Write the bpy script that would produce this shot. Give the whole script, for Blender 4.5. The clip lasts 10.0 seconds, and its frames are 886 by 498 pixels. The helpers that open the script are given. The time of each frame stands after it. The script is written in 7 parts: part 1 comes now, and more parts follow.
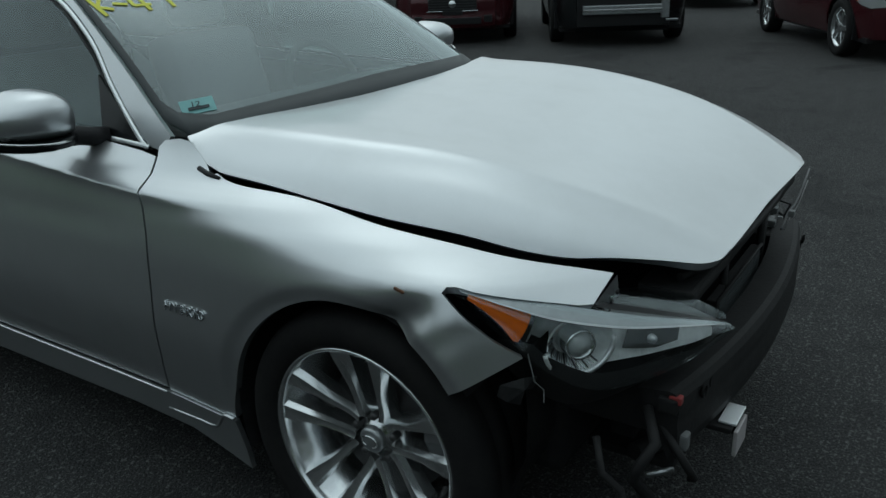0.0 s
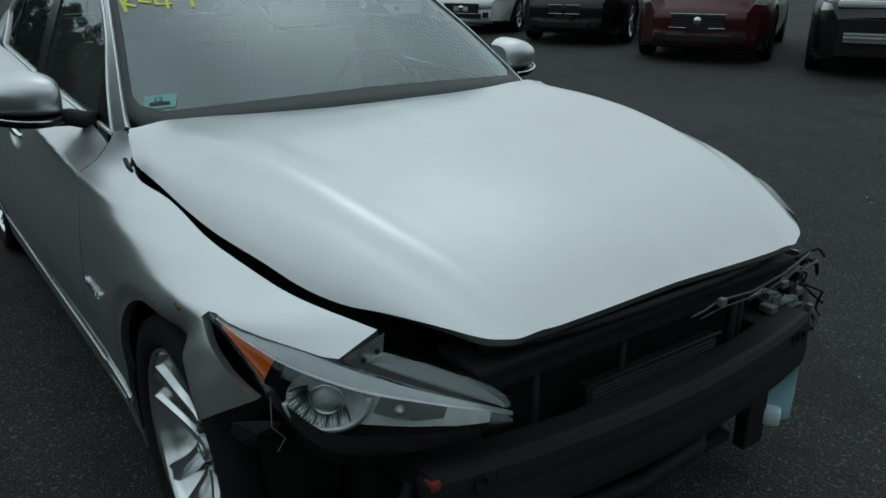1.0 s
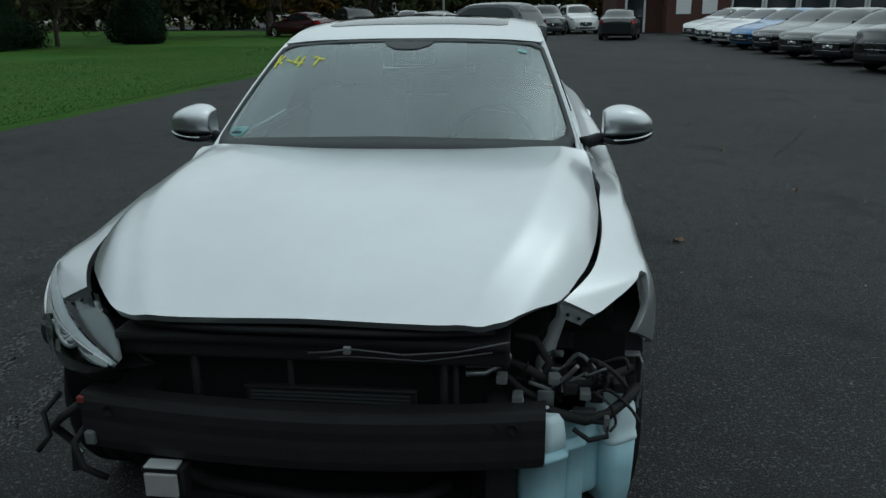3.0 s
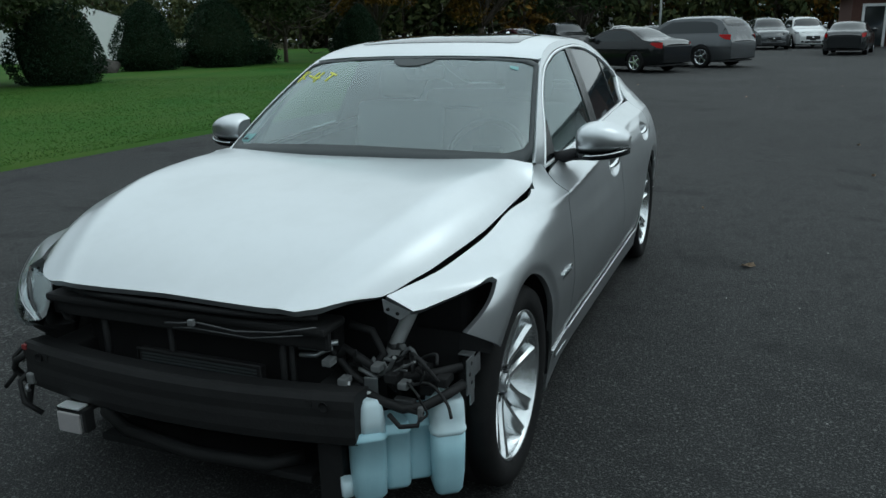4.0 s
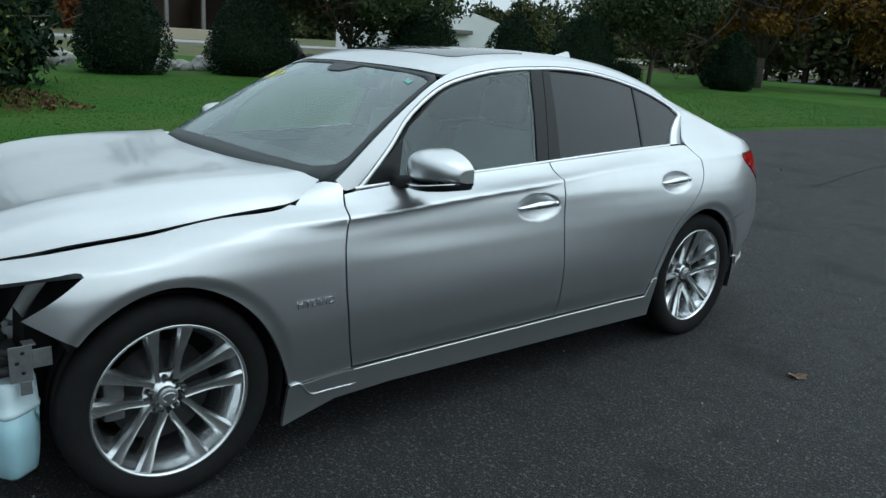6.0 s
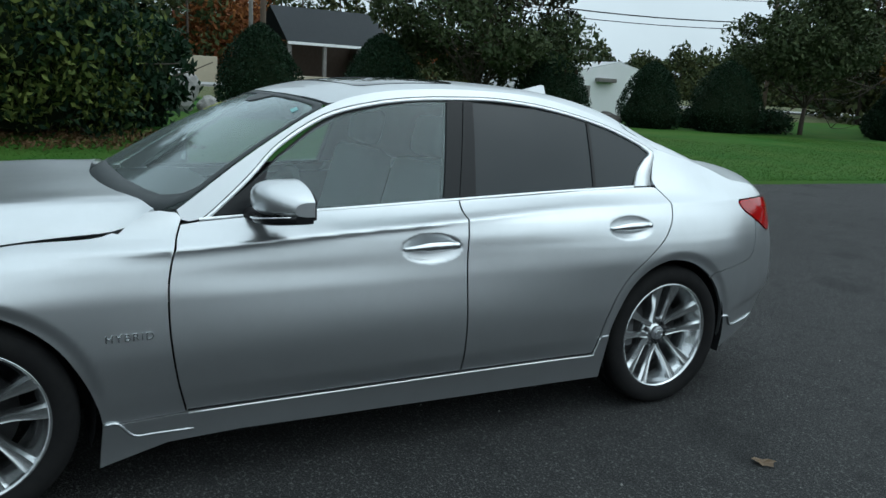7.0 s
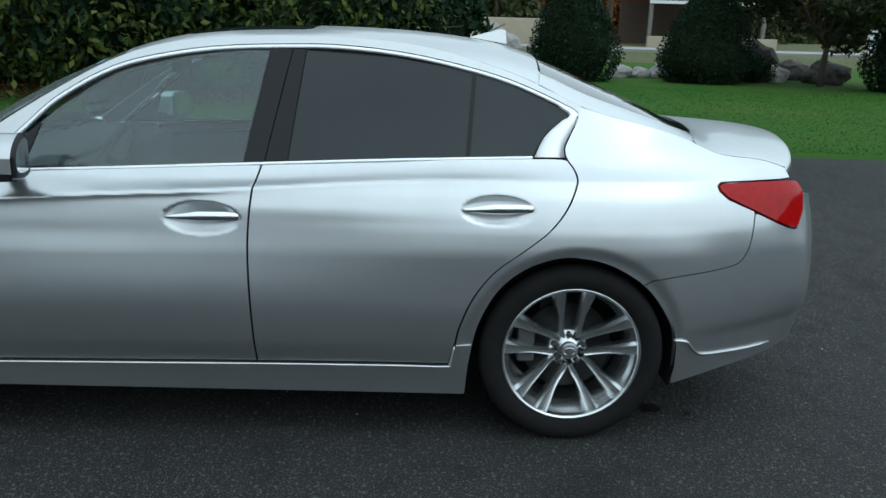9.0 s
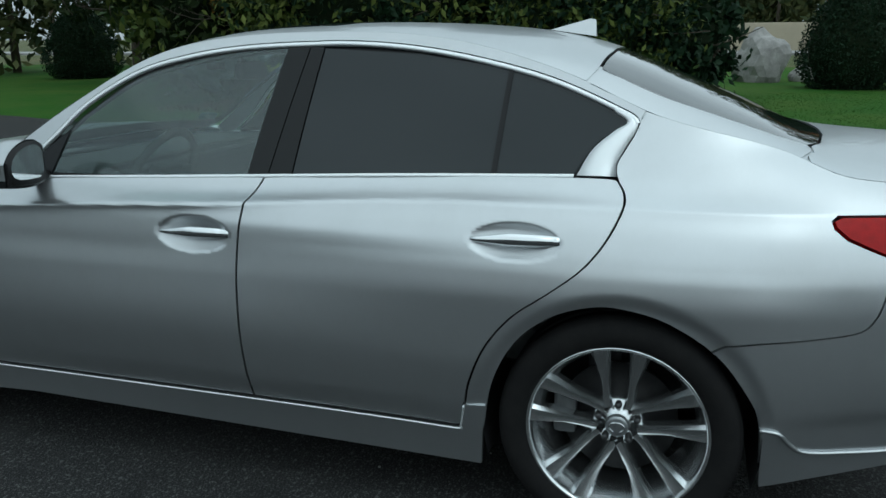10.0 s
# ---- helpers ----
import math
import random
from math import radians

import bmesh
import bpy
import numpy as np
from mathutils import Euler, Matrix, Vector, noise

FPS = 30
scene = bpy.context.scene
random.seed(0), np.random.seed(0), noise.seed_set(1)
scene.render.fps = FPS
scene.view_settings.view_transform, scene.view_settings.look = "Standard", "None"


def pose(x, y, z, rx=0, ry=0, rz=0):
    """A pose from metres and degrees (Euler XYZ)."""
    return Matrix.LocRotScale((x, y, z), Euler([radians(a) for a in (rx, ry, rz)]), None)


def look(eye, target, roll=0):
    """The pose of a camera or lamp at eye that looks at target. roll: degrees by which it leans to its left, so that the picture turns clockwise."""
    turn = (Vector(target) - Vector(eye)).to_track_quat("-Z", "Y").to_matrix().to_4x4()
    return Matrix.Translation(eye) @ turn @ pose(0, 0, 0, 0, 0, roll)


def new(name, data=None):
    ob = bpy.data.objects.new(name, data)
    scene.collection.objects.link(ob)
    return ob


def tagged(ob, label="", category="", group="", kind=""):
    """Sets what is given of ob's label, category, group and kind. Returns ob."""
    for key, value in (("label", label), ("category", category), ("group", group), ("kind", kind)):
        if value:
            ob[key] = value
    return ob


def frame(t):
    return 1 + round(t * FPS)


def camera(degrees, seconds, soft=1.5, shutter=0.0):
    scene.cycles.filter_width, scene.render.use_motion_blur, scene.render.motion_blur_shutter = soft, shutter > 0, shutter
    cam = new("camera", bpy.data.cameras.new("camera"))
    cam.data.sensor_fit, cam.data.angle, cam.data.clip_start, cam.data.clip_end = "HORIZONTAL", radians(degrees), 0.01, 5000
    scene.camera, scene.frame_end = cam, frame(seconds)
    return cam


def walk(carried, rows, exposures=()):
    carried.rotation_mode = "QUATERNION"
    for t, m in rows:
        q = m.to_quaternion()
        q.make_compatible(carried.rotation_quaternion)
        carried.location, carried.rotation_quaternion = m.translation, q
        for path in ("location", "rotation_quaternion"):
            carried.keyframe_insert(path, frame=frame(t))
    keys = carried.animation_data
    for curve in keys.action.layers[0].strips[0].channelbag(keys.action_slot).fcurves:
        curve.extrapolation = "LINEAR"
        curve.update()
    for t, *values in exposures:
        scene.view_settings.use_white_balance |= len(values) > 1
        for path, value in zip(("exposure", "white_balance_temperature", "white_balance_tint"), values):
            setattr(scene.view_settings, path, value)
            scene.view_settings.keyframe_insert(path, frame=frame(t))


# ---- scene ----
cam = camera(58.3, 10.0)
PATH = [
    (0, (-2.001, -1.031, 1.396), (-0.456, 0.02, 0.684), -2.4),
    (0.5, (-1.693, -1.366, 1.426), (-0.424, 0.027, 0.756), -1.7),
    (1, (-1.282, -1.604, 1.406), (-0.184, -0.08, 0.718), -0.0),
    (1.5, (-0.846, -1.908, 1.441), (-0.106, -0.177, 0.766), -1.6),
    (2, (-0.39, -2.127, 1.457), (0.042, -0.268, 0.858), -0.6),
    (2.5, (0.065, -2.262, 1.478), (0.13, -0.345, 0.909), -1.4),
    (3, (0.54, -2.383, 1.483), (0.325, -0.48, 0.906), -0.6),
    (3.2, (0.733, -2.399, 1.452), (0.4, -0.498, 0.914), -0.2),
    (4.3, (1.824, -2.252, 1.49), (0.919, -0.545, 0.975), -1.0),
    (4.5, (1.985, -2.137, 1.469), (0.966, -0.489, 0.976), 0.2),
    (5, (2.437, -1.778, 1.475), (1.347, -0.184, 0.955), 2.2),
    (5.5, (2.853, -1.394, 1.475), (1.502, -0.03, 0.917), 1.75),
    (6, (3.109, -0.863, 1.465), (1.639, 0.398, 0.965), 3.4),
    (6.2, (3.235, -0.652, 1.45), (1.697, 0.557, 1.033), 3.5),
    (7.3, (3.53, 0.487, 1.437), (1.747, 1.314, 1.066), 2.8),
    (7.5, (3.579, 0.718, 1.456), (1.745, 1.446, 1.13), 2.6),
    (8, (3.636, 1.205, 1.471), (1.77, 1.798, 1.065), 3.1),
    (8.5, (3.574, 1.732, 1.463), (1.674, 2.152, 1.001), 1.3),
    (9, (3.488, 2.261, 1.45), (1.561, 2.346, 0.919), 1.6),
    (9.5, (3.24, 2.639, 1.429), (1.324, 2.438, 0.894), 1.2),
    (10, (2.906, 2.977, 1.389), (1.055, 2.414, 0.882), -0.3),
]
walk(cam, [(t, look(eye, target, roll)) for t, eye, target, roll in PATH], [(0, 0.06, 5900, -3), (1, -0.02, 5900, -3), (2.2, -0.16, 5900, -3), (3, 0.08, 5900, -3), (4.5, 0.60, 5800, -2), (6, 0.72, 5750, -1), (8, 0.72, 5700, -2), (9, 0.84, 5700, -2), (10, 0.48, 5750, -4)])

# ---- world, sun, exposure ----
world = bpy.data.worlds.new("overcast_world")
scene.world = world
world.use_nodes = True
wn, wl = world.node_tree.nodes, world.node_tree.links
wn.clear()
sky = wn.new("ShaderNodeTexSky")
sky.sky_type = "NISHITA"
sky.sun_disc = False
sky.sun_elevation, sky.sun_rotation = radians(53), radians(40)
sky.dust_density, sky.air_density = 4.0, 1.0
pale = wn.new("ShaderNodeHueSaturation")
pale.inputs["Saturation"].default_value = 0.22
wl.new(sky.outputs[0], pale.inputs["Color"])
wgeo = wn.new("ShaderNodeTexCoord")
wcloud = wn.new("ShaderNodeTexNoise")
wcloud.inputs["Scale"].default_value, wcloud.inputs["Detail"].default_value = 2.2, 6
wl.new(wgeo.outputs["Generated"], wcloud.inputs["Vector"])
wramp = wn.new("ShaderNodeMapRange")
wramp.inputs["From Min"].default_value, wramp.inputs["From Max"].default_value = 0.3, 0.7
wramp.inputs["To Min"].default_value, wramp.inputs["To Max"].default_value = 0.8, 1.2
wl.new(wcloud.outputs["Fac"], wramp.inputs["Value"])
# an overcast sky is brightest overhead
wsep = wn.new("ShaderNodeSeparateXYZ")
wl.new(wgeo.outputs["Generated"], wsep.inputs[0])
wgrad = wn.new("ShaderNodeMapRange")
wgrad.inputs["To Min"].default_value, wgrad.inputs["To Max"].default_value = 0.80, 1.30
wl.new(wsep.outputs["Z"], wgrad.inputs["Value"])
wboth = wn.new("ShaderNodeMath")
wboth.operation = "MULTIPLY"
wl.new(wramp.outputs[0], wboth.inputs[0])
# and brighter on the sun's side
wside = wn.new("ShaderNodeMapRange")
wside.inputs["From Min"].default_value = -1.0
wside.inputs["To Min"].default_value, wside.inputs["To Max"].default_value = 0.88, 1.18
wl.new(wsep.outputs["Y"], wside.inputs["Value"])
wglow = wn.new("ShaderNodeMath")
wglow.operation = "MULTIPLY"
wl.new(wgrad.outputs[0], wglow.inputs[0])
wl.new(wside.outputs[0], wglow.inputs[1])
wl.new(wglow.outputs[0], wboth.inputs[1])
wmul = wn.new("ShaderNodeMixRGB")
wmul.blend_type = "MULTIPLY"
wmul.inputs[0].default_value = 1.0
# cloud hides most of the blue sky's own light
wveil = wn.new("ShaderNodeMixRGB")
wveil.inputs[0].default_value = 0.88
wveil.inputs[2].default_value = (3.45, 3.65, 3.80, 1)
wl.new(pale.outputs[0], wveil.inputs[1])
wl.new(wveil.outputs[0], wmul.inputs[1])
wl.new(wboth.outputs[0], wmul.inputs[2])
wbg = wn.new("ShaderNodeBackground")
wbg.inputs["Strength"].default_value = 0.135
wl.new(wmul.outputs[0], wbg.inputs["Color"])
wl.new(wbg.outputs[0], wn.new("ShaderNodeOutputWorld").inputs["Surface"])

sun_data = bpy.data.lights.new("sun", "SUN")
sun_data.energy, sun_data.angle, sun_data.color = 0.5, radians(140), (1.0, 0.97, 0.93)
sun = new("sun", sun_data)
sun.matrix_world = look((10, 12, 21), (0, 0, 0))

# ---- materials ----
def material(name, color, rough=0.5, metal=0.0, vary=None, bump=None, coat=0.0, spec=0.5, tint=None, glow=None, trans=0.0, ior=1.45, obj_random=0.0, rough_vary=0.0, coords="Object", film=None):
    """vary: (scale, amount, second colour); bump: (scale, strength, distance)."""
    m = bpy.data.materials.new(name)
    m.use_nodes = True
    n, l = m.node_tree.nodes, m.node_tree.links
    b = n["Principled BSDF"]
    b.inputs["Base Color"].default_value = (*color, 1)
    b.inputs["Roughness"].default_value = rough
    b.inputs["Metallic"].default_value = metal
    b.inputs["Coat Weight"].default_value = coat
    b.inputs["Coat Roughness"].default_value = 0.04
    b.inputs["Specular IOR Level"].default_value = spec
    b.inputs["Transmission Weight"].default_value = trans
    b.inputs["IOR"].default_value = ior
    if glow:
        b.inputs["Emission Color"].default_value = (*glow[:3], 1)
        b.inputs["Emission Strength"].default_value = glow[3]
    tc = n.new("ShaderNodeTexCoord")
    last = None
    if vary:
        t = n.new("ShaderNodeTexNoise")
        t.inputs["Scale"].default_value, t.inputs["Detail"].default_value = vary[0], 8
        t.inputs["Roughness"].default_value = 0.65
        l.new(tc.outputs[coords], t.inputs["Vector"])
        r = n.new("ShaderNodeMapRange")
        r.inputs["From Min"].default_value, r.inputs["From Max"].default_value = 0.35, 0.68
        r.inputs["To Max"].default_value = vary[1]
        l.new(t.outputs["Fac"], r.inputs["Value"])
        mx = n.new("ShaderNodeMixRGB")
        mx.inputs[1].default_value, mx.inputs[2].default_value = (*color, 1), (*vary[2], 1)
        l.new(r.outputs[0], mx.inputs[0])
        last = mx.outputs[0]
        if rough_vary:
            r2 = n.new("ShaderNodeMapRange")
            r2.inputs["To Min"].default_value, r2.inputs["To Max"].default_value = rough - rough_vary, rough + rough_vary
            l.new(t.outputs["Fac"], r2.inputs["Value"])
            l.new(r2.outputs[0], b.inputs["Roughness"])
    if film:
        # a thin uneven film of dust and dried rain
        fn = n.new("ShaderNodeTexNoise")
        fn.inputs["Scale"].default_value, fn.inputs["Detail"].default_value = film[0], 9
        fn.inputs["Roughness"].default_value = 0.7
        l.new(tc.outputs[coords], fn.inputs["Vector"])
        fr_ = n.new("ShaderNodeMapRange")
        fr_.inputs["From Min"].default_value, fr_.inputs["From Max"].default_value = 0.35, 0.7
        fr_.inputs["To Min"].default_value, fr_.inputs["To Max"].default_value = rough - film[1], rough + film[1]
        l.new(fn.outputs["Fac"], fr_.inputs["Value"])
        l.new(fr_.outputs[0], b.inputs["Roughness"])
        if last:
            fm = n.new("ShaderNodeMixRGB")
            fm.blend_type = "MULTIPLY"
            fm.inputs[2].default_value = (0.955, 0.955, 0.95, 1)
            fk = n.new("ShaderNodeMapRange")
            fk.inputs["From Min"].default_value, fk.inputs["From Max"].default_value = 0.45, 0.7
            l.new(fn.outputs["Fac"], fk.inputs["Value"])
            l.new(fk.outputs[0], fm.inputs[0])
            l.new(last, fm.inputs[1])
            last = fm.outputs[0]
    if obj_random:
        oi = n.new("ShaderNodeObjectInfo")
        hs = n.new("ShaderNodeHueSaturation")
        rr = n.new("ShaderNodeMapRange")
        rr.inputs["To Min"].default_value, rr.inputs["To Max"].default_value = 1 - obj_random, 1 + obj_random
        l.new(oi.outputs["Random"], rr.inputs["Value"])
        l.new(rr.outputs[0], hs.inputs["Value"])
        if last:
            l.new(last, hs.inputs["Color"])
        else:
            hs.inputs["Color"].default_value = (*color, 1)
        last = hs.outputs[0]
    if last:
        l.new(last, b.inputs["Base Color"])
    if bump:
        t2 = n.new("ShaderNodeTexNoise")
        t2.inputs["Scale"].default_value, t2.inputs["Detail"].default_value = bump[0], 6
        l.new(tc.outputs[coords], t2.inputs["Vector"])
        bp = n.new("ShaderNodeBump")
        bp.inputs["Strength"].default_value, bp.inputs["Distance"].default_value = bump[1], bump[2]
        l.new(t2.outputs["Fac"], bp.inputs["Height"])
        l.new(bp.outputs[0], b.inputs["Normal"])
    return m


def leaf_material(name, a, b2, rough=0.6):
    """Leaf colours that vary from clump to clump."""
    m = bpy.data.materials.new(name)
    m.use_nodes = True
    n, l = m.node_tree.nodes, m.node_tree.links
    g = n.new("ShaderNodeNewGeometry")
    r = n.new("ShaderNodeValToRGB")
    r.color_ramp.elements[0].color, r.color_ramp.elements[1].color = (*a, 1), (*b2, 1)
    l.new(g.outputs["Random Per Island"], r.inputs[0])
    l.new(r.outputs[0], n["Principled BSDF"].inputs["Base Color"])
    n["Principled BSDF"].inputs["Roughness"].default_value = rough
    n["Principled BSDF"].inputs["Specular IOR Level"].default_value = 0.08
    return m


SILVER = material("silver_metallic_paint", (0.57, 0.59, 0.605), 0.33, 0.90, vary=(700, 0.5, (0.48, 0.50, 0.515)), coat=0.5, film=(4.5, 0.022))
GAP = material("black_rubber_seal", (0.008, 0.008, 0.009), 0.7)
BLACK_PLASTIC = material("black_plastic", (0.015, 0.015, 0.016), 0.55, spec=0.25, bump=(300, 0.15, 0.002), vary=(20, 0.5, (0.022, 0.022, 0.024)))
BLACK_GLOSS = material("black_gloss_trim", (0.010, 0.011, 0.012), 0.25, spec=0.3)
CHROME = material("chrome", (0.75, 0.77, 0.78), 0.10, 1.0)
SATIN = material("satin_chrome", (0.84, 0.86, 0.87), 0.42, 0.65)
ALLOY = material("silver_alloy", (0.72, 0.74, 0.75), 0.2, 0.95, vary=(40, 0.4, (0.6, 0.62, 0.63)), coat=0.4)
DARK_METAL = material("dark_metal", (0.06, 0.062, 0.065), 0.45, 0.7, vary=(30, 0.6, (0.12, 0.12, 0.12)))
BARE_METAL = material("bare_metal", (0.42, 0.44, 0.45), 0.38, 0.9, vary=(25, 0.7, (0.25, 0.26, 0.27)))
DISC = material("brake_disc_steel", (0.022, 0.022, 0.023), 0.5, 0.5, vary=(30, 0.6, (0.04, 0.04, 0.04)))
CALIPER = material("grey_caliper", (0.12, 0.125, 0.13), 0.5, 0.4, vary=(30, 0.6, (0.07, 0.07, 0.07)))
RUBBER = material("tyre_rubber", (0.011, 0.011, 0.0115), 0.85, spec=0.15, vary=(18, 0.6, (0.018, 0.0175, 0.017)), bump=(120, 0.2, 0.002))


def glass(name, color, rough=0.02, gain=1.7, veil=0.0):
    """A thin pane: clear, tinted, with a mirror-like sheen that grows at a slant."""
    m = bpy.data.materials.new(name)
    m.use_nodes = True
    n, l = m.node_tree.nodes, m.node_tree.links
    n.remove(n["Principled BSDF"])
    tr, gl, mx, fr, k = (n.new("ShaderNode" + q) for q in ("BsdfTransparent", "BsdfGlossy", "MixShader", "LayerWeight", "Math"))
    tr.inputs["Color"].default_value = (*color, 1)
    gl.inputs["Color"].default_value = (0.86, 0.96, 0.98, 1)
    gl.inputs["Roughness"].default_value = rough
    fr.inputs["Blend"].default_value = 0.5
    slant = n.new("ShaderNodeMath")
    slant.operation = "POWER"
    slant.inputs[1].default_value = 5
    l.new(fr.outputs["Facing"], slant.inputs[0])
    k.operation = "MULTIPLY_ADD"
    k.use_clamp = True
    k.inputs[1].default_value = min(0.96 * gain, 0.9)
    k.inputs[2].default_value = 0.04 * gain
    l.new(slant.outputs[0], k.inputs[0])
    l.new(k.outputs[0], mx.inputs[0])
    l.new(tr.outputs[0], mx.inputs[1])
    l.new(gl.outputs[0], mx.inputs[2])
    last = mx.outputs[0]
    if veil:
        # a grey diffuse veil stands in for the pane's dust and sky reflection
        di, m2, tn, tr_ = (n.new("ShaderNode" + q) for q in ("BsdfDiffuse", "MixShader", "TexNoise", "MapRange"))
        di.inputs["Color"].default_value = (0.46, 0.52, 0.52, 1)
        tn.inputs["Scale"].default_value, tn.inputs["Detail"].default_value = 3.0, 5
        l.new(n.new("ShaderNodeTexCoord").outputs["Object"], tn.inputs["Vector"])
        tr_.inputs["To Min"].default_value, tr_.inputs["To Max"].default_value = veil * .7, veil * 1.3
        l.new(tn.outputs["Fac"], tr_.inputs["Value"])
        l.new(tr_.outputs[0], m2.inputs[0])
        l.new(last, m2.inputs[1])
        l.new(di.outputs[0], m2.inputs[2])
        last = m2.outputs[0]
    l.new(last, n["Material Output"].inputs["Surface"])
    return m


WINDSCREEN = glass("windscreen_glass", (0.60, 0.69, 0.67), 0.09, 3.4, veil=0.13)
SIDE_GLASS = glass("clear_side_glass", (0.60, 0.74, 0.71), gain=2.0, veil=0.05)
TINTED = material("tinted_glass", (0.014, 0.019, 0.022), 0.03, coat=0.0)
REAR_SCREEN = material("rear_screen_glass", (0.02, 0.024, 0.026), 0.05, spec=1.0, coat=1.0)
FRIT = material("black_glass_border", (0.040, 0.046, 0.048), 0.55, spec=0.3)
LENS = glass("clear_lens", (0.94, 0.96, 0.96), 0.03, 1.1)
RED_LENS = material("red_lens", (0.36, 0.004, 0.005), 0.06, spec=0.2, coat=0.08, vary=(40, .6, (.20, .003, .004)))
AMBER_LENS = material("amber_lens", (0.75, 0.16, 0.01), 0.15, coat=0.6, vary=(90, 0.5, (0.55, 0.09, 0.01)))
BOTTLE = material("cyan_plastic_tank", (0.33, 0.53, 0.60), 0.35, vary=(9, 0.5, (0.42, 0.62, 0.68)), coat=0.1)
BOTTLE_TOP = material("milky_plastic_tank", (0.60, 0.72, 0.76), 0.38, vary=(9, 0.5, (0.50, 0.66, 0.71)))
INTERIOR = material("dark_interior", (0.02, 0.021, 0.022), 0.7, vary=(60, 0.5, (0.035, 0.036, 0.037)))
SEAT = material("grey_leather", (0.14, 0.145, 0.145), 0.55, vary=(14, 0.5, (0.10, 0.105, 0.105)), bump=(120, 0.2, 0.002))
HEADLINER = material("pale_headliner", (0.42, 0.43, 0.42), 0.9, bump=(500, 0.2, 0.001))

# ---- building helpers ----
def part(name, bm, mat_, parent=None, label="", smooth=False):
    """Link a bmesh (or a mesh) as one object under a thing or part."""
    if isinstance(bm, bpy.types.Mesh):
        me = bm
        me.name = name
    else:
        me = bpy.data.meshes.new(name)
        bm.normal_update()
        bm.to_mesh(me)
        bm.free()
    if not me.materials:
        me.materials.append(mat_)
    if smooth:
        me.shade_smooth()
    ob = new(name, me)
    if parent is not None:
        ob.parent = parent
    if label:
        ob["label"] = label
    return ob


def raw(verts, faces, smooth=False):
    me = bpy.data.meshes.new("m")
    me.from_pydata([tuple(map(float, v)) for v in verts], [], [tuple(map(int, f)) for f in faces])
    if smooth:
        me.shade_smooth()
    return me


def box(bm, lo, hi, bevel=0.0, m=None):
    """A box from corner to corner, its edges rounded."""
    g = bmesh.ops.create_cube(bm, size=1)["verts"]
    c = [(a + b) / 2 for a, b in zip(lo, hi)]
    s = [abs(b - a) for a, b in zip(lo, hi)]
    bmesh.ops.scale(bm, vec=s, verts=g)
    bmesh.ops.translate(bm, vec=c, verts=g)
    if bevel:
        e = list({e for v in g for e in v.link_edges})
        r = bmesh.ops.bevel(bm, geom=e, offset=bevel, segments=2, affect="EDGES", profile=0.6)
        g = list({v for f in r["faces"] for v in f.verts} | {v for v in g if v.is_valid})
    if m is not None:
        bmesh.ops.transform(bm, matrix=m, verts=g)
    return g


def boxes(*specs, bevel=0.0):
    bm = bmesh.new()
    for lo, hi in specs:
        box(bm, lo, hi, bevel)
    return bm


def tube(bm, pts, r, seg=8, r_end=None):
    """A round bar along a line of points."""
    pts = [Vector(p) for p in pts]
    rings = []
    for i, p in enumerate(pts):
        d = (pts[min(i + 1, len(pts) - 1)] - pts[max(i - 1, 0)]).normalized()
        a = d.orthogonal().normalized() if i == 0 else (rings_a - d * rings_a.dot(d)).normalized()
        rings_a = a
        b = d.cross(a)
        rr = r if r_end is None else r + (r_end - r) * i / (len(pts) - 1)
        rings.append([bm.verts.new(p + rr * (math.cos(k * math.tau / seg) * a + math.sin(k * math.tau / seg) * b)) for k in range(seg)])
    for q, w in zip(rings, rings[1:]):
        for k in range(seg):
            f = bm.faces.new((q[k], q[(k + 1) % seg], w[(k + 1) % seg], w[k]))
            f.smooth = True
    bm.faces.new(rings[0][::-1])
    bm.faces.new(rings[-1])
    return bm


def crom(pts, n=6):
    """A smooth line through points."""
    p = [np.array(q, float) for q in pts]
    p = [2 * p[0] - p[1]] + p + [2 * p[-1] - p[-2]]
    out = []
    for i in range(1, len(p) - 2):
        for k in range(n):
            t = k / n
            out.append(tuple(0.5 * (2 * p[i] + (p[i + 1] - p[i - 1]) * t + (2 * p[i - 1] - 5 * p[i] + 4 * p[i + 1] - p[i + 2]) * t * t
                                    + (3 * p[i] - p[i - 1] - 3 * p[i + 1] + p[i + 2]) * t ** 3)))
    out.append(tuple(p[-2]))
    return out


def lathe(profile, seg=32, axis="x", mirror=1):
    """Turn a profile of (along, radius) round an axis; returns a bmesh."""
    bm = bmesh.new()
    rings = []
    for a, r in profile:
        ring = []
        for k in range(seg):
            c, s = math.cos(k * math.tau / seg) * r, math.sin(k * math.tau / seg) * r
            ring.append(bm.verts.new((a * mirror, c, s) if axis == "x" else (c, s, a) if axis == "z" else (c, a, s)))
        rings.append(ring)
    for q, w in zip(rings, rings[1:]):
        for k in range(seg):
            f = bm.faces.new((q[k], q[(k + 1) % seg], w[(k + 1) % seg], w[k]))
            f.smooth = True
    return bm


def inside(poly, pts):
    """Which of the points lie in the polygon."""
    poly, pts = np.asarray(poly), np.asarray(pts)
    x, y = pts[:, 0], pts[:, 1]
    hit = np.zeros(len(pts), bool)
    for (x0, y0), (x1, y1) in zip(poly, np.roll(poly, -1, 0)):
        if y0 != y1:
            hit ^= ((y0 > y) != (y1 > y)) & (x < (x1 - x0) * (y - y0) / (y1 - y0) + x0)
    return hit


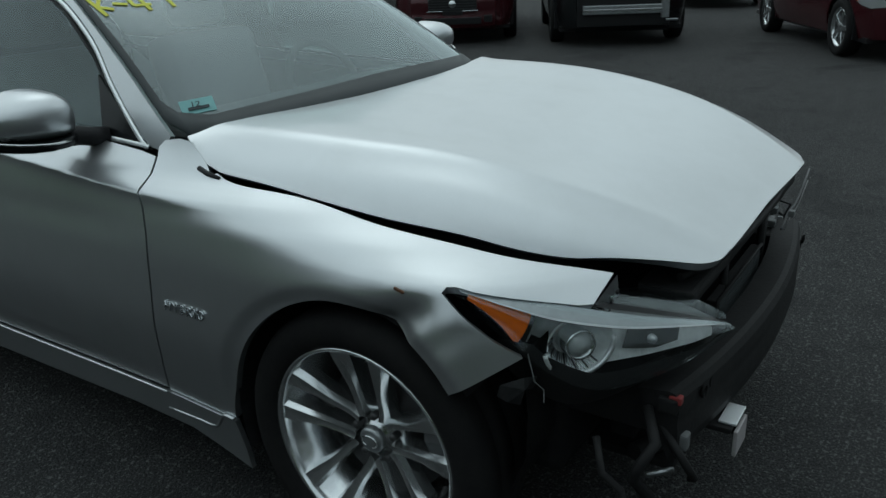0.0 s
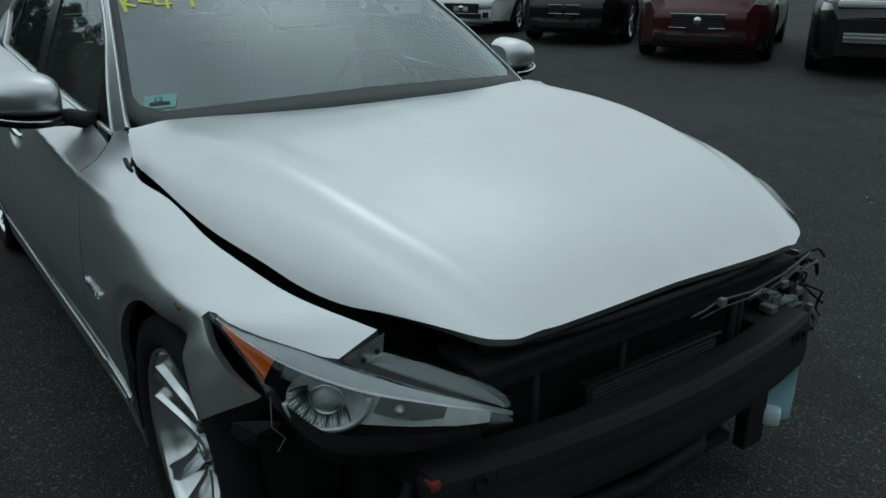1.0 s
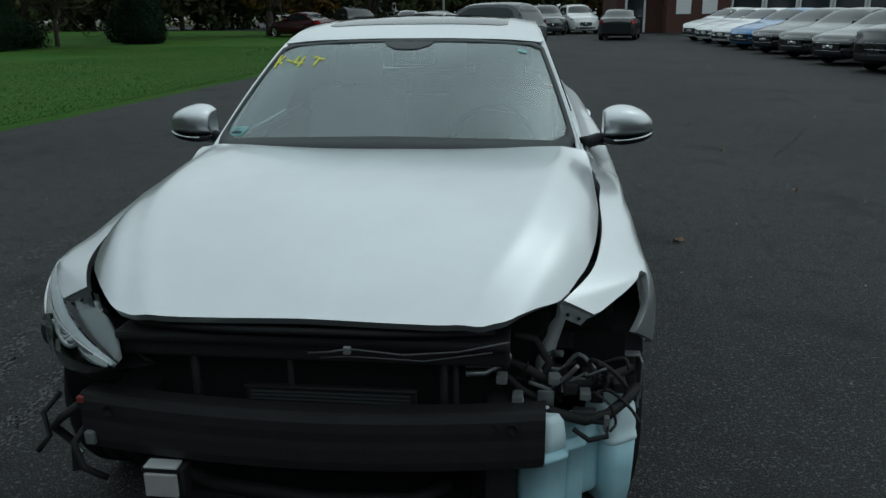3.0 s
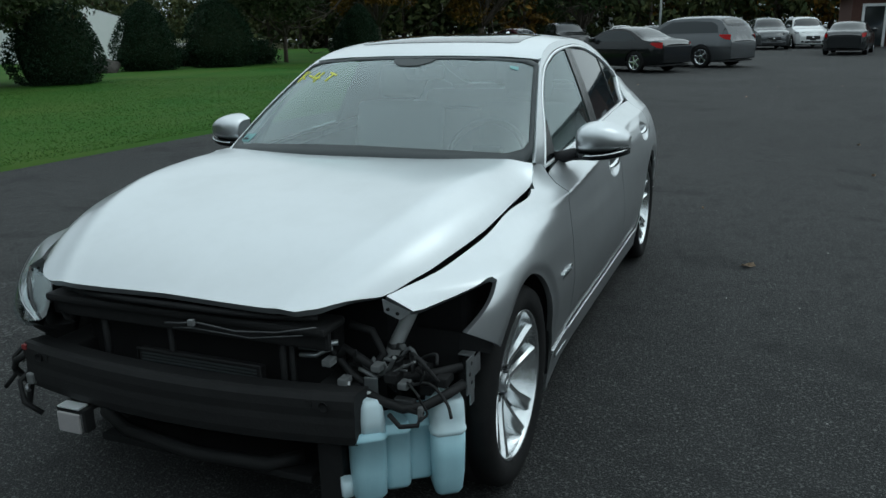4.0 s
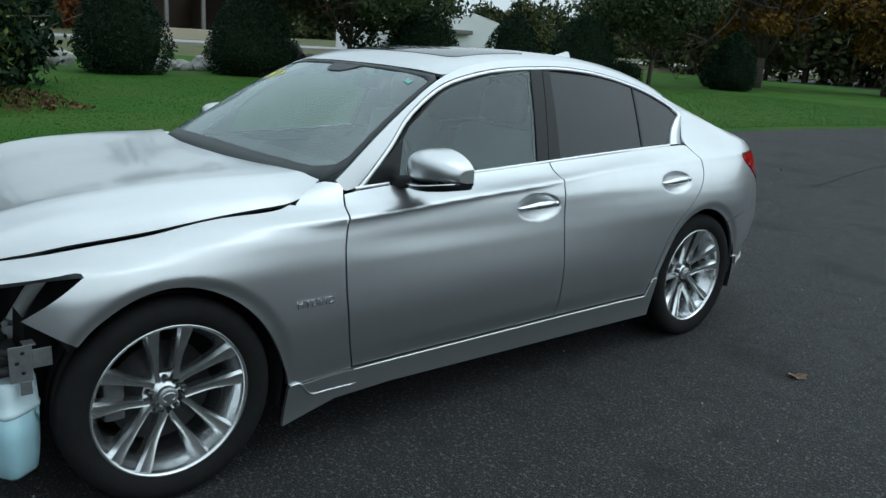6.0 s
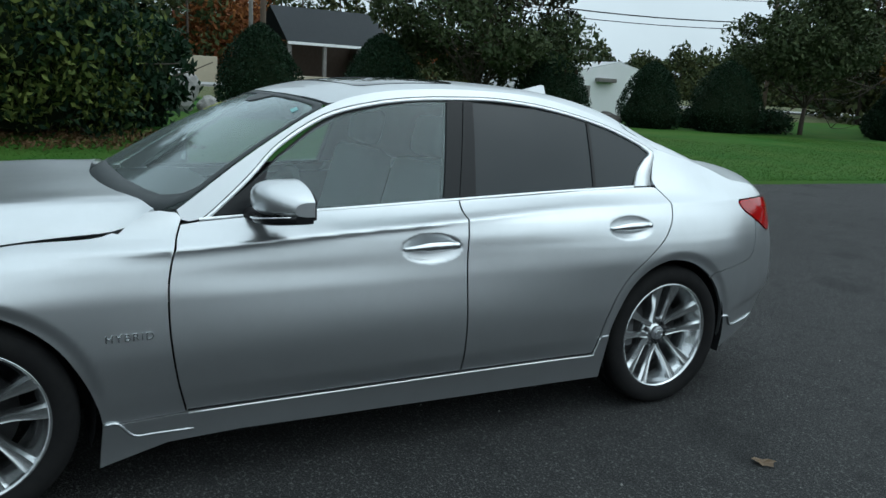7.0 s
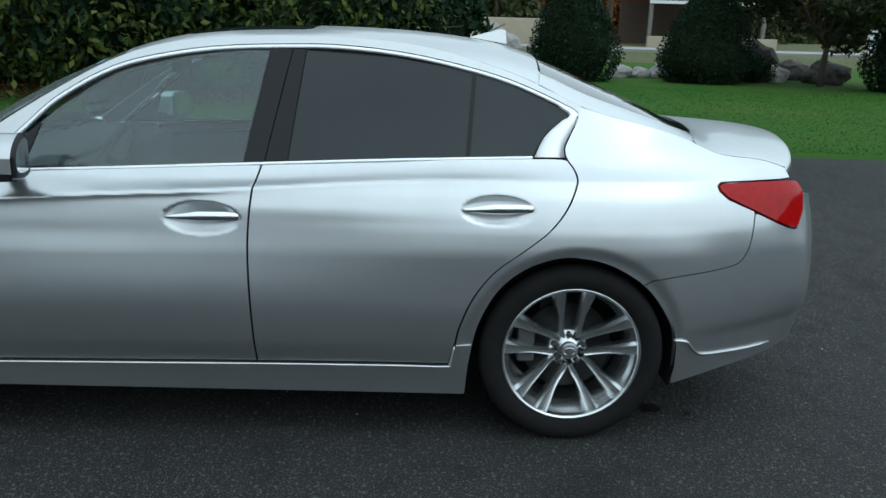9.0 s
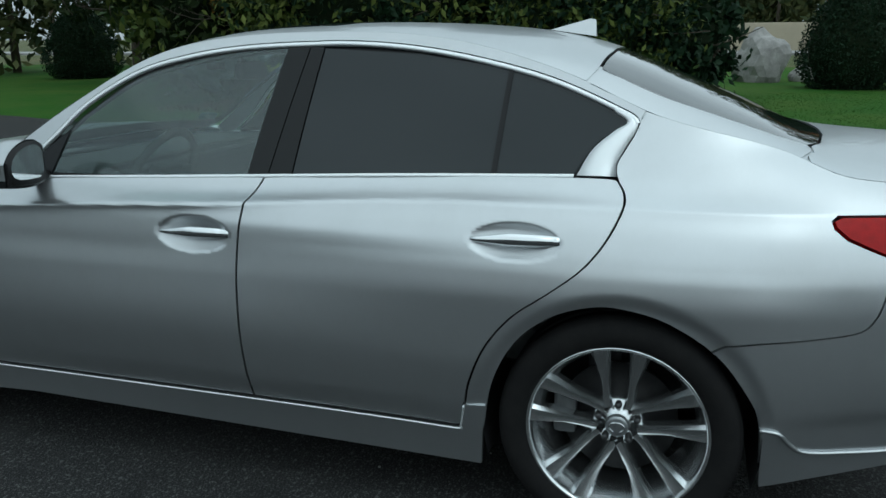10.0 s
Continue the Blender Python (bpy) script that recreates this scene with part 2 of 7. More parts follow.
def fill(poly, step, stepv=None):
    """Triangles over a polygon, with a grid of points inside."""
    from mathutils.geometry import delaunay_2d_cdt
    stepv = stepv or step
    dense = []
    for a, b in zip(poly, poly[1:] + poly[:1]):
        a, b = np.array(a), np.array(b)
        k = max(1, int(max(abs(b[0] - a[0]) / step, abs(b[1] - a[1]) / stepv)))
        if np.linalg.norm(b - a) > 1e-5:
            dense += [tuple(a + (b - a) * i / k) for i in range(k)]
    d = np.array(dense)
    u = np.arange(d[:, 0].min() + step / 2, d[:, 0].max(), step)
    v = np.arange(d[:, 1].min() + stepv / 2, d[:, 1].max(), stepv)
    g = np.array([(a, b) for a in u for b in v]) if len(u) and len(v) else np.zeros((0, 2))
    if len(g):
        g = g[inside(d, g)]
    if len(g):
        sc = np.array([step, stepv])
        near = np.min(np.linalg.norm((g[:, None, :] - d[None, :, :]) / sc, axis=2), axis=1)
        g = g[near > 0.35]
    vs = [Vector(p) for p in list(map(tuple, d)) + list(map(tuple, g))]
    n = len(d)
    out = delaunay_2d_cdt(vs, [(i, (i + 1) % n) for i in range(n)], [list(range(n))], 1, 1e-6)
    return np.array([tuple(p) for p in out[0]]), [tuple(f) for f in out[2]]


def skin(name, poly, surf, parent, mat_, step=0.045, stepv=None, depth=0.014, offset=0.0, side=1, label=""):
    """A panel: the part of a curved surface inside an outline, with a folded edge."""
    uv, tris = fill([tuple(p) for p in poly], step, stepv)
    P, N = surf(uv)
    P = P + N * offset
    if side < 0:
        P, N = P * (-1, 1, 1), N * (-1, 1, 1)
    faces, count = [], {}
    for a, b, c in tris:
        if np.dot(np.cross(P[b] - P[a], P[c] - P[a]), N[a] + N[b] + N[c]) < 0:
            b, c = c, b
        faces.append((a, b, c))
        for e in ((a, b), (b, c), (c, a)):
            count[e] = count.get(e, 0) + 1
    V, NN = list(P), list(N)
    if depth:
        for (a, b) in [e for e in count if (e[1], e[0]) not in count]:
            o = np.cross(P[b] - P[a], N[a])
            o = o / (np.linalg.norm(o) + 1e-12)
            i = len(V)
            V += [P[a], P[b], P[b] - N[b] * depth, P[a] - N[a] * depth]
            NN += [o] * 4
            faces.append((i + 1, i, i + 3, i + 2))
    me = raw(V, faces, True)
    me.normals_split_custom_set_from_vertices([tuple(map(float, q)) for q in NN])
    return part(name, me, mat_, parent, label)


def band(name, outer, inner, surf, parent, mat_, offset=0.002, depth=0.006, side=1, closed=True, label=""):
    """A strip between two lines of equal count on a surface, standing proud of it."""
    n = len(outer)
    PO, NO = surf(np.array(outer, float))
    PI, NI = surf(np.array(inner, float))
    mid, NM = (PO + PI) / 2 + (NO + NI) / 2 * (offset + 0.0015), (NO + NI) / 2
    lines = [PO - NO * depth, PO + NO * offset, mid, PI + NI * offset, PI - NI * depth]
    V = np.concatenate(lines)
    if side < 0:
        V = V * (-1, 1, 1)
    F = []
    for k in range(4):
        for i in range(n if closed else n - 1):
            j = (i + 1) % n
            F.append((k * n + i, k * n + j, (k + 1) * n + j, (k + 1) * n + i))
    me = raw(V, F)
    bm = bmesh.new()
    bm.from_mesh(me)
    bmesh.ops.recalc_face_normals(bm, faces=bm.faces)
    for k, f in enumerate(bm.faces):
        f.smooth = n <= k % (4 * n) < 3 * n
    bpy.data.meshes.remove(me)
    return part(name, bm, mat_, parent, label)

# ---- ground ----
def asphalt():
    """Worn asphalt: dark binder, pale stones of two sizes, broad stains and faint scuffs."""
    m = bpy.data.materials.new("asphalt")
    m.use_nodes = True
    n, l = m.node_tree.nodes, m.node_tree.links
    b = n["Principled BSDF"]
    tc = n.new("ShaderNodeTexCoord")

    def tex(scale, lo, hi, a, c, detail=4, kind="Noise"):
        t = n.new("ShaderNodeTex" + kind)
        t.inputs["Scale"].default_value = scale
        if kind == "Noise":
            t.inputs["Detail"].default_value = detail
        l.new(tc.outputs["Object"], t.inputs["Vector"])
        r = n.new("ShaderNodeMapRange")
        for k, v in (("From Min", lo), ("From Max", hi), ("To Min", a), ("To Max", c)):
            r.inputs[k].default_value = v
        l.new(t.outputs["Fac" if kind == "Noise" else "Distance"], r.inputs["Value"])
        return r.outputs[0]

    def mix(fac, a, c):
        x = n.new("ShaderNodeMixRGB")
        l.new(fac, x.inputs[0])
        for k, v in ((1, a), (2, c)):
            if isinstance(v, tuple):
                x.inputs[k].default_value = (*v, 1)
            else:
                l.new(v, x.inputs[k])
        return x.outputs[0]
    base = mix(tex(0.22, .35, .65, 0, 1, 6), (.0155, .016, .0162), (.031, .0315, .0315))
    base = mix(tex(2.3, .5, .75, 0, .55, 6), base, (.033, .0335, .033))
    base = mix(tex(150, .55, .66, 0, .85, 3), base, (.115, .116, .114))
    base = mix(tex(60, .58, .68, 0, .85, 2), base, (.115, .115, .112))
    base = mix(tex(1.1, .58, .66, 0, .45, 8), base, (.010, .0105, .011))
    base = mix(tex(28, .68, .76, 0, .6, 2), base, (.085, .085, .083))
    base = mix(tex(7, .52, .70, 0, .5, 8), base, (.012, .0125, .013))
    base = mix(tex(230, .40, .30, 0, .8, 2), base, (.006, .006, .006))
    l.new(base, b.inputs["Base Color"])
    b.inputs["Roughness"].default_value = .85
    b.inputs["Specular IOR Level"].default_value = .22
    bp = n.new("ShaderNodeBump")
    bp.inputs["Strength"].default_value, bp.inputs["Distance"].default_value = .9, .006
    l.new(tex(110, .3, .7, 0, 1, 5), bp.inputs["Height"])
    l.new(bp.outputs[0], b.inputs["Normal"])
    return m


ASPHALT = asphalt()
GRASS = material("lawn_grass", (0.024, 0.085, 0.010), 0.95, spec=0.1, vary=(0.35, 0.9, (0.060, 0.10, 0.018)), bump=(60, 0.3, 0.012))


def lawn_edge(y):
    """x of the edge of the lawn, east of which lies the asphalt."""
    return -6.75 + 0.05 * min(y, 16) - 0.12 * max(0, 4 - y) ** 1.15 + 0.13 * max(0, min(y, 25.5) - 17) - 0.36 * max(0, y - 25.5)


me = raw([(-400, -400, 0), (400, -400, 0), (400, 400, 0), (-400, 400, 0)], [(0, 1, 2, 3)])
tagged(part("ground", me, ASPHALT), "dark grey worn asphalt of a car park", "asphalt", kind="structure")
bm = bmesh.new()
ys = list(np.linspace(-80, 58, 150))
xs = [0, -.25, -1, -3, -6, -9, -13, -18, -24, -32]
grid = []
for y in ys:
    e = lawn_edge(y) + 0.06 * noise.noise((y * 1.3, 0, 0)) + 0.03 * noise.noise((y * 5, 3, 0))
    row = []
    for k, dx in enumerate(xs):
        z = 0.0 if k == 0 else 0.03 + 0.10 * min(-dx / 12, 1) + 0.06 * noise.noise((dx * .15, y * .15, 0))
        row.append(bm.verts.new((e + dx, y, max(z, 0.004) if k else -0.01)))
    grid.append(row)
for a, b in zip(grid, grid[1:]):
    for k in range(len(xs) - 1):
        f = bm.faces.new((a[k], a[k + 1], b[k + 1], b[k]))
        f.smooth = True
tagged(part("lawn", bm, GRASS), "mown green grass lawn beside the asphalt", "lawn", kind="structure")

# ---- beyond the car park: bank, road, buildings, poles ----
ROAD = material("pale_road", (0.26, 0.26, 0.255), 0.85, vary=(0.6, 0.5, (0.32, 0.32, 0.31)), bump=(60, 0.3, 0.01))
DRY = material("dry_grass_bank", (0.10, 0.095, 0.04), 0.95, vary=(0.5, 0.8, (0.045, 0.075, 0.02)), bump=(20, 0.7, 0.05))
SAND = material("sandy_wall", (0.42, 0.37, 0.28), 0.95, vary=(1.5, 0.6, (0.36, 0.32, 0.24)), bump=(12, 0.5, 0.03))
SLATE = material("dark_roof_sheet", (0.030, 0.036, 0.042), 0.6, vary=(3, 0.5, (0.04, 0.046, 0.052)))
WHITE = material("white_paint", (0.74, 0.75, 0.75), 0.6, vary=(2.5, 0.3, (0.66, 0.68, 0.68)))
BRICK = material("red_brick", (0.075, 0.036, 0.028), 0.9, vary=(6, 0.7, (0.11, 0.055, 0.042)))
WINDOW_DARK = material("dark_window_pane", (0.018, 0.022, 0.024), 0.05, coat=0.5)
POLE_GREY = material("grey_weathered_wood", (0.20, 0.19, 0.18), 0.9, vary=(4, 0.6, (0.12, 0.11, 0.10)), bump=(20, 0.6, 0.02))
POLE_BROWN = material("brown_wood_pole", (0.085, 0.06, 0.045), 0.9, vary=(4, 0.6, (0.12, 0.09, 0.07)), bump=(20, 0.6, 0.02))

bm = bmesh.new()
rows = []
for x, z in ((-37, .10), (-39.5, .45), (-41, .58), (-56, .60), (-62, .7), (-100, 1.2), (-390, 3)):
    rows.append([bm.verts.new((x, y, z)) for y in np.linspace(-390, 390, 60)])
for a, b in zip(rows, rows[1:]):
    for k in range(59):
        bm.faces.new((a[k], b[k], b[k + 1], a[k + 1]))
tagged(part("bank", bm, DRY), "dry grassy bank beyond the lawn", "bank", kind="structure")
tagged(part("road", boxes(((-55, -380, .5), (-43, 380, .66))), ROAD), "pale grey asphalt road beyond the lawn", "road", kind="structure")
tagged(part("verge", boxes(((-43, -380, .4), (-42.6, 380, .70))), ROAD), "pale concrete edge of the road", "kerb", kind="structure")

# open shed with a dark sheet roof
shed = tagged(new("open_shed"), "open shed with a dark sheet roof on posts beyond the road", "shed")
bm = bmesh.new()
V = [bm.verts.new(p) for p in ((-60, 20.5, 4.1), (-60, 29.9, 4.1), (-65, 29.9, 7.2), (-65, 20.5, 7.2), (-70, 20.5, 4.6), (-70, 29.9, 4.6))]
bm.faces.new(V[:4]), bm.faces.new((V[3], V[2], V[5], V[4]))
bmesh.ops.solidify(bm, geom=bm.faces[:], thickness=0.14)
part("roof", bm, SLATE, shed)
part("fascia", boxes(((-59.95, 20.5, 3.9), (-59.85, 29.9, 4.12))), WHITE, shed)
for py in (20.7, 23.7, 26.7, 29.7):
    part("post", boxes(((-60.3, py - .14, .5), (-60.02, py + .14, 4.0)), bevel=.01), POLE_GREY, shed)
part("back_wall", boxes(((-69.5, 20.6, .5), (-69.3, 29.8, 4.4))), POLE_BROWN, shed)
part("side_wall", boxes(((-69.5, 29.6, .5), (-62, 29.8, 4.3))), POLE_BROWN, shed)
tagged(part("retaining_wall", boxes(((-58.6, -6, .5), (-58, 14.5, 2.5)), bevel=.05), SAND), "sandy coloured low wall beyond the road", "wall", kind="structure")
tagged(part("retaining_wall", boxes(((-58.4, 20, .5), (-58, 30, 1.45)), bevel=.05), SAND), "sandy coloured low wall beyond the road", "wall", kind="structure")


def gable(name, x0, y0, x1, y1, wall, ridge, label, mat_wall, mat_roof, along="x"):
    """A plain building with a pitched roof; the ridge runs along x or y."""
    th = tagged(new(name), label, "building")
    bm = bmesh.new()
    mx, my = (x0 + x1) / 2, (y0 + y1) / 2
    base = [bm.verts.new((x, y, .0)) for x, y in ((x0, y0), (x1, y0), (x1, y1), (x0, y1))]
    top = [bm.verts.new((x, y, wall)) for x, y in ((x0, y0), (x1, y0), (x1, y1), (x0, y1))]
    r = [bm.verts.new((x0, my, ridge)), bm.verts.new((x1, my, ridge))] if along == "x" else [bm.verts.new((mx, y0, ridge)), bm.verts.new((mx, y1, ridge))]
    for k in range(4):
        bm.faces.new((base[k], base[(k + 1) % 4], top[(k + 1) % 4], top[k]))
    if along == "x":
        bm.faces.new((top[0], r[0], top[3])), bm.faces.new((top[1], top[2], r[1]))
        sl = ((top[0], top[1], r[1], r[0]), (top[3], r[0], r[1], top[2]))
    else:
        bm.faces.new((top[0], top[1], r[0])), bm.faces.new((top[2], top[3], r[1]))
        sl = ((top[0], r[0], r[1], top[3]), (top[1], top[2], r[1], r[0]))
    quads = [[v.co.copy() for v in q] for q in sl]
    part("wall", bm, mat_wall, th)
    for q in quads:
        bm = bmesh.new()
        bm.faces.new([bm.verts.new(p + Vector((0, 0, .06))) for p in q])
        bmesh.ops.solidify(bm, geom=bm.faces[:], thickness=.12)
        part("roof", bm, mat_roof, th)
    return th


barn = gable("white_building", -45, 29.6, -35.8, 38.4, 2.4, 3.35, "white painted metal building with a shallow roof beyond the road", WHITE, WHITE, "x")
part("vent_hood", boxes(((-35.8, 32.2, 2.1), (-35.4, 33.6, 2.35)), bevel=.04), POLE_GREY, barn)
part("door", boxes(((-35.82, 31.05, .75), (-35.75, 31.85, 1.85)), bevel=.01), POLE_GREY, barn)
red_roof = gable("small_house", -22, 84, -14, 90, 3.2, 4.8, "white house with a red roof behind the car park", WHITE, material("red_roof", (0.42, 0.04, 0.05), 0.5), "x")

# dealership
shop = tagged(new("dealership_building"), "long low building of brick and white panels with dark windows", "building")
part("brick_wall", boxes(((8.4, 48.0, 0), (12.0, 60, 5.0))), BRICK, shop)
part("lower_wall", boxes(((12.0, 48.05, 0), (21.8, 60, .9))), BRICK, shop)
part("window_wall", boxes(((12.0, 48.3, .9), (21.8, 60, 5.0))), WHITE, shop)
part("white_wall", boxes(((21.8, 48.0, 0), (60.0, 60, 5.0))), WHITE, shop)
part("roof", boxes(((6.0, 47.6, 5.0), (60.4, 60.4, 5.3)), bevel=.03), SLATE, shop)
part("porch_wall", boxes(((5.6, 50.0, 0), (8.4, 60, 3.0))), BRICK, shop)
part("porch_roof", boxes(((4.8, 49.2, 3.0), (8.6, 60, 3.25)), bevel=.03), SLATE, shop)
for k in range(5):
    x = 12.1 + k * 1.92
    w = new("window")
    w.parent = shop
    part("pane", boxes(((x + .08, 48.2, 1.0), (x + 1.72, 48.26, 3.6))), WINDOW_DARK, w)
    part("frame", boxes(((x, 48.10, .9), (x + .09, 48.24, 3.7)), ((x + 1.71, 48.10, .9), (x + 1.80, 48.24, 3.7)), ((x + .09, 48.10, 3.6), (x + 1.71, 48.24, 3.7)), ((x + .09, 48.10, .9), (x + 1.71, 48.24, 1.0))), WHITE, w)
    part("crossbar", boxes(((x + .09, 48.12, 2.7), (x + 1.71, 48.2, 2.76))), WHITE, w)
for k in range(17):
    x = 22.6 + k * 1.7
    part("window", boxes(((x, 47.96, 1.2), (x + .75, 48.04, 2.9))), WINDOW_DARK, shop)
for k in range(2):
    x = 8.9 + k * 1.5
    part("window", boxes(((x, 47.95, 1.1), (x + .85, 48.03, 2.9))), WHITE, shop)
dr = new("door")
dr.parent = shop
part("door_leaf", boxes(((6.25, 49.9, .05), (7.25, 49.98, 2.2))), WINDOW_DARK, dr)
part("door_frame", boxes(((6.12, 49.84, 0), (6.25, 49.99, 2.35)), ((7.25, 49.84, 0), (7.38, 49.99, 2.35)), ((6.25, 49.84, 2.2), (7.25, 49.99, 2.35))), WHITE, dr)


def pole(x, y, h, r, mat_, label, name="utility_pole"):
    th = tagged(new(name), label, "pole")
    bm = bmesh.new()
    tube(bm, [(x, y, 0), (x + .03, y, h * .5), (x, y, h)], r, 10, r * .75)
    part("shaft", bm, mat_, th)
    return th


def wire(a, b, sag, r=0.02):
    a, b = Vector(a), Vector(b)
    bm = bmesh.new()
    tube(bm, [a.lerp(b, t) - Vector((0, 0, 4 * sag * t * (1 - t))) for t in np.linspace(0, 1, 17)], r, 5)
    tagged(part("overhead_wire", bm, GAP), "thin black overhead wire between poles", "wire", "overhead wires")


p1 = pole(-38.6, 12.3, 9.5, .17, POLE_BROWN, "brown wooden utility pole beside the road")
pole(-40.2, 12.1, 9.0, .13, POLE_GREY, "grey weathered utility pole beside the road")
p2 = pole(-39.5, 52.0, 9.5, .17, POLE_BROWN, "brown wooden utility pole beside the road")
p3 = pole(-38, -34, 9.5, .17, POLE_BROWN, "brown wooden utility pole beside the road")
for p, px, py in ((p1, -38.6, 12.3), (p2, -39.5, 52.0), (p3, -38, -34)):
    part("crossarm", boxes(((px - .9, py - .06, 8.8), (px + .9, py + .06, 8.95)), bevel=.01), POLE_BROWN, p)
for dx, z, r in ((-.8, 9.0, .02), (.8, 9.0, .02), (0, 7.4, .045), (0.1, 6.9, .03)):
    wire((-38.6 + dx, 12.3, z), (-39.5 + dx, 52, z), .8, r)
    wire((-38.6 + dx, 12.3, z), (-38 + dx, -34, z), .8, r)
lamp = pole(-6.5, 62.0, 9.0, .09, material("painted_pole", (0.55, 0.56, 0.56), 0.5), "tall pale lamp pole behind the parked cars", "lamp_pole")
part("lamp_head", boxes(((-7.1, 61.8, 8.95), (-6.4, 62.2, 9.1)), bevel=.03), BLACK_PLASTIC, lamp)
pole(-20, 70, 9.5, .15, POLE_BROWN, "brown wooden utility pole behind the car park")
hoop = tagged(new("basketball_hoop"), "basketball hoop with a white backboard on a pole", "basketball hoop")
part("post", boxes(((-12.3, 62.0, 0), (-12.18, 62.12, 3.0)), bevel=.01), BLACK_PLASTIC, hoop)
part("backboard", boxes(((-12.9, 61.6, 2.7), (-11.6, 61.66, 3.6)), bevel=.01), WHITE, hoop)
bm = bmesh.new()
tube(bm, [(-12.25 + math.cos(a) * .22, 61.35 + math.sin(a) * .22, 2.95) for a in np.linspace(0, math.tau, 17)], .015, 5)
part("ring", bm, BLACK_PLASTIC, hoop)

# ---- the silver sedan: its curved surfaces ----
# x to the car's left, y to its rear, z up; front axle at y = 0, rear axle at y = 2.85
class Line:
    """A natural cubic spline through knots, as weights on the knots' values."""

    def __init__(self, xs):
        self.x = np.array(xs, float)
        n, h = len(xs), np.diff(self.x)
        a, b = np.zeros((n, n)), np.zeros((n, n))
        a[0, 0] = a[-1, -1] = 1
        for i in range(1, n - 1):
            a[i, i - 1], a[i, i], a[i, i + 1] = h[i - 1], 2 * (h[i - 1] + h[i]), h[i]
            b[i, i - 1], b[i, i], b[i, i + 1] = 6 / h[i - 1], -6 / h[i - 1] - 6 / h[i], 6 / h[i]
        self.d = np.linalg.solve(a, b)
        self.h = h

    def weights(self, t):
        t = np.clip(np.atleast_1d(np.asarray(t, float)), self.x[0], self.x[-1])
        i = np.clip(np.searchsorted(self.x, t) - 1, 0, len(self.x) - 2)
        h, a, b = self.h[i], self.x[i + 1] - t, t - self.x[i]
        w = self.d[i] * (a ** 3 / (6 * h) - a * h / 6)[:, None] + self.d[i + 1] * (b ** 3 / (6 * h) - b * h / 6)[:, None]
        k = np.arange(len(t))
        w[k, i] += a / h
        w[k, i + 1] += b / h
        return w


def curve1(pairs):
    """A smooth function through (place, value) pairs."""
    ln = Line([p[0] for p in pairs])
    v = np.array([p[1] for p in pairs], float)
    return lambda t: ln.weights(np.atleast_1d(t)) @ v


def pchip(zs, rows, z):
    """Monotone cubic through each row of values at heights zs, read at z."""
    h = np.diff(zs)
    s = np.diff(rows, axis=1) / h
    m = np.zeros_like(rows)
    a, b = s[:, :-1], s[:, 1:]
    w1, w2 = 2 * h[1:] + h[:-1], h[1:] + 2 * h[:-1]
    with np.errstate(divide="ignore", invalid="ignore"):
        hm = (w1 + w2) / (w1 / a + w2 / b)
    m[:, 1:-1] = np.where(a * b > 0, hm, 0)
    m[:, 0], m[:, -1] = s[:, 0], s[:, -1]
    z = np.clip(z, zs[0], zs[-1])
    i = np.clip(np.searchsorted(zs, z) - 1, 0, len(zs) - 2)
    k = np.arange(len(z))
    t, hh = (z - zs[i]) / h[i], h[i]
    return ((1 + 2 * t) * (1 - t) ** 2 * rows[k, i] + t * (1 - t) ** 2 * hh * m[k, i]
            + t * t * (3 - 2 * t) * rows[k, i + 1] + t * t * (t - 1) * hh * m[k, i + 1])


LEVELS = np.array([0.12, 0.18, 0.30, 0.40, 0.55, 0.70, 0.78, 0.82, 0.86, 0.90, 0.95, 1.00, 1.06, 1.12, 1.20])
STATIONS = []


def station(y, *half_widths):
    STATIONS.append((y, half_widths))


station(-0.75, .49, .50, .52, .54, .56, .54, .40, .34, .30, .26, .22, .18, .14, .10, .06)
station(-0.50, .69, .70, .72, .74, .758, .745, .640, .54, .46, .40, .34, .28, .22, .16, .10)
station(-0.30, .82, .83, .848, .872, .891, .879, .838, .706, .60, .53, .46, .40, .34, .28, .22)
station(-0.10, .85, .855, .870, .892, .907, .902, .878, .811, .69, .58, .50, .44, .38, .32, .26)
station(0.10, .85, .855, .873, .893, .907, .903, .886, .864, .790, .68, .57, .50, .44, .38, .32)
station(0.45, .84, .845, .866, .885, .903, .897, .887, .881, .867, .780, .735, .712, .68, .65, .60)
station(0.80, .84, .845, .862, .888, .908, .897, .884, .880, .874, .828, .757, .715, .69, .66, .62)
station(1.30, .84, .845, .865, .896, .913, .899, .886, .882, .878, .842, .767, .725, .70, .67, .63)
station(1.90, .84, .845, .867, .898, .913, .903, .893, .888, .883, .853, .787, .735, .70, .67, .63)
station(2.60, .845, .85, .870, .892, .908, .909, .901, .893, .880, .858, .812, .745, .705, .675, .63)
station(2.85, .845, .85, .870, .892, .906, .906, .898, .889, .874, .852, .808, .752, .705, .667, .618)
station(3.10, .835, .84, .858, .876, .889, .889, .880, .870, .855, .835, .795, .748, .700, .650, .595)
station(3.25, .815, .82, .838, .856, .864, .862, .852, .842, .828, .810, .775, .730, .672, .605, .535)
station(3.40, .765, .775, .792, .806, .815, .812, .804, .795, .782, .766, .738, .698, .632, .555, .475)
station(3.58, .69, .70, .718, .734, .748, .744, .732, .722, .710, .697, .670, .628, .55, .47, .38)
station(3.72, .60, .61, .635, .66, .685, .675, .656, .645, .632, .618, .585, .53, .46, .37, .28)
station(3.82, .45, .47, .51, .55, .585, .565, .535, .515, .49, .47, .43, .37, .30, .23, .16)
